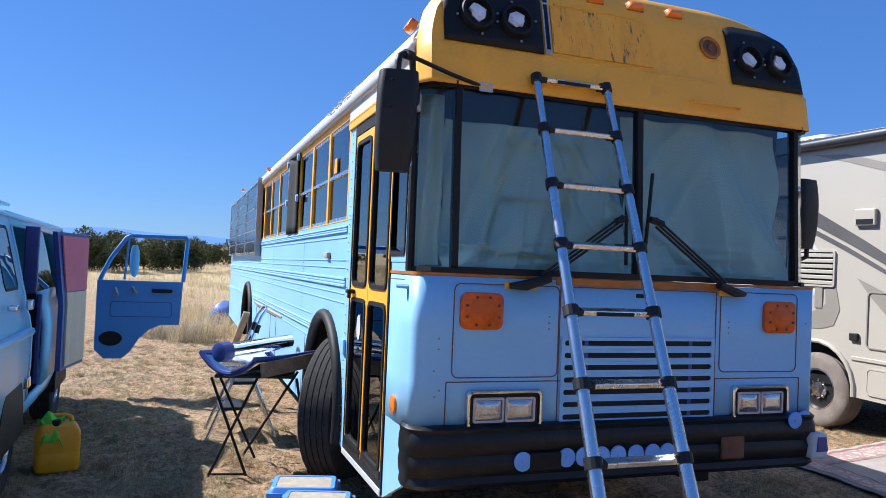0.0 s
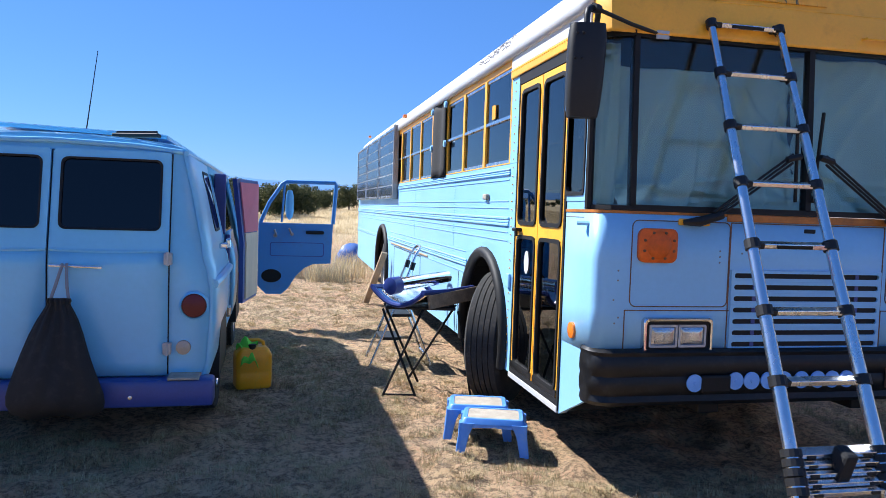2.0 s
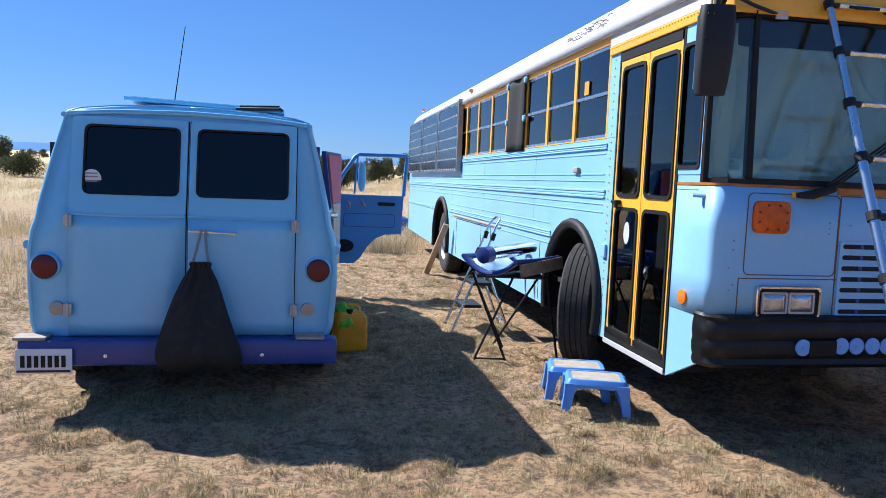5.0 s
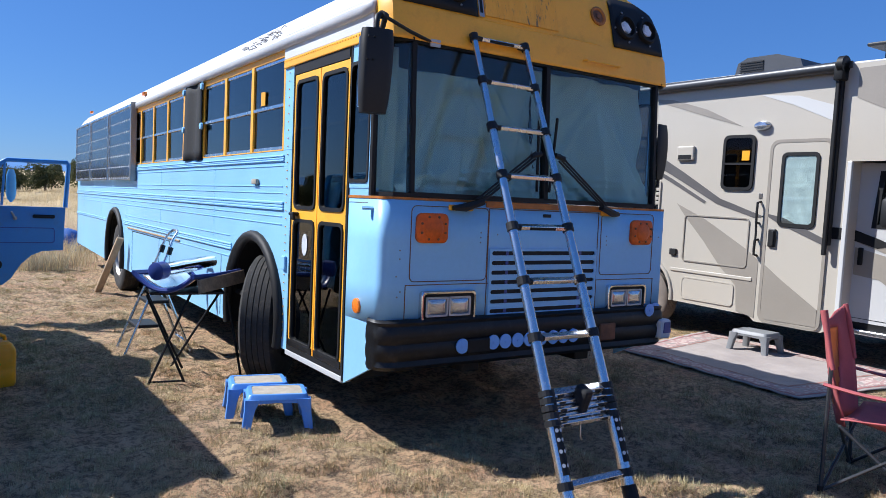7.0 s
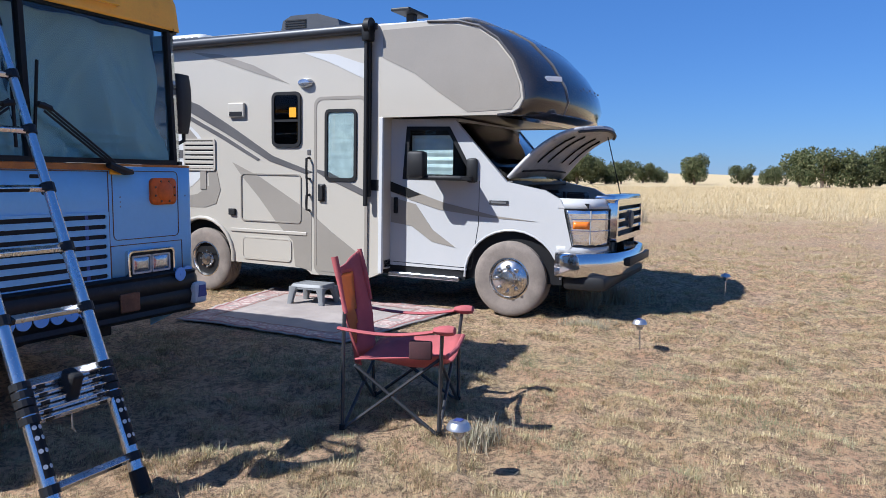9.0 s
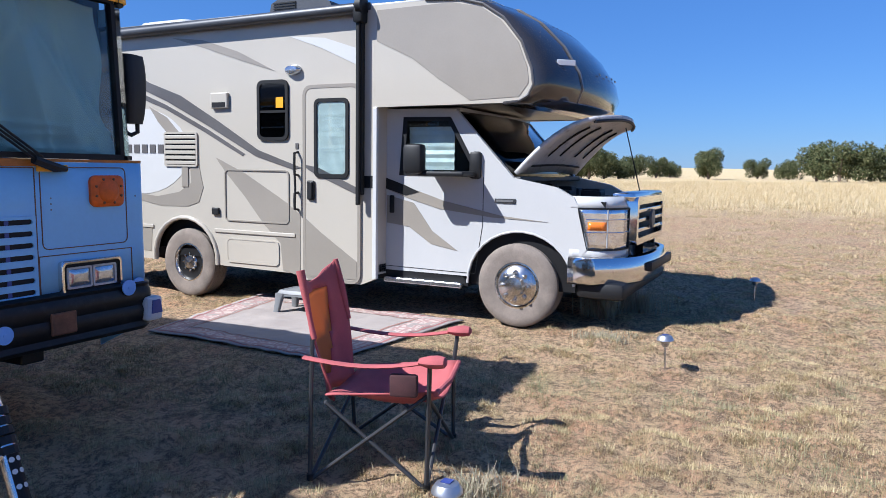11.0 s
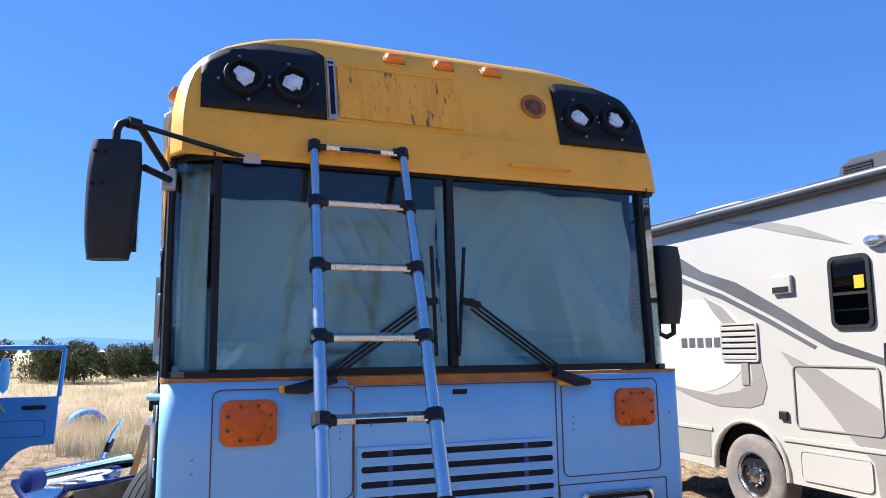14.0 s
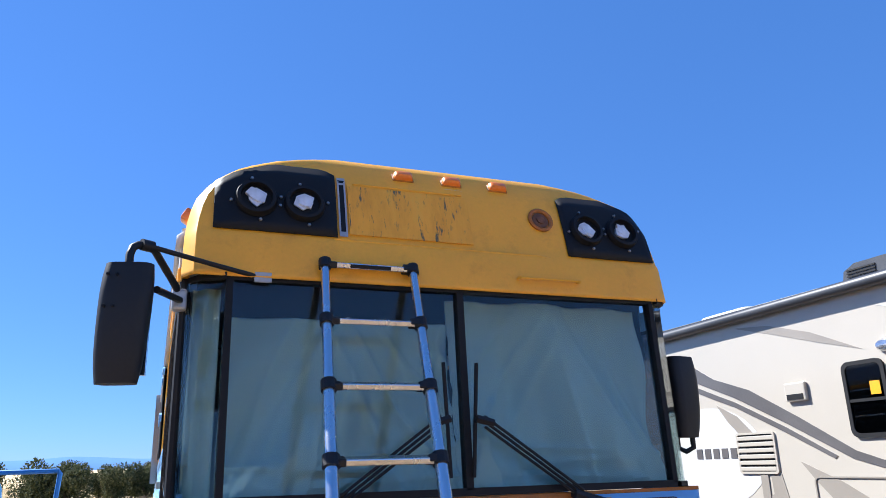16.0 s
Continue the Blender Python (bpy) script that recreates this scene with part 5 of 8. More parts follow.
    box(b, -0.5, 0.5, 0.3, 4.0, 0.26, 0.36, 0.02)
    box(b, -0.8, 0.8, 0.80, 0.92, 0.28, 0.38, 0.02)
    part("underbody", b, "black", van)
    # front face and windscreen
    rows = [[(-x, 4.4 + 0.05 * math.cos(x), z) for x, z in VAN], [(x, 4.4 + 0.05 * math.cos(x), z) for x, z in VAN]]
    sheet(part("front_face", loft(B(), rows), "van_blue", van), 0.02)
    # roof rack panel, antenna
    b = B()
    tip = pose(0.03, 0, 1.915, 0, 1.7, 0)
    box(b, -0.53, 0.53, 0.60, 2.5, -0.014, 0.014, 0.006, tip)
    rp = part("roof_solar_panel", b, "van_blue", van, "flat solar panel on the van roof")
    part("cells", box(B(), -0.50, 0.50, 0.63, 2.47, 0.0145, 0.018, 0, tip), "blue_dark", rp)
    b = B()
    for x in (-0.5, 0.45):
        part("mount_rail", box(B(), x, x + 0.03, 0.75, 2.4, 1.80, 1.895), "van_door", rp)
    b.free()
    b = B()
    box(b, -0.02, 0.02, -0.17, 0.17, -0.012, 0.012, 0.006, pose(0.40, 0.40, 1.885, 0, 12, 62))
    box(b, -0.006, 0.006, -0.15, 0.15, 0.012, 0.03, 0.002, pose(0.40, 0.40, 1.885, 0, 12, 62))
    part("roof_bracket", b, "plastic", van, "black roof bracket")
    b = B()
    tube(b, [(-0.74, 3.9, 1.77), (-0.57, 3.86, 3.03)], [0.008, 0.004], 6)
    part("antenna", b, "black", van, "thin whip antenna")
    # the side door leaf folded forward, lined with plywood and pink board
    lx0, ly0, lx1, ly1 = 1.0, 2.44, 1.11, 3.06
    def leaf(u0, u1, v0, v1, d):
        bb = B()
        nrm = Vector((ly1 - ly0, -(lx1 - lx0), 0)).normalized()
        def q(u, v, e):
            return (lx0 + (lx1 - lx0) * u - 0.12 * max(0, v - 1.1) * (1 - u) + nrm.x * e, ly0 + (ly1 - ly0) * u + nrm.y * e, v)
        return loft(bb, [[q(u, v, e) for u, v in ((u0, v0), (u0, 1.1), (u0, v1), (u1, v1), (u1, 1.1), (u1, v0))] if v0 < 1.1 < v1 else [q(u, v, e) for u, v in ((u0, v0), (u0, v1), (u1, v1), (u1, v0))] for e in d], True, True)
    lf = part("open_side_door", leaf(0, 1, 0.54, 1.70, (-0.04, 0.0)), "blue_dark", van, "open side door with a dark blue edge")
    part("plywood_lining", leaf(0.12, 0.98, 0.57, 1.19, (0.0, 0.012)), "ply", lf, "bare plywood lining")
    part("pink_board", leaf(0.12, 0.98, 1.20, 1.67, (0.0, 0.012)), "pink", lf, "faded pink board in the door window")
    # passenger door, swung open
    D0 = pose(1.10, 4.44, -0.01, 0, 0, -2)
    pd = part("passenger_door", prism(B(), [(0.10, 0.40), (0.28, 0.40), (0.36, 0.47), (0.45, 0.62), (0.55, 0.72), (0.66, 0.77), (0.865, 0.78), (0.885, 1.26), (0.0, 1.26), (0.0, 0.50)], "y", 0.0, 0.06), "van_door", van, "open blue passenger door showing its inner face", at=D0)
    b = B()
    tube(b, [(0.02, 0.03, 1.26), (0.12, 0.03, 1.50), (0.27, 0.035, 1.73), (0.32, 0.035, 1.76), (0.90, 0.035, 1.765), (0.915, 0.035, 1.74), (0.885, 0.03, 1.26)], 0.024, 8)
    tube(b, [(0.30, 0.03, 1.74), (0.27, 0.03, 1.27)], 0.014, 6)
    part("window_frame", b, "van_door", pd, smooth=True)
    b = ring(B(), rrect(0.14, 0.78, 0.86, 1.03, 0.03), rrect(0.148, 0.772, 0.868, 1.022, 0.025), "y", -0.006, 0.004)
    part("inner_panel_line", b, "blue_dark", pd)
    b = lathe(B(), [(0.11, 0.004), (0.105, -0.006), (0.001, -0.006)], at=(0.16, 0.0, 0.62), axis="y", n=24)
    bmesh.ops.scale(b, vec=(1.1, 1, 0.75), space=Matrix.Translation((-0.16, 0, -0.62)), verts=b.verts)
    part("speaker", b, "black", pd, "black oval speaker")
    b = B()
    tube(b, [(0.20, -0.02, 1.10), (0.21, -0.05, 1.13), (0.19, -0.06, 1.18)], 0.013, 8)
    lathe(b, [(0.025, 0), (0.025, -0.03), (0.001, -0.03)], at=(0.20, 0, 1.11), axis="y", n=12)
    part("window_crank", b, "steel", pd)
    b = B()
    tube(b, [(0.40, -0.03, 1.12), (0.36, -0.05, 1.20)], 0.013, 8)
    lathe(b, [(0.022, 0), (0.022, -0.03), (0.001, -0.03)], at=(0.395, 0, 1.13), axis="y", n=12)
    part("door_lever", b, "steel", pd)
    b = B()
    box(b, 0.56, 0.78, -0.05, -0.01, 1.135, 1.175, 0.015)
    part("armrest", b, "black", pd, "black arm rest")
    b = B()
    rows = [[(0.36 + wv * math.cos(a) * 0.5, 0.10 + 0.02 * math.sin(a), z) for a in np.linspace(0, 2 * math.pi, 13)[:-1]] for z, wv in ((1.30, 0.02), (1.34, 0.08), (1.40, 0.10), (1.52, 0.10), (1.60, 0.09), (1.66, 0.05))]
    part("wing_mirror", loft(b, rows, True, True), "van_blue", pd, "blue wing mirror", smooth=True)
    return van


build_van()


def build_bag():
    rows = []
    zs = [(0.915, 0.060, 0.045), (0.900, 0.066, 0.05), (0.885, 0.058, 0.045), (0.85, 0.078, 0.055), (0.80, 0.105, 0.07), (0.72, 0.138, 0.10), (0.62, 0.172, 0.13), (0.53, 0.202, 0.15), (0.45, 0.228, 0.165), (0.38, 0.246, 0.17), (0.33, 0.250, 0.165), (0.29, 0.240, 0.14), (0.265, 0.20, 0.10), (0.255, 0.12, 0.05)]
    for z, w, d in zs:
        fold = 0.10 * max(0.0, (z - 0.35) / 0.55)
        rows.append([(w * math.cos(a) * (1 + 0.04 * math.sin(3 * a + 7 * z)), -0.5 * d + d * 0.5 * math.sin(a) * (1 + 0.10 * math.sin(5 * a + 9 * z) + fold * 3 * math.sin(13 * a + 2 * math.sin(6 * z)) + 0.06 * math.sin(9 * a - 12 * z)), z + 0.012 * math.sin(4 * a + 1.0) * (z < 0.4)) for a in np.linspace(0, 2 * math.pi, 81)[:-1]])
    bag = part("drawstring_bag", loft(B(), rows, True, True), surf("dusty_black_nylon", (0.009, 0.0085, 0.0085), 0.75, var=0.35, big=5, fine=200, relief=0.3, dirt=(0.06, 0.05, 0.04), dirt_amount=0.4), None, smooth=True, at=pose(VX + 0.105, VY - 0.16, 0))
    tagged(bag, "large black cloth bag hung from the van's door handle", "bag")
    b = B()
    for s in (-1, 1):
        tube(b, [(s * 0.055, -0.02, 0.87), (s * 0.03, 0.02, 0.98), (s * 0.010, 0.085, 1.10)], 0.009, 6)
    part("strap", b, "blind", bag, "grey hanging strap")


build_bag()


# ---- the motorhome: y = 0 at its front axle, near side at x = 0 ----
def build_motorhome():
    rv = thing("motorhome", "cream and taupe motorhome with an over-cab bed and raised bonnet", "motorhome", pose(4.25, -1.13, 0, 0.8, 0, 0))
    WID, BACK = 2.45, 6.5
    # coach walls
    b = B()
    arch = [(4.0 - 0.49 * math.cos(a), 0.40 + 0.47 * math.sin(a)) for a in np.linspace(-0.1, math.pi + 0.1, 14)]
    poly = [(1.43, 0.36), (1.60, 0.29), (2.36, 0.28), (2.44, 0.34)] + arch + [(BACK, 0.42), (BACK, 3.02), (1.43, 3.05), (1.43, 0.36)][:3]
    wall = part("near_wall", prism(B(), poly, "x", 0.0, 0.05), "rv_cream", rv, "cream fibreglass side wall")
    part("far_wall", prism(B(), [(1.43, 0.36), (BACK, 0.42), (BACK, 3.02), (1.43, 3.05)], "x", WID - 0.05, WID), "rv_cream", rv)
    part("rear_wall", box(B(), 0.05, WID - 0.05, BACK - 0.05, BACK, 0.42, 3.02), "rv_cream", rv)
    b = B()
    box(b, 0.05, WID - 0.05, 1.43, 1.47, 2.06, 3.0)
    box(b, 0.05, 0.42, 1.43, 1.47, 0.4, 2.06)
    box(b, WID - 0.4, WID - 0.05, 1.43, 1.47, 0.4, 2.06)
    part("front_wall", b, "rv_cream", rv)
    rows = [[(x, y, 3.03 + 0.07 * math.sin(math.pi * x / WID) ** 0.6) for x in np.linspace(0.0, WID, 13)] for y in (0.45, 1.5, 4, BACK)]
    sheet(part("roof", loft(B(), rows), "white", rv, "white rubber roof", smooth=True), 0.03)
    part("floor", box(B(), 0.06, WID - 0.06, 1.43, BACK - 0.06, 0.42, 0.50), "black", rv)
    b = B()
    box(b, 0.2, WID - 0.2, 0.5, BACK - 0.4, 0.34, 0.44)
    box(b, 0.3, WID - 0.3, 3.92, 4.08, 0.28, 0.44)
    part("chassis", b, "black", rv)
    b = B()
    prism(b, arch + [(4.49, 0.36), (3.51, 0.36)], "x", 0.10, 0.5)
    part("rear_wheel_well", b, "black", rv)
    b = B()
    tube(b, [(-0.006, y, z) for y, z in arch], 0.024, 8)
    part("arch_trim", b, "rv_cream", rv, smooth=True)
    # over-cab nose
    side = [(1.43, 2.06), (0.02, 2.07), (-0.12, 2.12), (-0.18, 2.22), (-0.16, 2.36), (-0.06, 2.60), (0.12, 2.82), (0.32, 2.95), (0.55, 3.01), (1.43, 3.05)]
    part("overcab_side", prism(B(), side, "x", 0.0, 0.04), "rv_cream", rv, "cream over-cab side panel")
    part("overcab_side", prism(B(), side, "x", WID - 0.04, WID), "rv_cream", rv)
    b = B()
    box(b, 0.04, WID - 0.04, -0.05, 1.43, 2.075, 2.10)
    part("overcab_floor", b, "rv_grey", rv)
    nose = [(0.10, 2.065), (-0.06, 2.085), (-0.14, 2.13), (-0.185, 2.22), (-0.165, 2.36), (-0.065, 2.60), (0.115, 2.82), (0.315, 2.95), (0.55, 3.015), (0.9, 3.035)]
    rows = []
    for k in range(25):
        x = -0.004 + (WID + 0.008) * k / 24
        s = math.sin(math.pi * k / 24) ** 0.62
        rows.append([(x, y - 0.38 * s * (1 - 0.55 * max(0, (z - 2.3) / 0.75)) * (1 if y < 0.5 else 0.4), z - 0.05 * s * (1 if z < 2.2 else 0) + 0.05 * s * max(0, (z - 2.6))) for y, z in nose])
    sheet(part("nose_cap", loft(B(), rows), "rv_nose", rv, "glossy dark bronze over-cab nose", smooth=True), 0.03)
    b = B()
    for k in (5,):
        tube(b, [Vector(p) + Vector((0, -0.012, 0.008)) for p in rows[k]], 0.016, 6)
    tube(b, [Vector(p) + Vector((-0.004, 0.0, 0)) for p in rows[0][1:]], 0.014, 6)
    part("nose_trim", b, "rv_grey", rv)
    b = B()
    tube(b, [Vector(r[2]) + Vector((0, -0.004, 0.0)) for r in rows[3:22]], 0.012, 6)
    part("nose_lip", b, "chrome", rv, "bright lower lip of the nose")
    b = B()
    for k in (9, 11, 13, 15):
        p = Vector(rows[k][4])
        box(b, -0.016, 0.016, -0.010, 0.004, -0.010, 0.010, 0.004, Matrix.Translation(p + Vector((0, -0.012, 0.04))))
    part("nose_lights", b, "rv_nose", rv, "small dark nose lights")
    pz = Vector(rows[3][4])
    part("nose_badge", box(B(), -0.09, 0.09, -0.004, 0.004, -0.025, 0.025, 0.003, Matrix.Translation(pz + Vector((0.0, -0.014, 0.08))) @ pose(0, 0, 0, 0, 0, -48)), "plate", rv, "pale badge on the nose")
    b = B()
    for k in range(6):
        p = Vector(rows[8 + k][6])
        box(b, -0.032, 0.032, -0.003, 0.003, -0.035, 0.035, 0.001, Matrix.Translation(p + Vector((0, -0.004, 0.006))) @ pose(0, 0, 0, -42))
    part("nose_letter_bars", b, "rv_nose", rv)
    # vinyl graphics: flat stickers on the walls
    def decal(name, pts, mat, x=0.0, lift=0.0):
        part(name, prism(B(), pts, "x", x - 0.004 - lift, x - 0.0005), mat, rv)
    decal("graphic", [(4.9, 2.62), (4.52, 2.41), (4.03, 2.25), (3.46, 1.95), (2.91, 1.64), (2.34, 1.46), (2.45, 1.44), (2.95, 1.575), (3.62, 1.905), (4.24, 2.19), (4.53, 2.30), (4.9, 2.44)], "rv_grey", 0, 0.002)
    decal("graphic", [(4.9, 2.39), (4.53, 2.25), (4.24, 2.145), (3.62, 1.865), (3.1, 1.60), (3.13, 1.575), (3.66, 1.83), (4.26, 2.10), (4.55, 2.20), (4.9, 2.33)], "rv_grey", 0, 0.0015)
    decal("graphic", [(5.3, 1.20), (4.73, 1.05), (4.37, 0.99), (3.95, 1.0), (3.78, 1.05), (3.71, 1.22), (3.77, 1.47), (3.92, 1.71), (4.25, 2.01), (4.53, 2.14), (4.39, 1.96), (4.06, 1.66), (3.9, 1.42), (3.89, 1.27), (4.08, 1.16), (4.43, 1.10), (4.8, 1.14)], "rv_taupe", 0, 0.001)
    decal("graphic", [(3.52, 1.56), (3.1, 1.39), (2.52, 1.08), (2.36, 0.97), (2.36, 0.32), (2.59, 0.36), (2.62, 0.65), (2.85, 0.85), (3.11, 1.14), (3.38, 1.4)], "rv_taupe")
    decal("graphic", [(4.14, 2.89), (3.68, 2.84), (3.18, 2.69), (2.67, 2.46), (3.13, 2.59), (3.68, 2.76)], "rv_taupe")
    decal("graphic", [(2.48, 2.8), (2.04, 2.76), (1.64, 2.63), (1.64, 2.47), (2.1, 2.67)], "rv_pale")
    decal("graphic", [(1.43, 2.98), (0.63, 2.99), (0.34, 2.93), (0.14, 2.80), (-0.03, 2.60), (-0.12, 2.38), (-0.14, 2.24), (-0.05, 2.12), (0.43, 2.10), (0.76, 2.31), (1.04, 2.51), (1.43, 2.69)], "rv_taupe")
    decal("graphic", [(6.4, 0.74), (4.53, 0.74), (4.55, 0.45), (6.4, 0.45)], "rv_taupe")
    decal("graphic", [(4.72 + 0.80 * math.cos(a), 1.62 + 0.50 * math.sin(a)) for a in np.linspace(0, 2 * math.pi, 33)[:-1]], "rv_pale", 0, -0.001)
    b = B()
    for k in range(6):
        box(b, -0.008, -0.004, 4.18 + k * 0.13, 4.27 + k * 0.13, 1.60, 1.70)
    part("name_bars", b, "rv_grey", rv, "grey lettering bars")
    # mouldings
    b = B()
    box(b, -0.014, 0.0, 2.42, 3.55, 0.725, 0.765, 0.006)
    box(b, -0.014, 0.0, 4.50, 6.4, 0.725, 0.765, 0.006)
    part("belt_moulding", b, "rv_cream", rv)
    b = B()
    box(b, -0.02, 0.02, 1.415, 1.46, 0.36, 2.06, 0.006)
    part("corner_trim", b, "rv_pale", rv)
    # entry door
    o = rrect(1.62, 2.29, 0.31, 2.28, 0.09)
    i = rrect(1.635, 2.275, 0.325, 2.265, 0.08)
    db = part("entry_door", prism(B(), i, "x", -0.018, 0.0), "rv_cream", rv, "cream entry door with a small window")
    part("door_frame", ring(B(), rrect(1.60, 2.31, 0.29, 2.30, 0.10), i, "x", -0.022, 0.0), "rv_taupe", db)
    part("door_graphic", prism(B(), [(2.27, 0.93), (2.07, 0.79), (1.64, 0.52), (1.64, 0.34), (2.20, 0.33), (2.27, 0.34)], "x", -0.024, -0.0185), "rv_taupe", db)
    part("door_graphic", prism(B(), [(2.27, 1.46), (2.16, 1.40), (1.64, 1.20), (1.64, 1.27), (2.1, 1.46), (2.27, 1.49)], "x", -0.024, -0.0185), "rv_grey", db)
    part("window_frame", ring(B(), rrect(1.74, 2.16, 1.36, 2.16, 0.06), rrect(1.775, 2.125, 1.40, 2.125, 0.04), "x", -0.032, -0.016), "rubber", db)
    part("pane", prism(B(), rrect(1.77, 2.13, 1.395, 2.13, 0.04), "x", -0.026, -0.022), "glass", db)
    rows = [[(-0.0195 - 0.001 * math.sin(40 * v), 1.775 + 0.35 * u, 1.40 + 0.725 * v) for u in np.linspace(0, 1, 6)] for v in np.linspace(0, 1, 18)]
    part("sunshade", loft(B(), rows), "foil", db, "silver sunshade behind the glass")
    b = B()
    box(b, -0.045, -0.018, 2.155, 2.245, 1.13, 1.33, 0.012)
    box(b, -0.06, -0.04, 2.17, 2.20, 1.15, 1.31, 0.006)
    part("door_handle", b, "plastic", db, "black door handle")
    b = B()
    for z0, z1 in ((1.38, 1.62), (1.02, 1.20)):
        tube(b, [(0.0, 2.385, z1), (-0.06, 2.385, z1 - 0.01), (-0.065, 2.385, (z0 + z1) / 2), (-0.06, 2.385, z0 + 0.01), (0, 2.385, z0)], 0.014, 8)
    tube(b, [(-0.065, 2.385, 1.50), (-0.05, 2.385, 1.25), (-0.06, 2.385, 1.06)], 0.012, 8)
    part("grab_handle", b, "plastic", rv, "black grab handle", smooth=True)
    b = B()
    box(b, -0.008, 0, 2.375, 2.415, 1.655, 1.715, 0.003)
    part("small_sign", b, "rv_grey", rv, "small dark sign")
    # window with a yellow tag
    wf = part("coach_window", ring(B(), rrect(2.50, 2.91, 1.74, 2.37, 0.07), rrect(2.535, 2.875, 1.775, 2.335, 0.05), "x", -0.022, 0.0), "rubber", rv, "black-framed sliding window")
    part("pane", prism(B(), rrect(2.53, 2.88, 1.77, 2.34, 0.05), "x", -0.012, -0.008), "glass_mid", wf)
    # backing painted near black in place of the coach's shaded inside
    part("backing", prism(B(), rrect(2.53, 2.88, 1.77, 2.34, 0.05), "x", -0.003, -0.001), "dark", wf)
    part("sash", box(B(), -0.018, -0.004, 2.53, 2.88, 2.03, 2.055), "rubber", wf)
    part("yellow_tag", box(B(), -0.015, -0.0125, 2.565, 2.66, 2.08, 2.19), "yellow", wf, "yellow paper tag")
    # fittings
    b = B()
    box(b, -0.04, 0.0, 3.31, 3.55, 2.09, 2.26, 0.012)
    vb = part("vent_cover", b, "rv_cream", rv, "cream vent cover")
    part("vent_slot", box(B(), -0.044, -0.038, 3.335, 3.525, 2.105, 2.155), "black", vb)
    b = B()
    rows = [[(-d, 2.43 + w * math.cos(a), 2.46 + 0.055 * k * math.sin(a)) for a in np.linspace(0, 2 * math.pi, 17)[:-1]] for d, w, k in ((0, 0.10, 1), (0.03, 0.10, 1), (0.06, 0.075, 0.7), (0.065, 0.03, 0.2))]
    part("porch_light", loft(b, rows, True, True), "lens", rv, "oval porch light", smooth=True)
    for o_, lab in ((rrect(2.50, 3.39, 0.86, 1.43, 0.05), "upper"), (rrect(2.64, 3.37, 0.40, 0.67, 0.05), "lower")):
        u0, u1 = min(p[0] for p in o_), max(p[0] for p in o_)
        v0, v1 = min(p[1] for p in o_), max(p[1] for p in o_)
        part("storage_hatch", ring(B(), o_, rrect(u0 + 0.014, u1 - 0.014, v0 + 0.014, v1 - 0.014, 0.04), "x", -0.012, 0.0), "rv_taupe" if lab == "upper" else "rv_cream", rv, "rounded storage hatch frame")
    part("hatch_lid", prism(B(), rrect(2.655, 3.355, 0.415, 0.655, 0.04), "x", -0.008, -0.0045), "rv_cream", rv)
    b = B()
    box(b, -0.004, 0, 3.78, 4.29, 1.45, 1.84, 0.002)
    fv = part("fridge_vent", ring(B(), rrect(3.78, 4.29, 1.45, 1.84, 0.03), rrect(3.80, 4.27, 1.47, 1.82, 0.02), "x", -0.02, 0), "rv_cream", rv, "cream louvred fridge vent")
    b.free()
    for k in range(6):
        part("louvre", box(B(), -0.022, -0.006, 3.80, 4.27, 1.475 + 0.058 * k, 1.515 + 0.058 * k, 0.006, None), "rv_cream", fv)
    part("vent_back", box(B(), -0.0065, -0.0055, 3.80, 4.27, 1.47, 1.82), "black", fv)
    b = B()
    box(b, -0.03, 0.0, 3.47, 3.57, 0.92, 1.0, 0.01)
    part("cable_hatch", b, "plastic", rv)
    b = B()
    box(b, -0.012, 0.0, 3.93, 4.03, 1.22, 1.45, 0.004)
    part("warning_sticker", b, "rv_taupe", rv, "small taupe warning sticker")
    # awning: roller, end arm
    b = B()
    tube(b, [(-0.075, 1.58, 3.0), (-0.075, BACK - 0.2, 2.96)], 0.055, 12)
    aw = part("awning", b, "awning", rv, "rolled dark grey awning", smooth=True)
    b = B()
    box(b, -0.02, 0.0, 1.50, BACK - 0.1, 2.99, 3.06, 0.005)
    part("awning_rail", b, "awning", aw)
    b = B()
    box(b, -0.07, -0.01, 1.555, 1.625, 1.20, 3.0, 0.012)
    box(b, -0.10, -0.06, 1.57, 1.61, 1.10, 2.92, 0.008)
    part("awning_arm", b, "black", aw, "black folded awning arm")
    b = B()
    lathe(b, [(0.085, -0.03), (0.085, 0.03), (0.05, 0.045)], at=(-0.075, 1.56, 3.02), axis="y", n=18)
    box(b, -0.13, -0.0, 1.53, 1.63, 2.86, 3.05, 0.02)
    part("awning_head", b, "black", aw, smooth=True)
    # roof fittings
    b = B()
    prism(b, [(2.45, 3.08), (3.45, 3.08), (3.38, 3.36), (3.25, 3.42), (2.85, 3.42), (2.55, 3.33)], "x", 0.80, 1.55)
    ac = part("air_conditioner", b, "awning", rv, "dark grey roof air conditioner")
    b = B()
    for k in range(8):
        box(b, 0.786, 0.80, 3.02, 3.34, 3.14 + 0.03 * k, 3.155 + 0.03 * k)
    part("intake_slats", b, "black", ac)
    b = B()
    loft(b, [[(u, v, z) for u, v in rrect(0.58 + q, 1.18 - q, 4.52 + q, 5.42 - q, 0.08, 3)] for z, q in ((3.06, 0.0), (3.19, 0.02), (3.25, 0.06), (3.27, 0.12))], True, True)
    rvent = part("roof_vent", b, "plug_grey", rv, "pale grey roof vent cover", smooth=True)
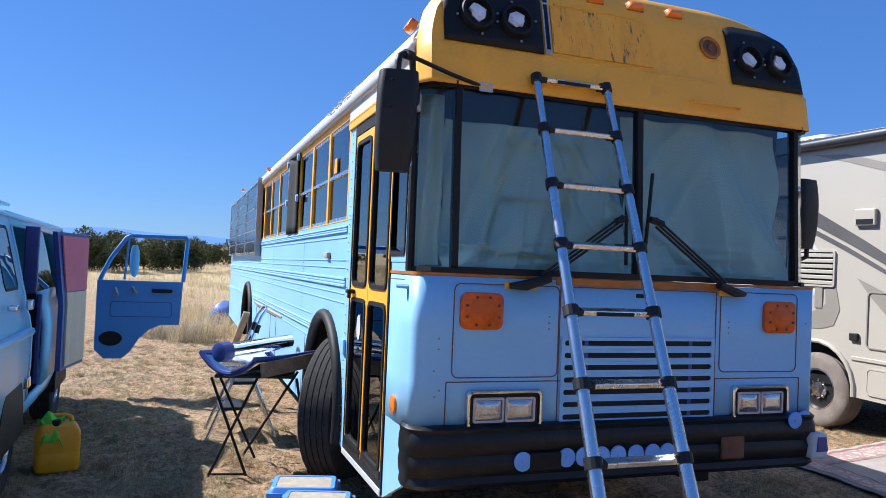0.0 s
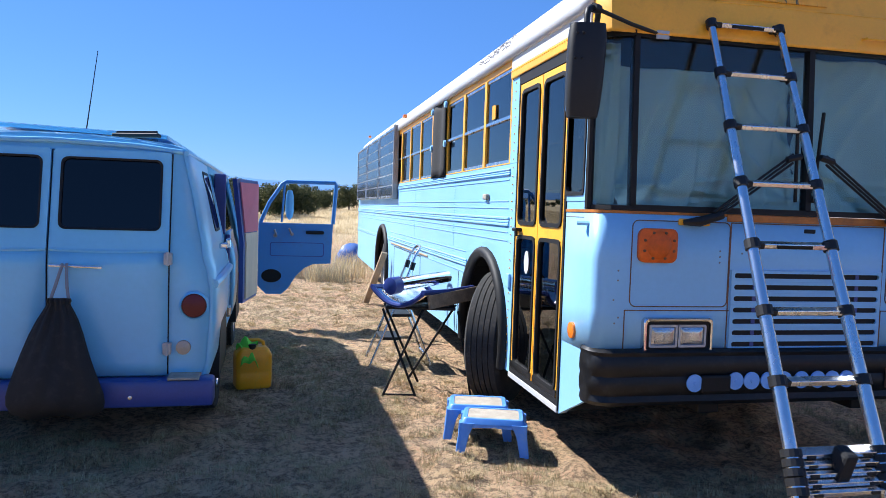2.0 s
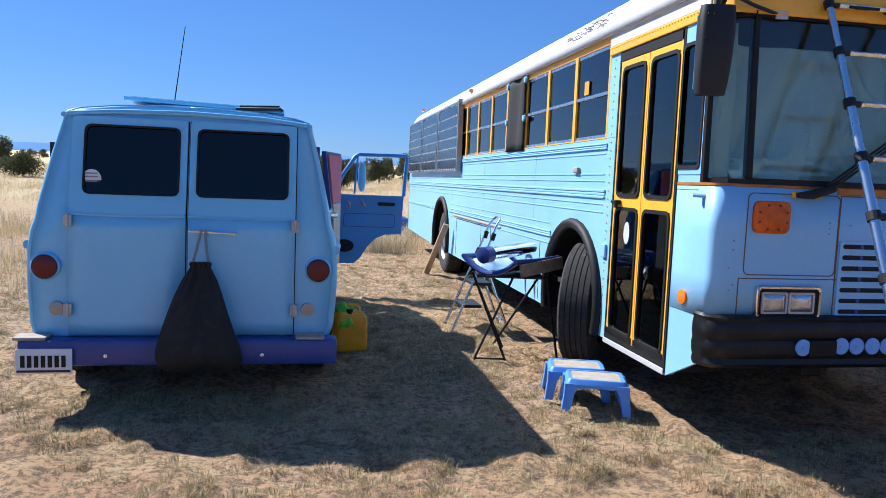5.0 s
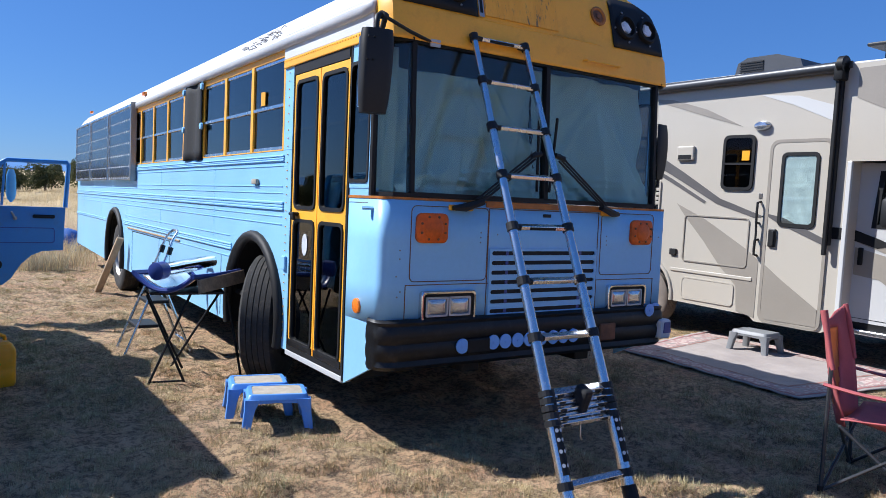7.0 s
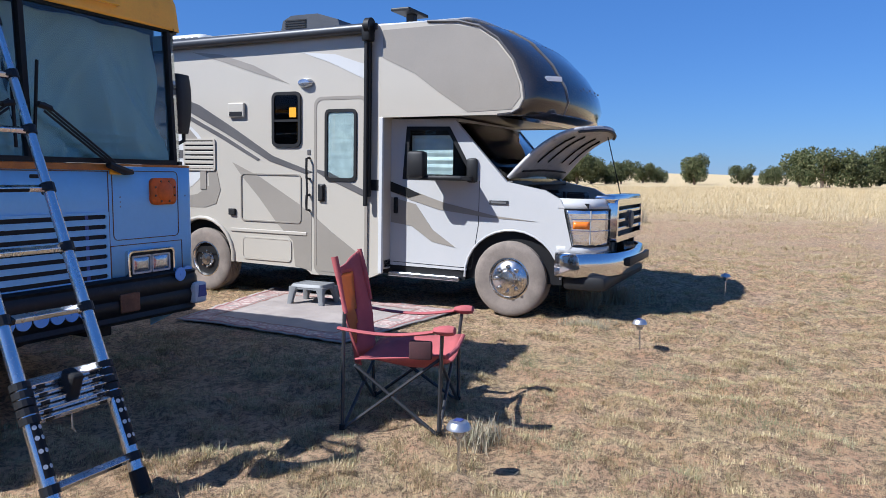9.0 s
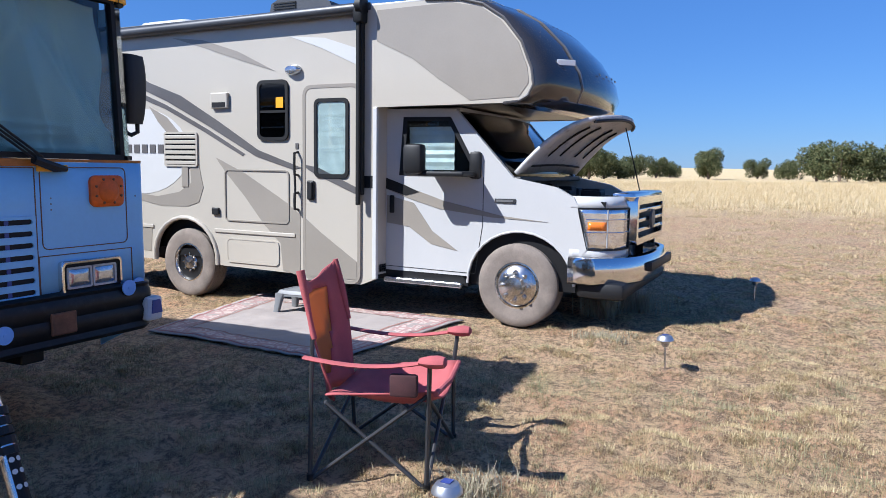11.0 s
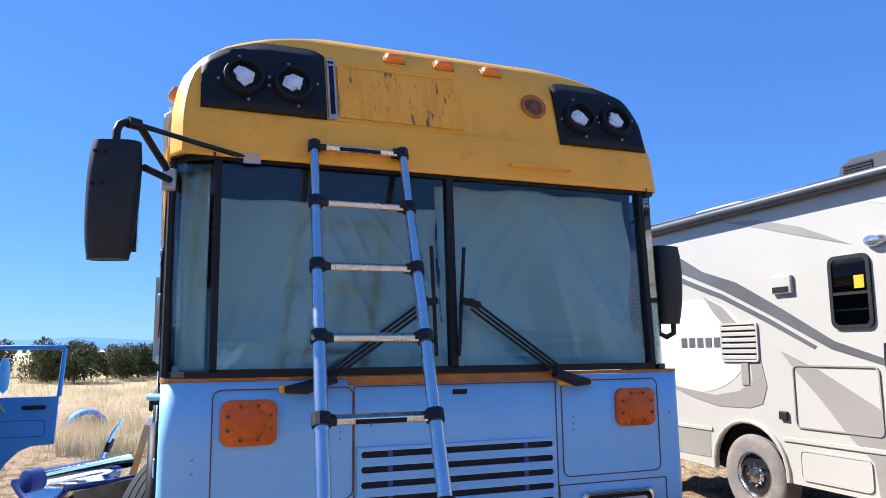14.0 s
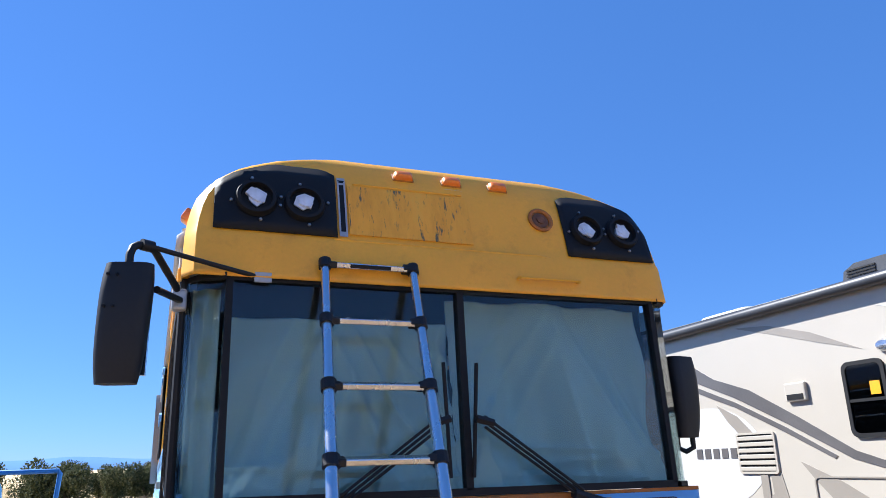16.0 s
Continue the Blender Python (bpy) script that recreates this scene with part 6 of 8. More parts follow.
    for k in range(7):
        part("vent_slot", box(B(), 0.578, 0.60, 4.62 + 0.11 * k, 4.69 + 0.11 * k, 3.185, 3.205, 0.004), "black", rvent)
    b = B()
    box(b, 0.9, 1.0, 1.55, 1.65, 3.06, 3.34, 0.01)
    box(b, 0.70, 1.2, 1.50, 1.75, 3.34, 3.38, 0.015, None)
    part("roof_antenna", b, "plastic", rv, "black folded roof antenna")
    b = B()
    box(b, 0.75, 1.5, 0.75, 1.40, 3.07, 3.22, 0.06)
    part("skylight", b, "plastic", rv, "dark skylight dome")
    # cab
    CX0, CX1 = 0.20, 2.25
    arc = [(-0.02 + 0.53 * math.cos(a), 0.40 + 0.50 * math.sin(a)) for a in np.linspace(-0.05, math.pi - 0.05, 16)]
    poly = [(1.47, 0.44), (0.55, 0.43)] + arc + [(-0.56, 0.44), (-0.60, 0.70), (-0.665, 0.775), (-0.57, 1.15), (-0.52, 1.235), (-0.36, 1.32), (0.06, 1.40), (1.47, 1.40)]
    for x0, x1 in ((CX0, CX0 + 0.05), (CX1 - 0.05, CX1)):
        part("cab_side", prism(B(), poly, "x", x0, x1), "rv_white", rv, "white van cab side")
        b = ring(B(), [(0.06, 1.40), (0.66, 2.04), (1.47, 2.06), (1.47, 1.40)], [(0.40, 1.42), (0.72, 1.955), (1.22, 1.96), (1.26, 1.42)], "x", x0, x1)
        part("cab_window_frame", b, "rv_white", rv)
    wf = part("cab_window", ring(B(), [(0.385, 1.40), (0.715, 1.97), (1.235, 1.975), (1.28, 1.40)], [(0.45, 1.44), (0.745, 1.93), (1.19, 1.935), (1.225, 1.44)], "x", CX0 - 0.006, CX0 + 0.02), "rubber", rv, "black-edged cab window")
    part("pane", prism(B(), [(0.44, 1.43), (0.74, 1.94), (1.195, 1.945), (1.235, 1.43)], "x", CX0 + 0.01, CX0 + 0.014), "glass", wf)
    rows = [[(CX0 + 0.06 + 0.006 * math.sin(30 * v), 0.70 + 0.5 * u, 1.46 + 0.42 * v) for u in np.linspace(0, 1, 6)] for v in np.linspace(0, 1, 12)]
    part("sunshade", loft(B(), rows), "foil", wf, "silver sunshade in the cab window")
    # door outline
    b = B()
    for a, c in (((0.43, 0.47), (0.36, 0.95)), ((0.36, 0.95), (0.36, 1.40)), ((1.44, 0.47), (1.44, 2.0)), ((0.43, 0.47), (1.44, 0.48))):
        tube(b, [(CX0 - 0.0005, a[0], a[1]), (CX0 - 0.0005, c[0], c[1])], 0.0035, 5)
    part("door_gap", b, "black", rv)
    b = B()
    box(b, CX0 - 0.03, CX0, 1.33, 1.38, 1.02, 1.20, 0.012)
    part("cab_door_handle", b, "black", rv)
    def cdecal(pts, mat):
        part("cab_graphic", prism(B(), pts, "x", CX0 - 0.005, CX0 - 0.0005), mat, rv)
    cdecal([(1.46, 1.38), (1.16, 1.28), (0.77, 1.16), (0.17, 1.04), (-0.29, 1.0), (0.26, 1.02), (0.82, 1.08), (1.16, 1.17), (1.46, 1.27)], "rv_taupe")
    part("cab_graphic", prism(B(), [(1.467, 1.385), (1.2, 1.30), (1.05, 1.24), (1.2, 1.20), (1.467, 1.275)], "x", CX0 - 0.009, CX0 - 0.0055), "rubber", rv)
    cdecal([(1.42, 0.92), (1.16, 0.89), (0.91, 0.73), (0.62, 0.68), (0.9, 0.86), (1.11, 1.13), (1.42, 1.2)], "rv_taupe")
    part("wall_stripe", prism(B(), [(1.45, 1.27), (1.60, 1.27), (1.60, 1.39), (1.45, 1.39)], "x", -0.006, -0.0005), "rubber", rv)
    part("fender_badge", box(B(), CX0 - 0.012, CX0, 0.03, 0.24, 1.16, 1.205, 0.004), "awning", rv, "dark fender badge")
    part("badge_bars", box(B(), CX0 - 0.015, CX0 - 0.011, 0.05, 0.22, 1.172, 1.192), "steel", rv)
    # cab roof, windscreen, back
    part("cab_roof", box(B(), CX0 + 0.05, CX1 - 0.05, 0.64, 1.47, 2.02, 2.06), "rv_white", rv)
    rows = [[(CX0 + 0.05 + (CX1 - CX0 - 0.10) * u, y - 0.16 * math.sin(math.pi * u) * 0.6, z) for u in np.linspace(0, 1, 9)] for y, z in ((0.08, 1.40), (0.37, 1.72), (0.64, 2.02))]
    sheet(part("windscreen", loft(B(), rows), "glass_dark", rv, "raked dark windscreen", smooth=True), 0.006)
    b = B()
    box(b, CX0 + 0.05, CX1 - 0.05, 0.30, 0.9, 1.0, 1.32, 0.05)
    box(b, CX0 + 0.05, CX1 - 0.05, 1.40, 1.46, 0.45, 2.02)
    box(b, CX0 + 0.15, CX0 + 0.65, 0.95, 1.40, 0.8, 1.60, 0.06)
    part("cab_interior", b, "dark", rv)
    # engine bay, bonnet
    b = B()
    box(b, CX0 + 0.05, CX1 - 0.05, -0.80, 0.10, 1.05, 1.20)
    for k in range(9):
        rnd = random.Random(k)
        x, y = CX0 + 0.2 + rnd.random() * 1.4, -0.7 + rnd.random() * 0.7
        box(b, x, x + 0.2, y, y + 0.2, 1.15, 1.26 + 0.06 * rnd.random(), 0.02)
    part("engine_bay", b, "black", rv)
    b = B()
    box(b, CX0 + 0.05, CX1 - 0.05, 0.0, 0.14, 1.36, 1.41, 0.01)
    part("cowl", b, "plastic", rv)
    rows, n = [], 12
    for v in np.linspace(0, 1, 9):
        y, z = 0.06 - 0.98 * v * math.cos(radians(35)), 1.44 + 0.98 * v * math.sin(radians(35)) + 0.07 * math.sin(math.pi * v) - 0.05 * v ** 4
        inset = 0.05 + 0.20 * v ** 1.5
        rows.append([(CX0 + inset + (CX1 - CX0 - 2 * inset) * u, y + 0.12 * (abs(2 * u - 1) ** 2.5) * v, z + 0.05 * math.sin(math.pi * u) * (0.4 + 0.6 * v)) for u in np.linspace(0, 1, n)])
    hd = sheet(part("bonnet", loft(B(), rows), "hood_under", rv, "raised bonnet showing its grey underside", smooth=True), 0.04)
    b = B()
    for u in (2, 4, 7, 9):
        tube(b, [Vector(rows[k][u]) + Vector((0, 0, -0.035)) for k in range(2, 7)], 0.010, 5)
    tube(b, [Vector(p) + Vector((0, 0, -0.03)) for p in rows[1][1:-1]], 0.014, 5)
    tube(b, [Vector(p) + Vector((0, 0, -0.03)) for p in rows[8]], 0.016, 6)
    part("rib", b, "black", hd)
    b = B()
    tube(b, [Vector(rows[7][9]), (CX1 - 0.5, -0.80, 1.22)], 0.006, 6)
    part("prop_rod", b, "black", rv)
    # front end
    gx0, gx1 = CX0 + 0.36, CX1 - 0.36
    b = B()
    ring(b, rrect(gx0, gx1, 0.80, 1.24, 0.05), rrect(gx0 + 0.07, gx1 - 0.07, 0.86, 1.17, 0.03), "y", -1.02, -0.86)
    box(b, gx0 - 0.02, gx1 + 0.02, -1.0, -0.78, 1.20, 1.28, 0.03)
    gr = part("chrome_grille", b, "chrome", rv, "large chrome grille", smooth=True)
    for z in (0.93, 1.02, 1.11):
        part("grille_bar", box(B(), gx0 + 0.05, gx1 - 0.05, -1.01, -0.95, z - 0.02, z + 0.02, 0.008), "chrome", gr)
    part("grille_back", box(B(), gx0 + 0.05, gx1 - 0.05, -0.94, -0.92, 0.84, 1.19), "black", gr)
    b = lathe(B(), [(0.10, -1.02), (0.09, -1.04), (0.001, -1.045)], at=((gx0 + gx1) / 2, 0, 1.015), axis="y", n=24)
    part("round_emblem", b, "awning", gr, "plain oval emblem")
    nose_plan = [(CX0, -0.50), (CX0 + 0.004, -0.58), (CX0 + 0.012, -0.68), (CX0 + 0.04, -0.78), (CX0 + 0.11, -0.865), (CX0 + 0.22, -0.915), (gx0 + 0.02, -0.94)]
    def on_nose(f, z, out=0.0, far=False):
        x, y = interp(f, list(enumerate(p[0] for p in nose_plan))), interp(f, list(enumerate(p[1] for p in nose_plan)))
        x, y = x - out * max(0.0, 1 - f / 6), y - out * min(1.0, f / 4)
        return (CX0 + CX1 - x if far else x, y, z)
    for far in (False, True):
        for z0, z1, back in ((1.145, 1.245, 0.05), (0.69, 0.768, 0.0)):
            wing = loft(B(), [[on_nose(f, z, -back * (z - z0) / (z1 - z0), far) for f in np.linspace(0, 6, 16)] for z in (z0, (z0 + z1) / 2, z1)])
            sheet(part("fender_nose", wing, "rv_white", rv, "white fender corner round the headlamp", smooth=True), 0.01)
        def rim_f(z):
            return 0.85 + 0.9 * (1.14 - z) / 0.37
        zs = np.linspace(0.772, 1.14, 9)
        hl = sheet(part("headlamp", loft(B(), [[on_nose(rim_f(z) + (5.9 - rim_f(z)) * u, z, 0.004, far) for u in np.linspace(0, 1, 14)] for z in zs]), "lamp_clear", rv, "clear wrap-round headlamp", smooth=True), 0.008)
        edge = [on_nose(rim_f(z), z, 0.008, far) for z in zs] + [on_nose(f, 1.14, 0.008, far) for f in np.linspace(1, 5.9, 9)] + [on_nose(5.9, z, 0.008, far) for z in zs[::-1]] + [on_nose(f, 0.772, 0.008, far) for f in np.linspace(5.9, 1.8, 9)]
        part("lamp_seal", tube(B(), edge, 0.007, 6), "black", hl)
        sheet(part("amber_corner", loft(B(), [[on_nose(f, z, 0.010, far) for f in np.linspace(1.75, 3.3, 6)] for z in (0.945, 1.02)]), "amber", hl, "amber corner lamp", smooth=True), 0.008)
        for z in (0.925, 1.04):
            part("lamp_trim", tube(B(), [on_nose(f, z, 0.010, far) for f in np.linspace(1.6, 5.8, 10)], 0.006, 6), "chrome", hl)
        part("lamp_trim", tube(B(), [on_nose(3.4, z, 0.010, far) for z in np.linspace(0.79, 1.13, 4)], 0.006, 6), "silver", hl)
    # bumper
    rows = []
    for z, o in ((0.46, 0.0), (0.475, 0.03), (0.56, 0.05), (0.65, 0.045), (0.69, 0.02), (0.70, -0.02)):
        rows.append([(CX0 - 0.02 - o * 0.4, -0.50, z)] + [(CX0 - 0.02 - o * 0.4 + (CX1 - CX0 + 0.04 + 0.8 * o) * u, -0.98 - o - 0.10 * math.sin(math.pi * u) + 0.28 * (abs(2 * u - 1) ** 5), z) for u in np.linspace(0, 1, 15)] + [(CX1 + 0.02 + o * 0.4, -0.50, z)])
    sheet(part("bumper", loft(B(), rows), "chrome", rv, "chrome front bumper", smooth=True), 0.02)
    b = B()
    box(b, CX0 + 0.02, CX1 - 0.02, -1.0, -0.56, 0.32, 0.48, 0.05)
    box(b, CX0 + 0.5, CX1 - 0.5, -1.145, -1.0, 0.55, 0.64, 0.01)
    part("lower_bumper", b, "plastic", rv, "dark lower bumper and air intake", smooth=True)
    part("front_wheel_well", prism(B(), arc + [(-0.55, 0.36), (0.51, 0.36)], "x", CX0 + 0.06, CX0 + 0.5), "black", rv)
    part("front_wheel_well", prism(B(), arc + [(-0.55, 0.36), (0.51, 0.36)], "x", CX1 - 0.5, CX1 - 0.06), "black", rv)
    b = B()
    tube(b, [(CX0 + 0.004, y, z) for y, z in arc], 0.012, 8)
    part("fender_lip", b, "rv_white", rv, smooth=True)
    b = B()
    box(b, CX0 - 0.06, CX0 + 0.14, 0.55, 1.42, 0.32, 0.37, 0.01)
    for k in range(4):
        box(b, CX0 - 0.05, CX0 + 0.12, 0.58, 1.40, 0.37, 0.374) if k == 0 else None
    part("running_board", b, "alu", rv, "aluminium running board")
    # cab mirror
    b = B()
    box(b, -0.20, -0.06, 0.83, 1.03, 1.42, 1.70, 0.04)
    mr = part("cab_mirror", b, "plastic", rv, "large dark grey towing mirror", smooth=True)
    b = B()
    box(b, -0.14, CX0 + 0.02, 0.42, 0.90, 1.40, 1.45, 0.02, None)
    box(b, CX0 - 0.05, CX0 + 0.02, 0.38, 0.50, 1.38, 1.64, 0.03)
    part("mirror_arm", b, "plastic", mr, smooth=True)
    # wheels
    def rvwheel(x, y, z, s, front):
        w = wheel(rv, (x, y, z), 0.395, 0.24, 0.215, s, rim_mat="hub_chrome", bolts=8, dish=0.02 if front else 0.10, tread=6)
        for c in w.children:
            if c.name.startswith("tyre"):
                c.data.materials[0] = M["dusty"]
        if front:
            b2 = lathe(B(), [(0.20, s * 0.10), (0.17, s * 0.135), (0.10, s * 0.15), (0.085, s * 0.19), (0.03, s * 0.20), (0.001, s * 0.20)], axis="x", n=28)
            for q in range(8):
                a = 2 * math.pi * q / 8
                part("lug_nut", lathe(B(), [(0.021, s * 0.11), (0.021, s * 0.165), (0.012, s * 0.178), (0.001, s * 0.18)], at=(0, 0.135 * math.cos(a), 0.135 * math.sin(a)), axis="x", n=10), "hub_chrome", w, smooth=True)
            part("hub_cap", b2, "hub_chrome", w, "chrome simulator hub cap", smooth=True)
    for s, x in ((-1, CX0 + 0.11), (1, CX1 - 0.11)):
        rvwheel(x, 0.0, 0.39, s, True)
    for s, x in ((-1, 0.15), (1, WID - 0.15)):
        rvwheel(x, 4.0, 0.345, s, False)
    return rv


build_motorhome()


# ---- things round the vehicles ----
M.update(
    chair_red=surf("sun_faded_red_canvas", (0.40, 0.095, 0.098), 0.85, var=0.15, big=6, fine=160, relief=0.25),
    stool_grey=surf("mid_grey_plastic", (0.19, 0.195, 0.20), 0.5, var=0.08),
    board=surf("brown_spotted_board", (0.26, 0.19, 0.13), 0.7, var=0.35, big=14),
    chair_dark=surf("dark_strap_webbing", (0.06, 0.022, 0.024), 0.85, var=0.25, big=9, fine=160, relief=0.2),
    pole=surf("dark_grey_painted_pole", (0.045, 0.045, 0.048), 0.4, 0.3, var=0.2),
    chair_mesh=surf("orange_brown_mesh", (0.42, 0.17, 0.06), 0.8, var=0.3, big=5, fine=200, relief=0.3),
    mirror_foil=surf("mirror_trough", (0.8, 0.8, 0.8), 0.08, 1.0, var=0.08, big=8, relief=0.05),
    straw=surf("straw_cloth_bundle", (0.3, 0.26, 0.2), 0.9),
    blue_tarp=surf("blue_tarpaulin", (0.05, 0.13, 0.38), 0.5, var=0.2, big=5, relief=0.3),
    bark=surf("grey_brown_bark", (0.16, 0.12, 0.09), 0.9, var=0.3, big=6, relief=0.4),
)


def island_mat(name, stops, rough=0.9, trans=0.0):
    m, n, l, b = nodes_of(name)
    g = n.new("ShaderNodeNewGeometry")
    c = ramp(n, l, g.outputs["Random Per Island"], stops)
    l.new(c, b.inputs["Base Color"])
    b.inputs["Roughness"].default_value = rough
    b.inputs["Specular IOR Level"].default_value = 0.15
    if trans:
        t, mx = n.new("ShaderNodeBsdfTranslucent"), n.new("ShaderNodeMixShader")
        l.new(c, t.inputs[0])
        mx.inputs[0].default_value = trans
        l.new(b.outputs[0], mx.inputs[1])
        l.new(t.outputs[0], mx.inputs[2])
        l.new(mx.outputs[0], n["Material Output"].inputs[0])
    return m


def build_stool(name, label, m, mat, top):
    st = thing(name, label, "stool", m)
    b = B()
    w, d, h = 0.20, 0.145, 0.235
    outer = rrect(-w, w, -d, d, 0.03, 3)
    loft(b, [[(u, v, h - 0.035) for u, v in rrect(-w - 0.012, w + 0.012, -d - 0.012, d + 0.012, 0.03, 3)], [(u, v, h - 0.006) for u, v in outer], [(u * 0.97, v * 0.97, h) for u, v in outer], [(u * 0.86, v * 0.82, h) for u, v in outer], [(u * 0.85, v * 0.81, h - 0.008) for u, v in outer]], True, True)
    part("top", b, mat, st, smooth=True)
    b = loft(B(), [[(u * 0.845, v * 0.80, z) for u, v in outer] for z in (h - 0.010, h - 0.003)], True, True)
    part("tread", b, top, st, "worn sandy anti-slip tread" if top == "grit" else "")
    for sx in (-1, 1):
        for sy in (-1, 1):
            b = B()
            x0, y0 = sx * (w - 0.03), sy * (d - 0.025)
            rows = []
            for z, k in ((h - 0.03, 0.052), (h * 0.55, 0.036), (0.0, 0.030)):
                o = (h - z) * 0.14
                cx, cy = x0 + sx * o + sx * (0.045 - k) * 0.5, y0 + sy * o + sy * (0.045 - k) * 0.5
                rows.append([(cx + a, cy + c, z) for a, c in rrect(-k, k, -k * 0.8, k * 0.8, 0.012, 2)])
            loft(b, rows, True, True)
            part("leg", b, mat, st, smooth=True)
    for sy in (-1, 1):
        b = B()
        pts = [(-w, h - 0.03), (w, h - 0.03), (w + 0.006, h - 0.075), (w * 0.7, h - 0.062), (0, h - 0.055), (-w * 0.7, h - 0.062), (-w - 0.006, h - 0.075)]
        prism(b, pts, "y", sy * (d + 0.004) - 0.004, sy * (d + 0.004) + 0.004)
        part("apron", b, mat, st)
    for sx in (-1, 1):
        b = B()
        pts = [(-d, h - 0.03), (d, h - 0.03), (d + 0.006, h - 0.075), (0, h - 0.055), (-d - 0.006, h - 0.075)]
        prism(b, pts, "x", sx * (w + 0.004) - 0.004, sx * (w + 0.004) + 0.004)
        part("apron", b, mat, st)
    return st


build_stool("step_stool", "blue plastic step stool with a sandy worn top", pose(-1.46, 0.90, 0, 0, 0, -17) @ Matrix.Scale(0.93, 4), "plug_blue", "grit")["group"] = "blue stools by the bus door"
build_stool("step_stool", "blue plastic step stool behind its twin by the bus door", pose(-1.475, 1.215, 0, 0, 0, -14) @ Matrix.Scale(0.93, 4), "plug_blue", "grit")["group"] = "blue stools by the bus door"
build_stool("step_stool", "grey plastic step stool below the motorhome door", pose(4.06, 1.06, 0.012, 0, 0, 92), "stool_grey", "stool_grey")


def build_jerrycan():
    can = thing("jerrycan", "yellow plastic jerrycan standing beside the van", "jerrycan", pose(-2.99, 2.62, 0, 0, 0, 12) @ Matrix.Scale(0.92, 4))
    rows = []
    for z, k in ((0.0, 0.93), (0.02, 1.0), (0.13, 1.0), (0.14, 0.985), (0.155, 1.0), (0.27, 1.0), (0.30, 0.97), (0.34, 0.82), (0.36, 0.66)):
        rows.append([(u * k, v * k - (0.015 if z > 0.3 else 0), z) for u, v in rrect(-0.155, 0.155, -0.12, 0.12, 0.045, 4)])
    part("body", loft(B(), rows, True, True), "yellow", can, smooth=True)
    b = B()
    tube(b, [(-0.09, 0, 0.35), (-0.09, 0, 0.395), (-0.06, 0, 0.41), (0.05, 0, 0.41), (0.09, 0, 0.39), (0.095, 0, 0.345)], 0.016, 8)
    part("handle", b, "yellow", can, smooth=True)
    part("cap", lathe(B(), [(0.035, 0.33), (0.035, 0.385), (0.001, 0.39)], at=(-0.02, -0.075, 0), axis="z", n=16), "black", can, "black cap")
    rnd = random.Random(9)
    rows = [[(0.15 * (u - 0.5) - 0.05 + 0.02 * math.sin(7 * v + 3 * u), -0.14 + 0.20 * v, 0.435 - 0.55 * abs(v - 0.55) ** 1.5 * 0.8 - 0.10 * abs(u - 0.5) + 0.02 * math.sin(11 * u + 5 * v)) for u in np.linspace(0, 1, 10)] for v in np.linspace(0, 1, 10)]
    cl = sheet(part("cloth", loft(B(), rows), "green", None, smooth=True, at=pose(-2.99, 2.62, 0, 0, 0, 12) @ Matrix.Scale(0.92, 4)), 0.006)
    tagged(cl, "bright green cloth draped over the jerrycan", "cloth")


build_jerrycan()


def build_solar_cooker():
    tb = thing("solar_cooker", "blue-edged mirror trough cooker on a folding stand", "solar cooker", pose(-1.66, 2.42, 0, 0, 0, 40))
    def cross(v):
        return (-0.26 + 0.52 * v, 0.72 + 0.46 * (v - 0.5) ** 2)
    rows = [[(x, *cross(v)) for v in np.linspace(0, 1, 14)] for x in np.linspace(-0.28, 0.34, 10)]
    sheet(part("trough", loft(B(), rows), "mirror_foil", tb, "silver mirror trough", smooth=True), 0.012)
    b = B()
    for v in (0, 1):
        tube(b, [(x, *cross(v)) for x in np.linspace(-0.30, 0.36, 6)], 0.016, 8)
    for x in (-0.29, 0.35):
        tube(b, [(x, cross(v)[0], cross(v)[1] - 0.004) for v in np.linspace(0, 1, 12)], 0.020, 8)
    part("rim", b, "blue_dark", tb, "dark blue rim", smooth=True)
    b = B()
    for s in (-1, 1):
        tube(b, [(-0.30, s * 0.265, 0.84), (0.0, s * 0.265, 0.83), (0.36, s * 0.265, 0.84)], 0.020, 6)
    part("side_rail", b, "blue_dark", tb, smooth=True)
    tu = part("vacuum_tube", tube(B(), [(-0.30, 0.0, 0.875), (0.34, 0.0, 0.905)], 0.055, 20), "mirror_foil", tb, "silver cooking tube", smooth=True)
    part("end_cap", tube(B(), [(-0.39, 0.0, 0.871), (-0.38, 0.0, 0.871), (-0.29, 0.0, 0.876)], [0.05, 0.068, 0.068], 20), "blue_dark", tu, "dark blue end cap", smooth=True)
    b = B()
    box(b, -0.28, 0.36, -0.010, 0.010, -0.06, 0.045, 0.004, pose(0.02, -0.292, 0.785, -8, -3, 0))
    part("lid_board", b, "board", tb, "brown spotted board on the trough's side")
    b = B()
    box(b, -0.28, 0.28, -0.17, 0.17, 0.675, 0.70, 0.008)
    turn = pose(0, 0, 0, 0, 0, -50)
    part("stand_top", b, "plastic", tb, at=turn)
    for a, c in (((-0.30, -0.17, 0.68), (-0.02, -0.26, 0.0)), ((0.02, -0.17, 0.68), (-0.28, -0.26, 0.0)), ((-0.30, 0.17, 0.68), (0.0, 0.24, 0.0)), ((0.30, 0.17, 0.68), (-0.10, 0.24, 0.0)), ((0.30, -0.17, 0.68), (0.42, -0.20, 0.0))):
        part("leg", tube(B(), [a, c], 0.010, 8), "black", tb, smooth=True, at=turn)
    b = B()
    tube(b, [(-0.28, -0.26, 0.015), (-0.02, -0.26, 0.015)], 0.008, 6)
    part("foot_bar", b, "black", tb, at=turn)


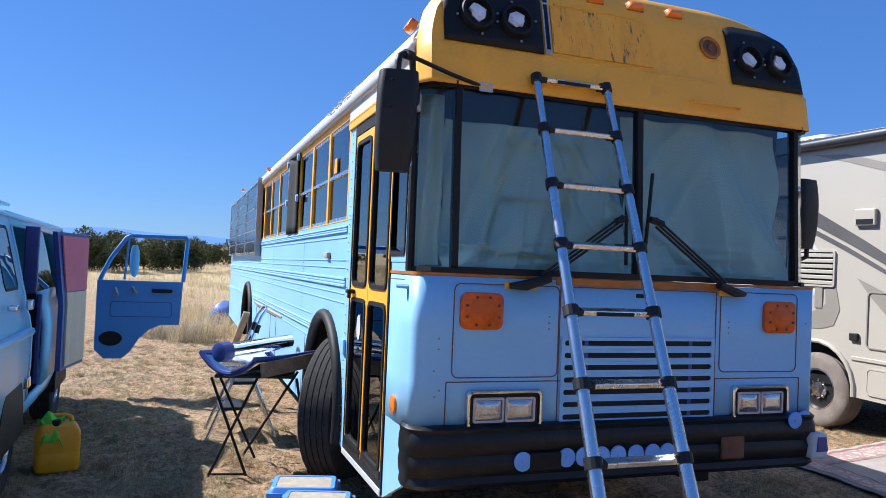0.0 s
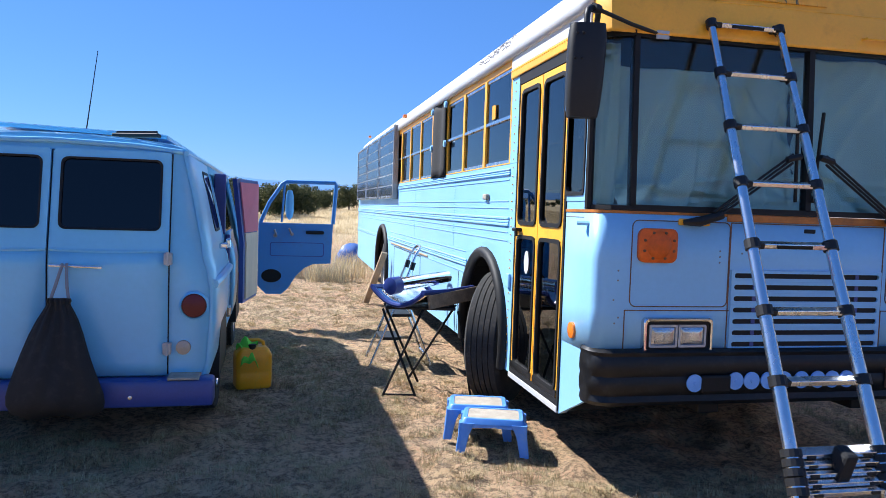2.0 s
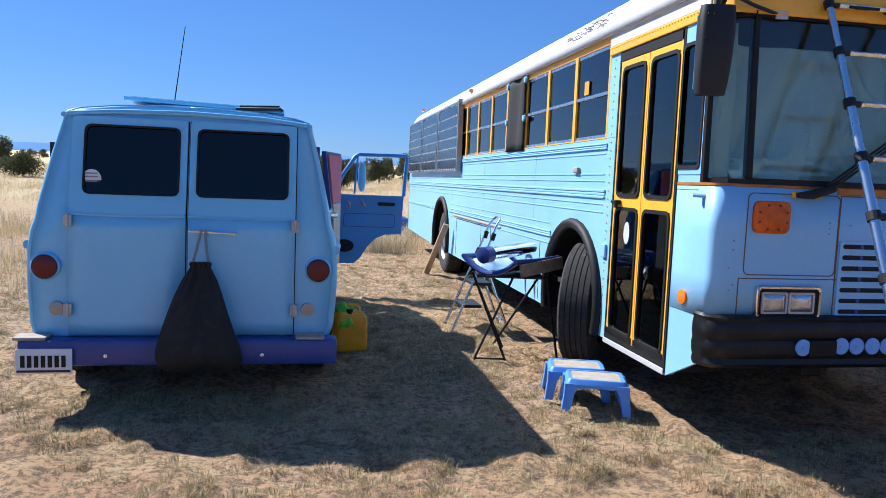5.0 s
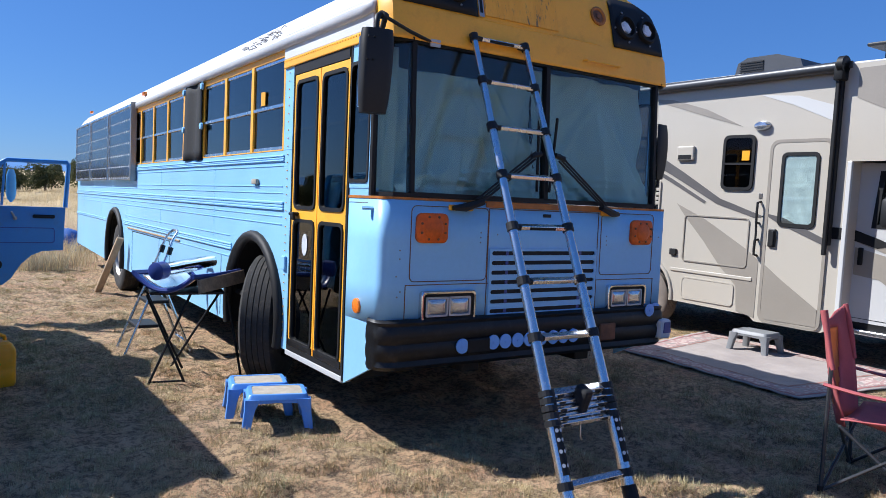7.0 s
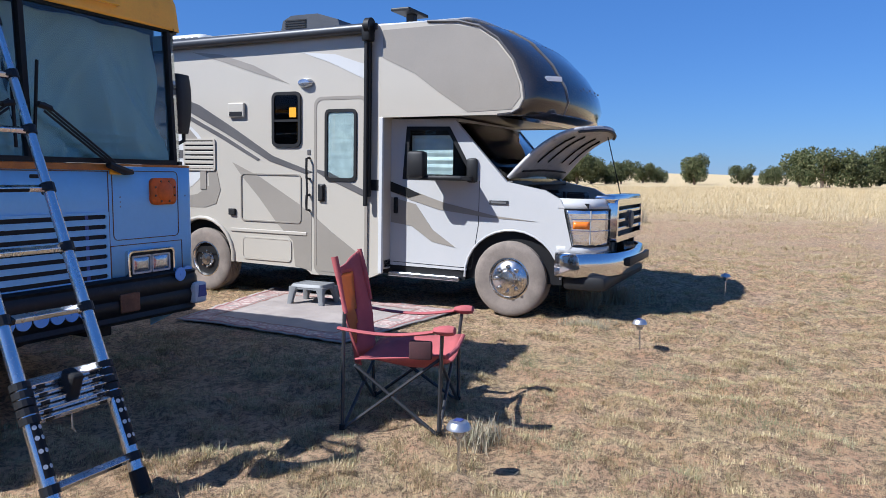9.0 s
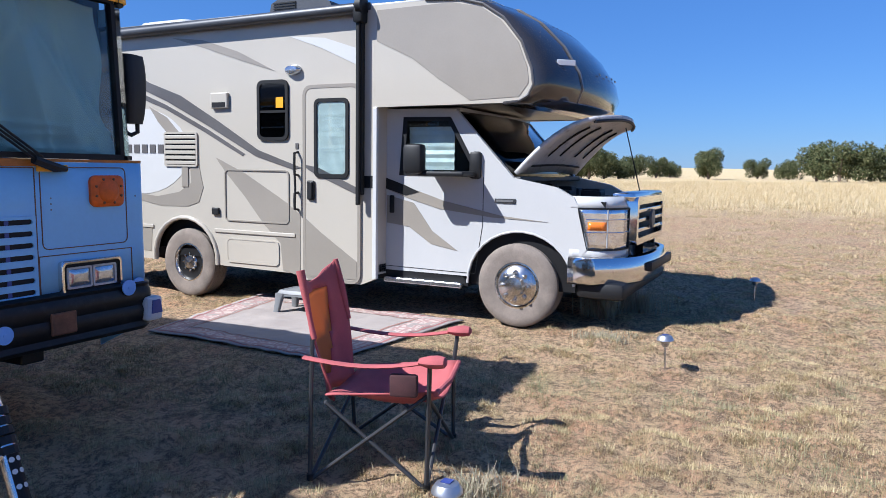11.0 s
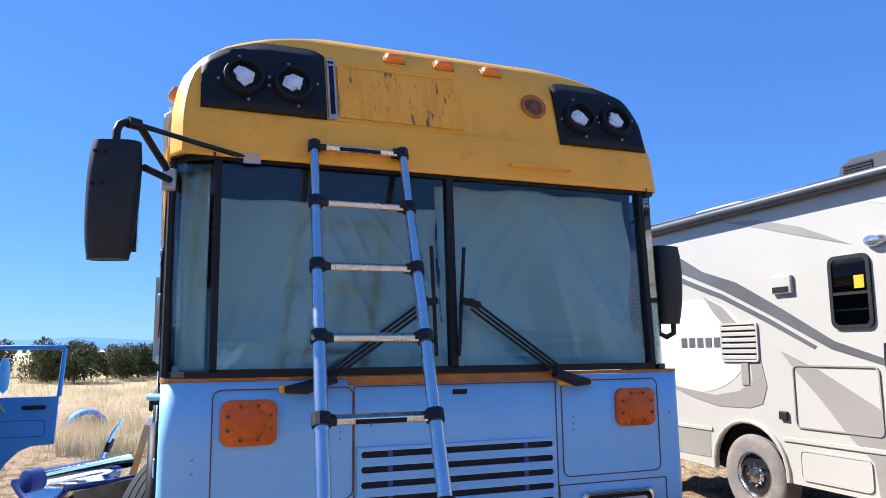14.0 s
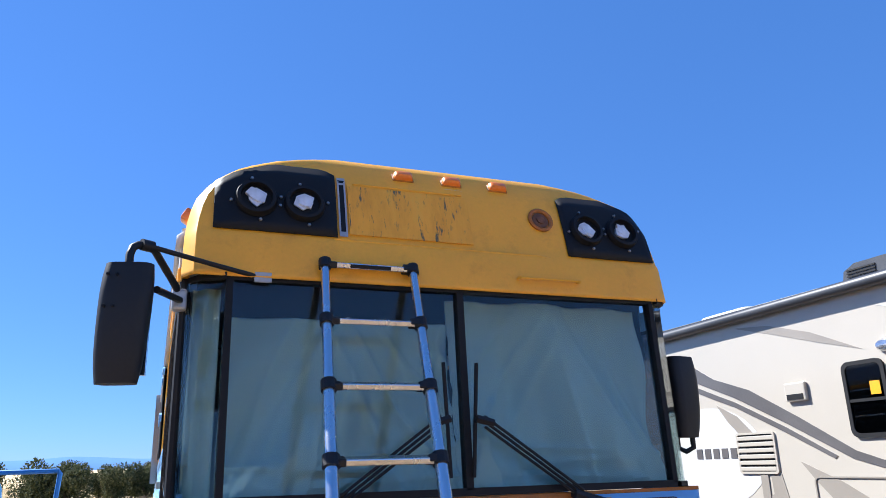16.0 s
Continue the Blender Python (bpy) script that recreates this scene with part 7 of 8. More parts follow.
build_solar_cooker()


def build_step_ladder():
    sl = thing("folding_step_ladder", "folding step ladder with grey rails and black treads", "step ladder")
    y0, y1 = 3.32, 3.70
    for y, s in ((y0, 1), (y1, -1)):
        part("front_leg", tube(B(), [(-1.95, y, 0.0), (-1.66, y + 0.03 * s, 0.72)], 0.013, 8), "alu", sl, smooth=True)
        part("rear_leg", tube(B(), [(-1.66, y + 0.02 * s, 0.72), (-1.38, y, 0.0)], 0.013, 8), "alu", sl, smooth=True)
        part("joint", tube(B(), [(-1.68, y + 0.03 * s, 0.66), (-1.63, y + 0.03 * s, 0.80)], 0.024, 8), "plastic", sl)
        part("joint", tube(B(), [(-1.58, y + 0.04 * s, 0.90), (-1.56, y + 0.04 * s, 0.97)], 0.024, 8), "plastic", sl)
    b = B()
    tube(b, [(-1.66, y0 + 0.03, 0.72), (-1.54, y0 + 0.05, 1.04), (-1.50, y0 + 0.07, 1.10), (-1.49, y0 + 0.12, 1.12), (-1.49, y1 - 0.12, 1.12), (-1.50, y1 - 0.07, 1.10), (-1.54, y1 - 0.05, 1.04), (-1.66, y1 - 0.03, 0.72)], 0.013, 8)
    part("handle_loop", b, "alu", sl, smooth=True)
    for x, z in ((-1.83, 0.25), (-1.74, 0.47), (-1.65, 0.70)):
        b = B()
        box(b, x - 0.03, x + 0.17, y0 + 0.01, y1 - 0.01, z - 0.015, z + 0.015, 0.008)
        part("tread", b, "plastic", sl, "black ribbed tread")
    b = B()
    tube(b, [(-1.42, y0, 0.10), (-1.42, y1, 0.10)], 0.010, 6)
    part("brace", b, "alu", sl)


build_step_ladder()
b = B()
box(b, -0.045, 0.045, -0.02, 0.02, -0.48, 0.48, 0.004, pose(-1.42, 7.42, 0.42, 32, 0, 0) @ pose(0, 0, 0, 0, 12, 0))
tagged(part("timber_prop", b, "wood", None), "weathered timber plank leaning on the bus side", "plank")


def build_camp_chair():
    ch = thing("camp_chair", "faded red folding camp chair with a mesh back", "camp chair", pose(1.12, -1.71, 0, 0, 0, 15))
    hw, hd = 0.33, 0.28
    def back(u, v):
        k = min(1.0, v / 0.5)
        w = 0.165 + 0.085 * k * k * (3 - 2 * k) - 0.02 * max(0.0, v - 0.5)
        sag = 0.12 * (1 - u * u) * (1 - 0.45 * v)
        dip = -0.09 * (1 - abs(u)) ** 0.8 * max(0.0, (v - 0.75) / 0.25) ** 1.5
        return (u * w, 0.215 + 0.135 * v + sag * 0.7 + 0.014 * math.sin(7 * u + 9 * v) * (1 - abs(u)), 0.335 + 0.645 * v + dip)
    # frame: crossed poles
    P = {k: Vector(v) for k, v in dict(fl=(-hw, -hd, 0), fr=(hw, -hd, 0), bl=(-hw, hd, 0), br=(hw, hd, 0), sfl=(-0.27, -0.27, 0.42), sfr=(0.27, -0.27, 0.42), sbl=(-0.27, 0.22, 0.36), sbr=(0.27, 0.22, 0.36)).items()}
    for a, c in (("fl", "sfr"), ("fr", "sfl"), ("bl", "sbr"), ("br", "sbl"), ("fl", "sbl"), ("bl", "sfl"), ("fr", "sbr"), ("br", "sfr")):
        part("crossed_pole", tube(B(), [P[a], P[c]], 0.010, 8), "pole", ch, smooth=True)
    for s in (-1, 1):
        part("back_pole", tube(B(), [(s * hw, hd, 0.0), (s * 0.292, 0.285, 0.40), back(s, 0.55), back(s, 0.98)], 0.011, 8), "pole", ch, smooth=True)
        part("pole_sleeve", tube(B(), [back(s, v) for v in np.linspace(0.50, 1.0, 8)], [0.017 + 0.004 * math.sin(9 * v + s) for v in np.linspace(0.50, 1.0, 8)], 10), "chair_red", ch, smooth=True)
        part("arm_post", tube(B(), [(s * hw, -hd, 0.0), (s * 0.30, -hd - 0.005, 0.42), (s * 0.345, -hd - 0.02, 0.60)], 0.011, 8), "pole", ch, smooth=True)
        rows = []
        for k, y in enumerate(np.linspace(-0.34, 0.30, 10)):
            z = 0.608 - 0.035 * math.sin(math.pi * k / 9) - 0.02 * (k / 9)
            rows.append([(s * (0.335 + 0.026 * math.cos(a)), y, z + 0.009 * math.sin(a)) for a in np.linspace(0, 2 * math.pi, 11)[:-1]])
        part("armrest", loft(B(), rows, True, True), "chair_red", ch, "faded red padded armrest", smooth=True)
        part("arm_tab", loft(B(), [[(s * 0.335 + w_ * math.cos(a), y_, 0.600 + h_ * math.sin(a)) for a in np.linspace(0, 2 * math.pi, 13)[:-1]] for y_, w_, h_ in ((-0.375, 0.012, 0.010), (-0.365, 0.038, 0.024), (-0.33, 0.047, 0.030), (-0.29, 0.045, 0.026), (-0.25, 0.032, 0.014))], True, True), "chair_red", ch, "faded pink armrest end", smooth=True)
        part("foot", tube(B(), [(s * hw, -hd, 0.0), (s * hw, -hd, 0.03)], 0.018, 8), "rubber", ch)
        part("foot", tube(B(), [(s * hw, hd, 0.0), (s * hw, hd, 0.03)], 0.018, 8), "rubber", ch)
    rows = []
    for v in np.linspace(0, 1, 14):
        rows.append([(u * (0.29 - 0.01 * v), -0.31 + 0.53 * v, 0.43 - 0.05 * v - 0.10 * (1 - u * u) * math.sin(math.pi * min(1, v * 0.8 + 0.25)) + 0.02 * (u * u)) for u in np.linspace(-1, 1, 13)])
    sheet(part("seat", loft(B(), rows), "chair_red", ch, "faded red canvas seat", smooth=True), 0.008)
    b = B()
    tube(b, [(-0.29, -0.315, 0.44), (0.0, -0.325, 0.425), (0.29, -0.315, 0.44)], 0.014, 8)
    part("seat_hem", b, "chair_red", ch)
    part_rows = [[back(u, v) for u in np.linspace(-1, 1, 17)] for v in np.linspace(0, 1, 17)]
    bm = B()
    vs = [[bm.verts.new(p) for p in r] for r in part_rows]
    holes = []
    for j in range(16):
        for i in range(16):
            hw_i = 4 if j > 6 else 3 if j > 4 else 2
            if 8 - hw_i <= i <= 7 + hw_i and 2 <= j <= 12:
                holes.append((i, j))
                continue
            face(bm, (vs[j][i], vs[j][i + 1], vs[j + 1][i + 1], vs[j + 1][i]))
    sheet(part("backrest", bm, "chair_red", ch, "red canvas back with a mesh window", smooth=True), 0.008)
    b = B()
    for i, j in holes:
        face(b, [b.verts.new(part_rows[q][p]) for p, q in ((i, j), (i + 1, j), (i + 1, j + 1), (i, j + 1))])
    bmesh.ops.remove_doubles(b, verts=b.verts, dist=0.0001)
    sheet(part("mesh_panel", b, island_mat("sunlit_orange_mesh", [(0, (0.62, 0.28, 0.11)), (1, (0.66, 0.32, 0.14))], 0.8, 0.55), ch, "orange-brown mesh panel", smooth=True), 0.001)
    b = B()
    box(b, -0.345, -0.305, -0.24, -0.11, 0.43, 0.535, 0.012)
    part("cup_holder", b, "chair_dark", ch, "mesh cup holder", smooth=True)


build_camp_chair()


def build_rug():
    A, Bq, C, D = Vector((2.66, 1.72, 0)), Vector((2.50, -0.36, 0)), Vector((4.36, -0.64, 0)), Vector((4.72, 2.16, 0))
    def P(u, v, lift=0.0):
        p = A.lerp(Bq, u).lerp(D.lerp(C, u), v)
        z = 0.022 + 0.012 * noise.noise((p.x * 3, p.y * 3, 5)) + 0.010 * noise.noise((p.x * 9, p.y * 9, 2)) + ground_z(p.x, p.y)
        return (p.x, p.y, z + lift)
    rug = thing("outdoor_rug", "beige woven outdoor rug with a reddish patterned border", "rug")
    m, n, l, b = nodes_of("rug_weave")
    f1, f2 = noise_tex(n, l, 2.0, 5, 0.6), noise_tex(n, l, 160, 3, 0.6)
    c = ramp(n, l, f1, [(0.3, (0.28, 0.245, 0.225)), (0.7, (0.38, 0.335, 0.305))])
    c = mixc(n, l, ramp(n, l, f2, [(0.4, (0.35, 0.35, 0.35)), (0.6, (0, 0, 0))]), c, (0.28, 0.22, 0.18))
    l.new(c, b.inputs["Base Color"])
    b.inputs["Roughness"].default_value = 0.85
    bump(n, l, b, f2, 0.4, 0.004)
    rows = [[P(u, v) for u in np.linspace(0, 1, 60)] for v in np.linspace(0, 1, 50)]
    sheet(part("weave", loft(B(), rows), m, rug, smooth=True), 0.008)
    def border(k, w, mat):
        bb = B()
        for a in range(4):
            rows2 = []
            for t in np.linspace(0, 1, 60):
                pts = []
                for s in (k, k + w):
                    q = s + (1 - 2 * s) * t
                    u, v = ((q, s), (1 - s, q), (1 - q, 1 - s), (s, 1 - q))[a]
                    pts.append(P(u, v, 0.0065))
                rows2.append(pts)
            loft(bb, rows2)
        return part("border_band", bb, mat, rug, "reddish border pattern")
    m2, n, l, b = nodes_of("rug_border_pattern")
    tc = n.new("ShaderNodeTexCoord")
    vo = n.new("ShaderNodeTexVoronoi")
    vo.feature, vo.inputs["Scale"].default_value = "DISTANCE_TO_EDGE", 11
    l.new(tc.outputs["Object"], vo.inputs["Vector"])
    c = ramp(n, l, vo.outputs["Distance"], [(0.10, (0.36, 0.23, 0.21)), (0.16, (0.48, 0.39, 0.34)), (0.30, (0.48, 0.39, 0.34)), (0.34, (0.38, 0.25, 0.23))])
    l.new(c, b.inputs["Base Color"])
    b.inputs["Roughness"].default_value = 0.85
    border(0.02, 0.012, surf("rug_red_line", (0.32, 0.13, 0.12), 0.85))
    border(0.04, 0.085, m2)
    border(0.135, 0.012, surf("rug_brown_line", (0.30, 0.16, 0.13), 0.85))


build_rug()


def build_path_lights():
    one = thing("solar_path_light", "small silver solar path light staked in the grass", "path light", pose(0.45, -2.38, 0), "solar path lights")
    part("stake", tube(B(), [(0, 0, -0.02), (0, 0, 0.20)], 0.008, 8), "alu", one)
    part("diffuser", lathe(B(), [(0.018, 0.18), (0.030, 0.20), (0.040, 0.232)], axis="z", n=18), "lens", one, smooth=True)
    part("cap", lathe(B(), [(0.062, 0.228), (0.060, 0.240), (0.045, 0.262), (0.026, 0.268), (0.001, 0.269)], axis="z", n=24), "cap", one, "brushed silver cap", smooth=True)
    part("solar_cell", box(B(), -0.020, 0.020, -0.020, 0.020, 0.2695, 0.272), "blue_dark", one)
    copy_thing(one, pose(3.47, -2.675, 0, 0, 3, 40))
    copy_thing(one, pose(7.02, -3.05, 0, 2, 0, 80))


build_path_lights()


def build_tarp():
    rnd = random.Random(4)
    rows = []
    for z, k in ((0.0, 1.0), (0.15, 1.05), (0.32, 0.9), (0.45, 0.6), (0.52, 0.15)):
        rows.append([(0.42 * k * math.cos(a) * (1 + 0.15 * math.sin(3 * a + z * 5)), 0.35 * k * math.sin(a) * (1 + 0.1 * math.cos(5 * a + z * 9)), z + 0.02 * math.sin(4 * a)) for a in np.linspace(0, 2 * math.pi, 25)[:-1]])
    t = part("tarpaulin_bundle", loft(B(), rows, True, True), "blue_tarp", None, smooth=True, at=pose(-1.05, 15.4, 0))
    tagged(t, "blue tarpaulin bundle on the grass behind the bus", "tarpaulin")
    d = thing("plastic_barrel", "half a blue plastic barrel lying in the grass", "barrel", pose(-2.77, 16.9, 0.02, 0, 0, 8) @ Matrix.Scale(1.25, 4))
    b = lathe(B(), [(0.34, -0.35), (0.36, -0.33), (0.36, 0.33), (0.34, 0.35), (0.28, 0.35), (0.27, 0.30), (0.27, -0.30), (0.28, -0.35), (0.34, -0.35)], at=(0, 0, 0.04), axis="y", n=28, caps=False)
    part("shell", b, "plug_blue", d, smooth=True)


build_tarp()


# ---- vegetation ----
def blades(name, spots, mat, label, per, hmin, hmax, wid, spread, lean, seed, category="grass", rise=1.0, dome=0.0, single=False):
    """Tufts of single-triangle and bent blades as one mesh."""
    rng = np.random.default_rng(seed)
    spots = np.asarray(spots)
    n = len(spots) * per
    base = np.repeat(spots, per, axis=0)
    base = base + np.c_[rng.normal(0, spread, (n, 2)), np.zeros(n)]
    up_k = rise
    h = rng.uniform(hmin, hmax, n) * np.repeat(rng.uniform(0.6, 1.25, len(spots)), per)
    if dome:
        off = base - np.repeat(spots, per, axis=0)
        h = h * np.clip(1.3 * np.exp(-(off[:, 0] ** 2 + off[:, 1] ** 2) / (2 * (dome * spread) ** 2)), 0.25, 1.3)
    ang, tilt = rng.uniform(0, 2 * np.pi, n), rng.uniform(0.1, lean, n)
    if dome:
        ang = np.arctan2(off[:, 1], off[:, 0]) + rng.normal(0, 0.7, n)
    d = np.c_[np.cos(ang), np.sin(ang), np.zeros(n)]
    s = np.c_[-np.sin(ang), np.cos(ang), np.zeros(n)] * (wid * rng.uniform(0.6, 1.3, n))[:, None]
    up = np.c_[np.zeros((n, 2)), np.ones(n)]
    mid = base + d * (h * tilt * 0.35)[:, None] + up * (h * 0.55 * up_k)[:, None]
    tip = base + d * (h * tilt)[:, None] + up * (h * np.sqrt(np.clip(1 - (tilt * 0.6) ** 2, 0.1, 1)) * up_k)[:, None]
    lo = base - up * 0.02
    if single:
        me = bpy.data.meshes.new(name)
        me.from_pydata(np.stack([lo - s, lo + s, tip], axis=1).reshape(-1, 3).tolist(), [], np.arange(3 * n).reshape(-1, 3).tolist())
        me.materials.append(mat)
        return tagged(new(name, me), label, category, kind="stuff")
    verts = np.stack([lo - s, lo + s, mid + s * 0.8, mid - s * 0.8, tip], axis=1).reshape(-1, 3)
    k = np.arange(n) * 5
    me = bpy.data.meshes.new(name)
    quads, tris = np.stack([k, k + 1, k + 2, k + 3], 1), np.stack([k + 3, k + 2, k + 4], 1)
    me.from_pydata(verts.tolist(), [], quads.tolist() + tris.tolist())
    me.materials.append(mat)
    return tagged(new(name, me), label, category, kind="stuff")


def blocked(x, y):
    bus_in = -1.15 < x < 1.15 and 0.3 < y < 12.1
    van_in = -4.9 < x < -3.3 and 1.4 < y < 5.4
    rug_in = 2.6 < x < 4.7 and -0.5 < y < 2.1
    rv_in = 4.6 < x < 6.5 and -1.9 < y < 5.2
    return bus_in or van_in or rug_in or rv_in


def scatter(seed, count, x0, x1, y0, y1, keep):
    rnd, out = random.Random(seed), []
    while len(out) < count:
        x, y = rnd.uniform(x0, x1), rnd.uniform(y0, y1)
        if not blocked(x, y) and rnd.random() < keep(x, y):
            out.append((x, y, ground_z(x, y)))
    return out


def patch(x, y, s, o):
    return noise.noise((x * s, y * s, o))


STRAW = island_mat("dry_straw_blades", [(0.0, (0.34, 0.26, 0.15)), (0.4, (0.47, 0.37, 0.23)), (0.75, (0.60, 0.50, 0.33)), (1.0, (0.29, 0.22, 0.13))], 0.8, 0.12)
MATTED = island_mat("matted_dry_tuft_blades", [(0.0, (0.25, 0.19, 0.095)), (0.35, (0.40, 0.31, 0.16)), (0.7, (0.52, 0.41, 0.23)), (1.0, (0.66, 0.53, 0.32))], 0.85, 0.1)
SAGE = island_mat("grey_green_blades", [(0.0, (0.20, 0.195, 0.095)), (0.5, (0.31, 0.285, 0.155)), (1.0, (0.44, 0.39, 0.24))], 0.85, 0.12)
GOLD = island_mat("tall_golden_blades", [(0.0, (0.52, 0.39, 0.21)), (0.5, (0.64, 0.51, 0.30)), (1.0, (0.73, 0.62, 0.41))], 0.8, 0.25)


def near_first(x, y):
    """Thickest where the walk passes, thinning out with distance."""
    d, a = math.hypot(x + 2.3, y + 3.5), math.degrees(math.atan2(x + 2.3, y + 3.5))
    return (min(1.0, 5.0 / max(5.0, d)) ** 1.3 if d > 2.2 and -32 < a < 102 else 0.0)


blades("matted_dry_grass", scatter(1, 15500, -8, 15, -6.5, 13, lambda x, y: near_first(x, y) * min(1.0, max(0.02, 0.40 + 1.0 * patch(x, y, 1.3, 1) + 1.9 * patch(x, y, 4.2, 8)))), MATTED,
       "low matted tufts of dry grass on reddish dirt", 74, 0.014, 0.038, 0.0022, 0.040, 2.4, 1, dome=1.0, single=True)
blades("grey_green_grass", scatter(2, 2600, -8, 15, -6.5, 16, lambda x, y: near_first(x, y) * (0.05 + max(0, patch(x, y, 1.3, 7) - 0.02) * 2.0)), SAGE,
       "low grey-green grass tufts", 64, 0.02, 0.052, 0.0022, 0.044, 1.9, 2, dome=1.0, single=True)
blades("loose_straw", scatter(3, 4000, -7, 12, -5, 12, lambda x, y: 0.3 + max(0, patch(x, y, 0.6, 12))), STRAW,
       "loose dry straw lying flat", 4, 0.06, 0.20, 0.0018, 0.06, 1.4, 3, rise=0.10)
blades("tall_grass", scatter(4, 9000, 20, 80, -18, 40, lambda x, y: min(1, max(0, (math.hypot(x, y) - 25) / 6)) * (0.35 + 0.6 * max(0, patch(x, y, 0.15, 3) + 0.4))), GOLD,
       "tall golden dry grass in the field", 24, 0.16, 0.46, 0.007, 0.32, 1.0, 4, single=True)
blades("tall_grass", scatter(5, 8000, -70, 30, 19, 95, lambda x, y: min(1, max(0, (y - 20) / 10)) * (0.35 + 0.6 * max(0, patch(x, y, 0.15, 5) + 0.4))), GOLD,
       "tall golden dry grass in the field", 22, 0.22, 0.50, 0.008, 0.30, 0.9, 5, single=True)
blades("tall_grass", scatter(6, 420, -3.2, 2.5, 10.8, 18, lambda x, y: max(0, patch(x, y, 0.6, 9) + 0.25)), GOLD,
       "tall dry grass behind the bus", 22, 0.22, 0.55, 0.004, 0.09, 0.8, 6)
blades("tall_grass", scatter(7, 500, -16, -5.6, 5, 19, lambda x, y: max(0, patch(x, y, 0.4, 9) + 0.15)), GOLD,
       "tall dry grass beyond the van", 18, 0.18, 0.45, 0.005, 0.10, 0.8, 7)
blades("sparse_field_grass", scatter(8, 8000, 9, 36, -12, 18, lambda x, y: 0.12 + 1.8 * max(0, patch(x, y, 0.9, 15))), MATTED,
       "low straw-coloured tufts across the field", 20, 0.04, 0.10, 0.007, 0.11, 1.6, 8, dome=1.0, single=True)
BRUSH = island_mat("grey_brown_twigs", [(0.0, (0.30, 0.24, 0.17)), (0.6, (0.44, 0.38, 0.27)), (1.0, (0.36, 0.36, 0.24))], 0.9, 0.2)
for k, (x, y, r, h) in enumerate(((5.35, -1.75, 0.20, 0.38), (5.9, -1.95, 0.28, 0.30), (0.95, -2.28, 0.12, 0.15), (-1.9, 11.0, 0.5, 0.55), (-2.5, 11.6, 0.4, 0.4), (22.0, 1.0, 0.4, 0.9), (4.35, -2.0, 0.25, 0.10))):
    rng = random.Random(60 + k)
    sp = [(x + rng.gauss(0, r * 0.45), y + rng.gauss(0, r * 0.45), ground_z(x, y)) for _ in range(40)]
    blades("dry_shrub", sp, BRUSH, "low dry grey-brown shrub", 12, h * 0.5, h, 0.003, 0.04, 1.1, 60 + k, "shrub")


def build_tree(seed, height, width, leaves=300, leaf=0.055):
    rnd = random.Random(seed)
    tree = thing("juniper_tree", "dark green juniper standing in dry grass", "tree", group="junipers in the fields")
    b = B()
    for k in range(4):
        a = rnd.uniform(0, 2 * math.pi)
        tube(b, [(0, 0, -0.1), (0.12 * math.cos(a), 0.12 * math.sin(a), height * 0.25), (0.3 * width * math.cos(a), 0.3 * width * math.sin(a), height * 0.62)], [0.13, 0.09, 0.03], 6)
    part("trunk", b, "bark", tree)
    lobes = [(rnd.uniform(-0.36, 0.36) * width, rnd.uniform(-0.36, 0.36) * width, height * rnd.uniform(0.25, 0.80), width * rnd.uniform(0.14, 0.27)) for _ in range(16)]
    lobes.append((0, 0, height * 0.55, width * 0.3))
    verts, faces = [], []
    for x, y, z, r in lobes:
        for _ in range(int(leaves * (r / (0.2 * width)) ** 2)):
            d = Vector((rnd.gauss(0, 1), rnd.gauss(0, 1), rnd.gauss(0, 1))).normalized()
            p = Vector((x, y, z)) + d * r * rnd.uniform(0.65, 1.12)
            if p.z < 0.08:
                continue
            s = leaf * height / 3 * rnd.uniform(0.6, 1.5) + 0.02
            t = Vector((rnd.gauss(0, 1), rnd.gauss(0, 1), rnd.gauss(0, 1))).normalized() * s
            u = d.cross(t).normalized() * s * 0.8
            i = len(verts)
            verts += [tuple(p - t), tuple(p + u), tuple(p + t + d * s), tuple(p - u)]
            faces.append((i, i + 1, i + 2, i + 3))
    me = bpy.data.meshes.new("crown")
    me.from_pydata(verts, [], faces)
    me.materials.append(LEAF)
    cr = new("crown", me)
    cr.parent = tree
    return tree


LEAF = island_mat("juniper_foliage", [(0.0, (0.045, 0.058, 0.024)), (0.5, (0.095, 0.108, 0.045)), (1.0, (0.165, 0.165, 0.08))], 0.8, 0.15)


def plant(tree, az, dist, scale, ex=-2.0, ey=-3.5, turn=0):
    x, y = ex + dist * math.sin(radians(az)), ey + dist * math.cos(radians(az))
    m = pose(x, y, ground_z(x, y) - 0.05, 0, 0, turn)
    t = copy_thing(tree, m)
    t.scale = (scale,) * 3
    return t


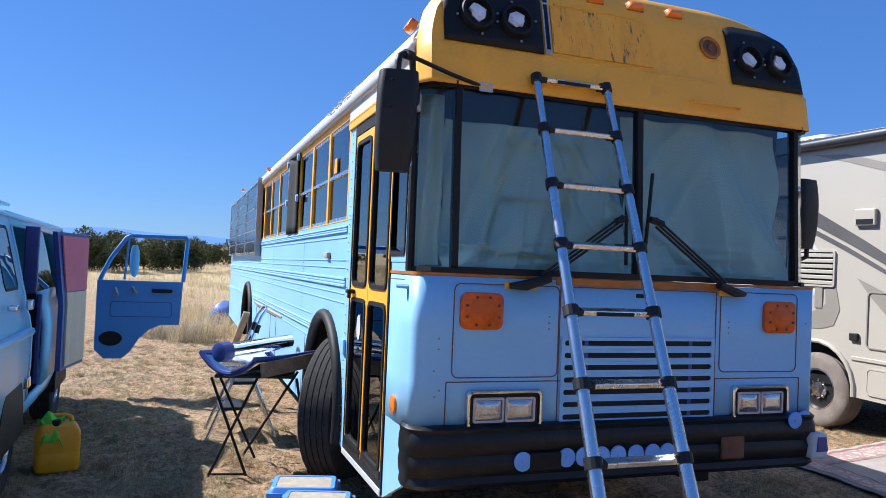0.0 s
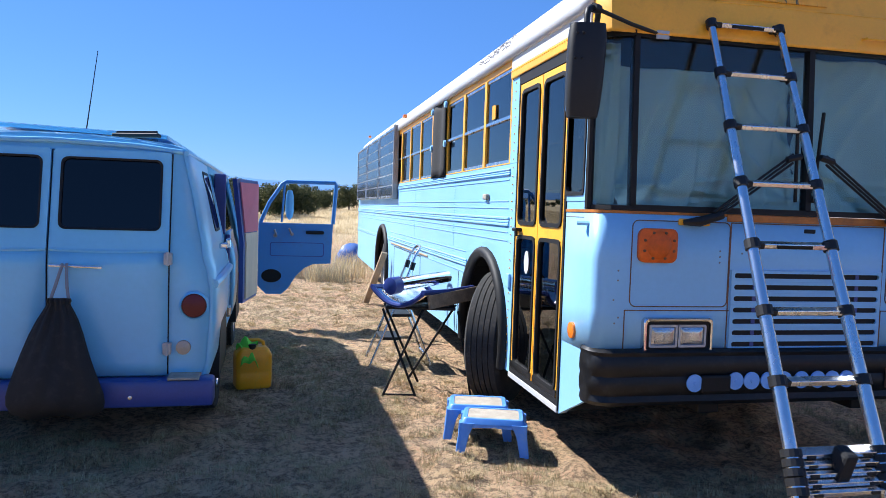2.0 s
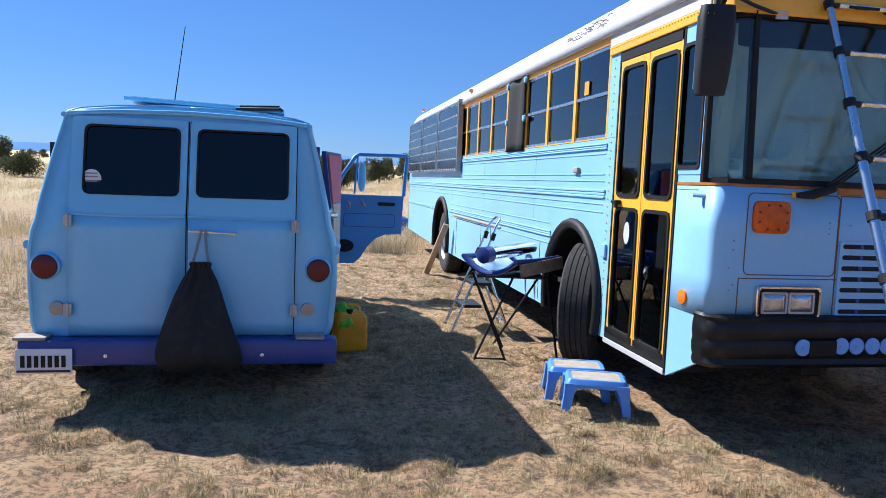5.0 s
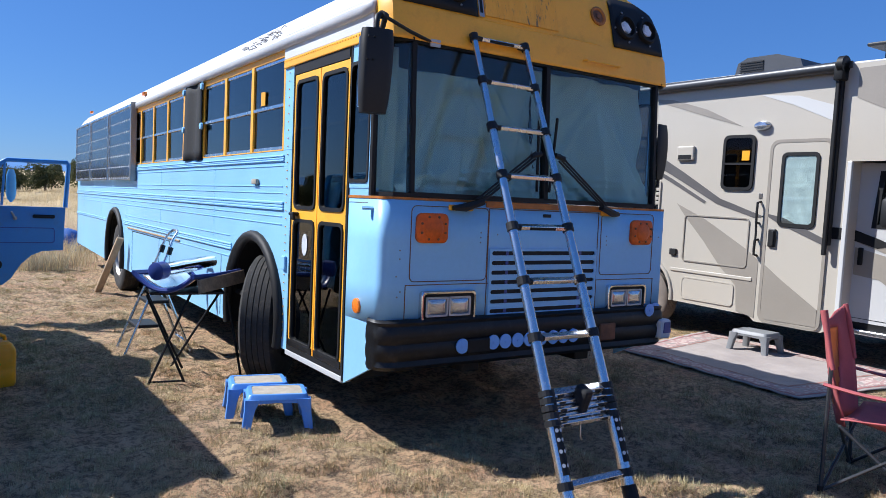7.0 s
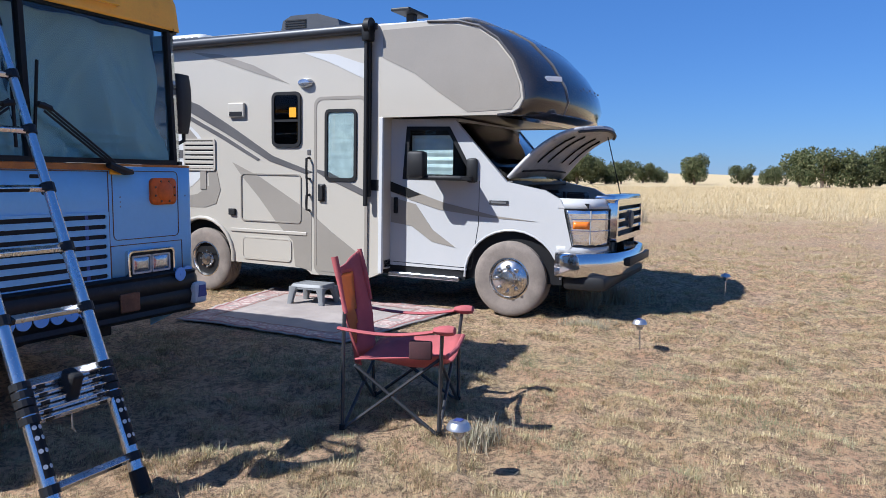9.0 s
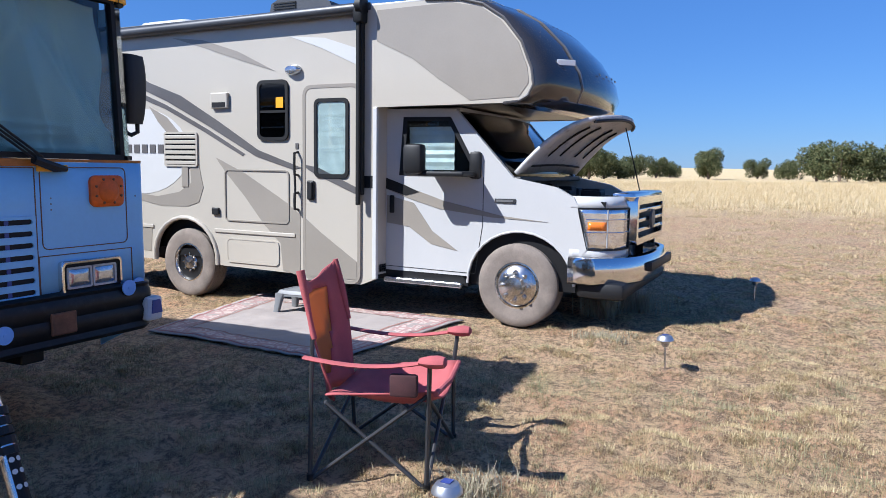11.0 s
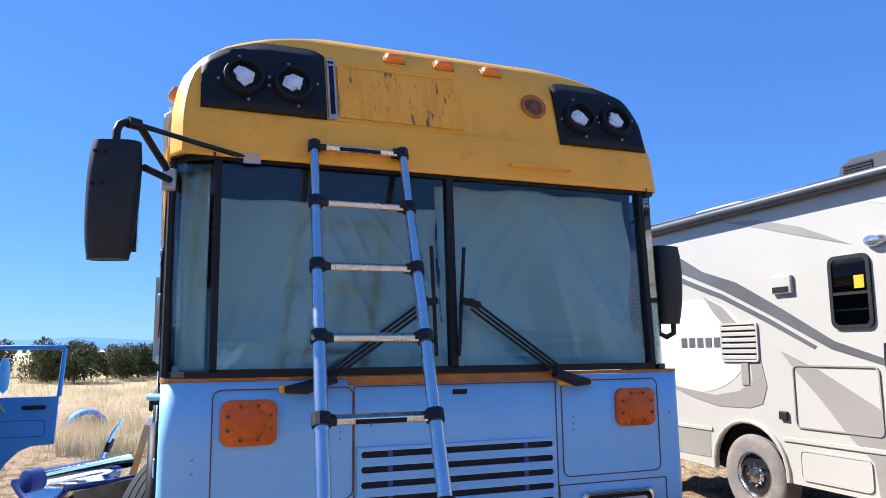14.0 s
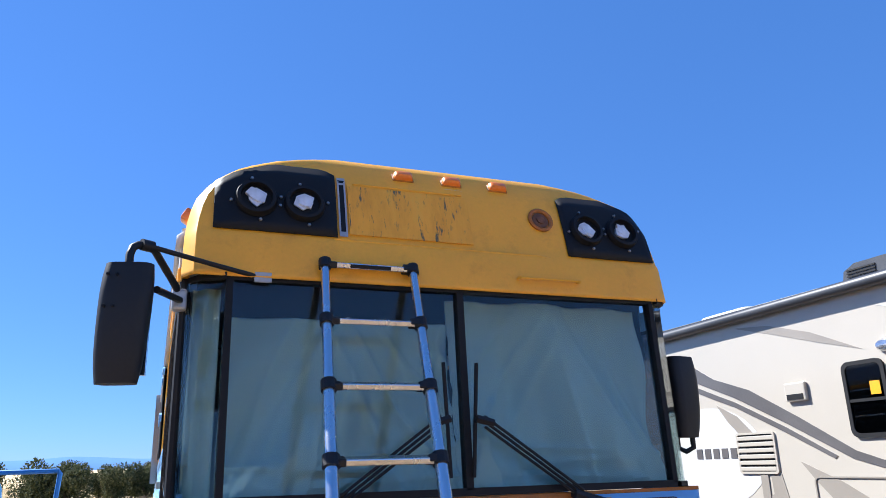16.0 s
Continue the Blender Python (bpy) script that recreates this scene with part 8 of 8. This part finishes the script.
TREES = [build_tree(11, 3.0, 3.2), build_tree(12, 2.6, 3.4), build_tree(13, 3.6, 3.4)]
FAR_TREES = [build_tree(14, 3.0, 3.6, 60, 0.12), build_tree(15, 2.7, 3.3, 60, 0.12)]
rnd = random.Random(21)
spots = [(72.6, 104, 1.15), (73.6, 106, 1.25), (74.7, 104, 1.2), (75.8, 106, 1.3), (76.9, 108, 1.15), (78.0, 112, 1.0), (79.6, 120, 1.1), (80.6, 124, 1.1), (83.3, 108, 1.2), (86.6, 112, 0.95), (88.6, 108, 1.1), (90.4, 96, 1.25), (91.8, 92, 1.5), (93.6, 94, 1.55), (95.8, 96, 1.4), (99, 106, 1.3), (70.5, 120, 1.0), (66, 130, 1.1),
         (-5.4, 52, 0.90), (-6.4, 53, 0.72), (-4.5, 51, 0.70), (-1.6, 54, 0.80), (-0.5, 57, 0.72), (0.4, 55, 0.68), (-2.5, 57, 0.62), (2.4, 70, 0.80), (4.3, 74, 0.75), (-9.5, 62, 0.85), (-20.6, 60, 0.72), (-22.0, 75, 0.8), (-16.0, 85, 0.8), (-29, 70, 0.9), (7.0, 80, 0.9), (0.6, 95, 0.9)]
for k, (az, d, s) in enumerate(spots):
    plant(TREES[k % 3], az, d, s, turn=rnd.uniform(0, 360))
for k in range(180):
    plant(FAR_TREES[k % 2], rnd.uniform(-46, 16), rnd.uniform(110, 480), rnd.uniform(0.40, 0.75), turn=rnd.uniform(0, 360))
for k, t in enumerate(TREES + FAR_TREES):
    t.matrix_basis = pose(-60 - 12 * k, -45, 0)


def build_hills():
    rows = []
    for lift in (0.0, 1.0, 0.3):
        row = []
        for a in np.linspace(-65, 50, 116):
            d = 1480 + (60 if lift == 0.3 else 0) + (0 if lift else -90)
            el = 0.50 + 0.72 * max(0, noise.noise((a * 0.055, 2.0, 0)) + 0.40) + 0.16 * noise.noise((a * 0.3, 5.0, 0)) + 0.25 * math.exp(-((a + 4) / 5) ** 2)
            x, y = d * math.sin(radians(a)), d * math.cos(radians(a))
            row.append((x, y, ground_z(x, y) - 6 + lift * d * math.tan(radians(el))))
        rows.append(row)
    # distance haze is put into the hills' flat blue base colour
    m = surf("haze_tinted_blue_hills", (0.12, 0.23, 0.43), 1.0, var=0.08, big=0.01, fine=0.05, relief=0.0, spec=0.0)
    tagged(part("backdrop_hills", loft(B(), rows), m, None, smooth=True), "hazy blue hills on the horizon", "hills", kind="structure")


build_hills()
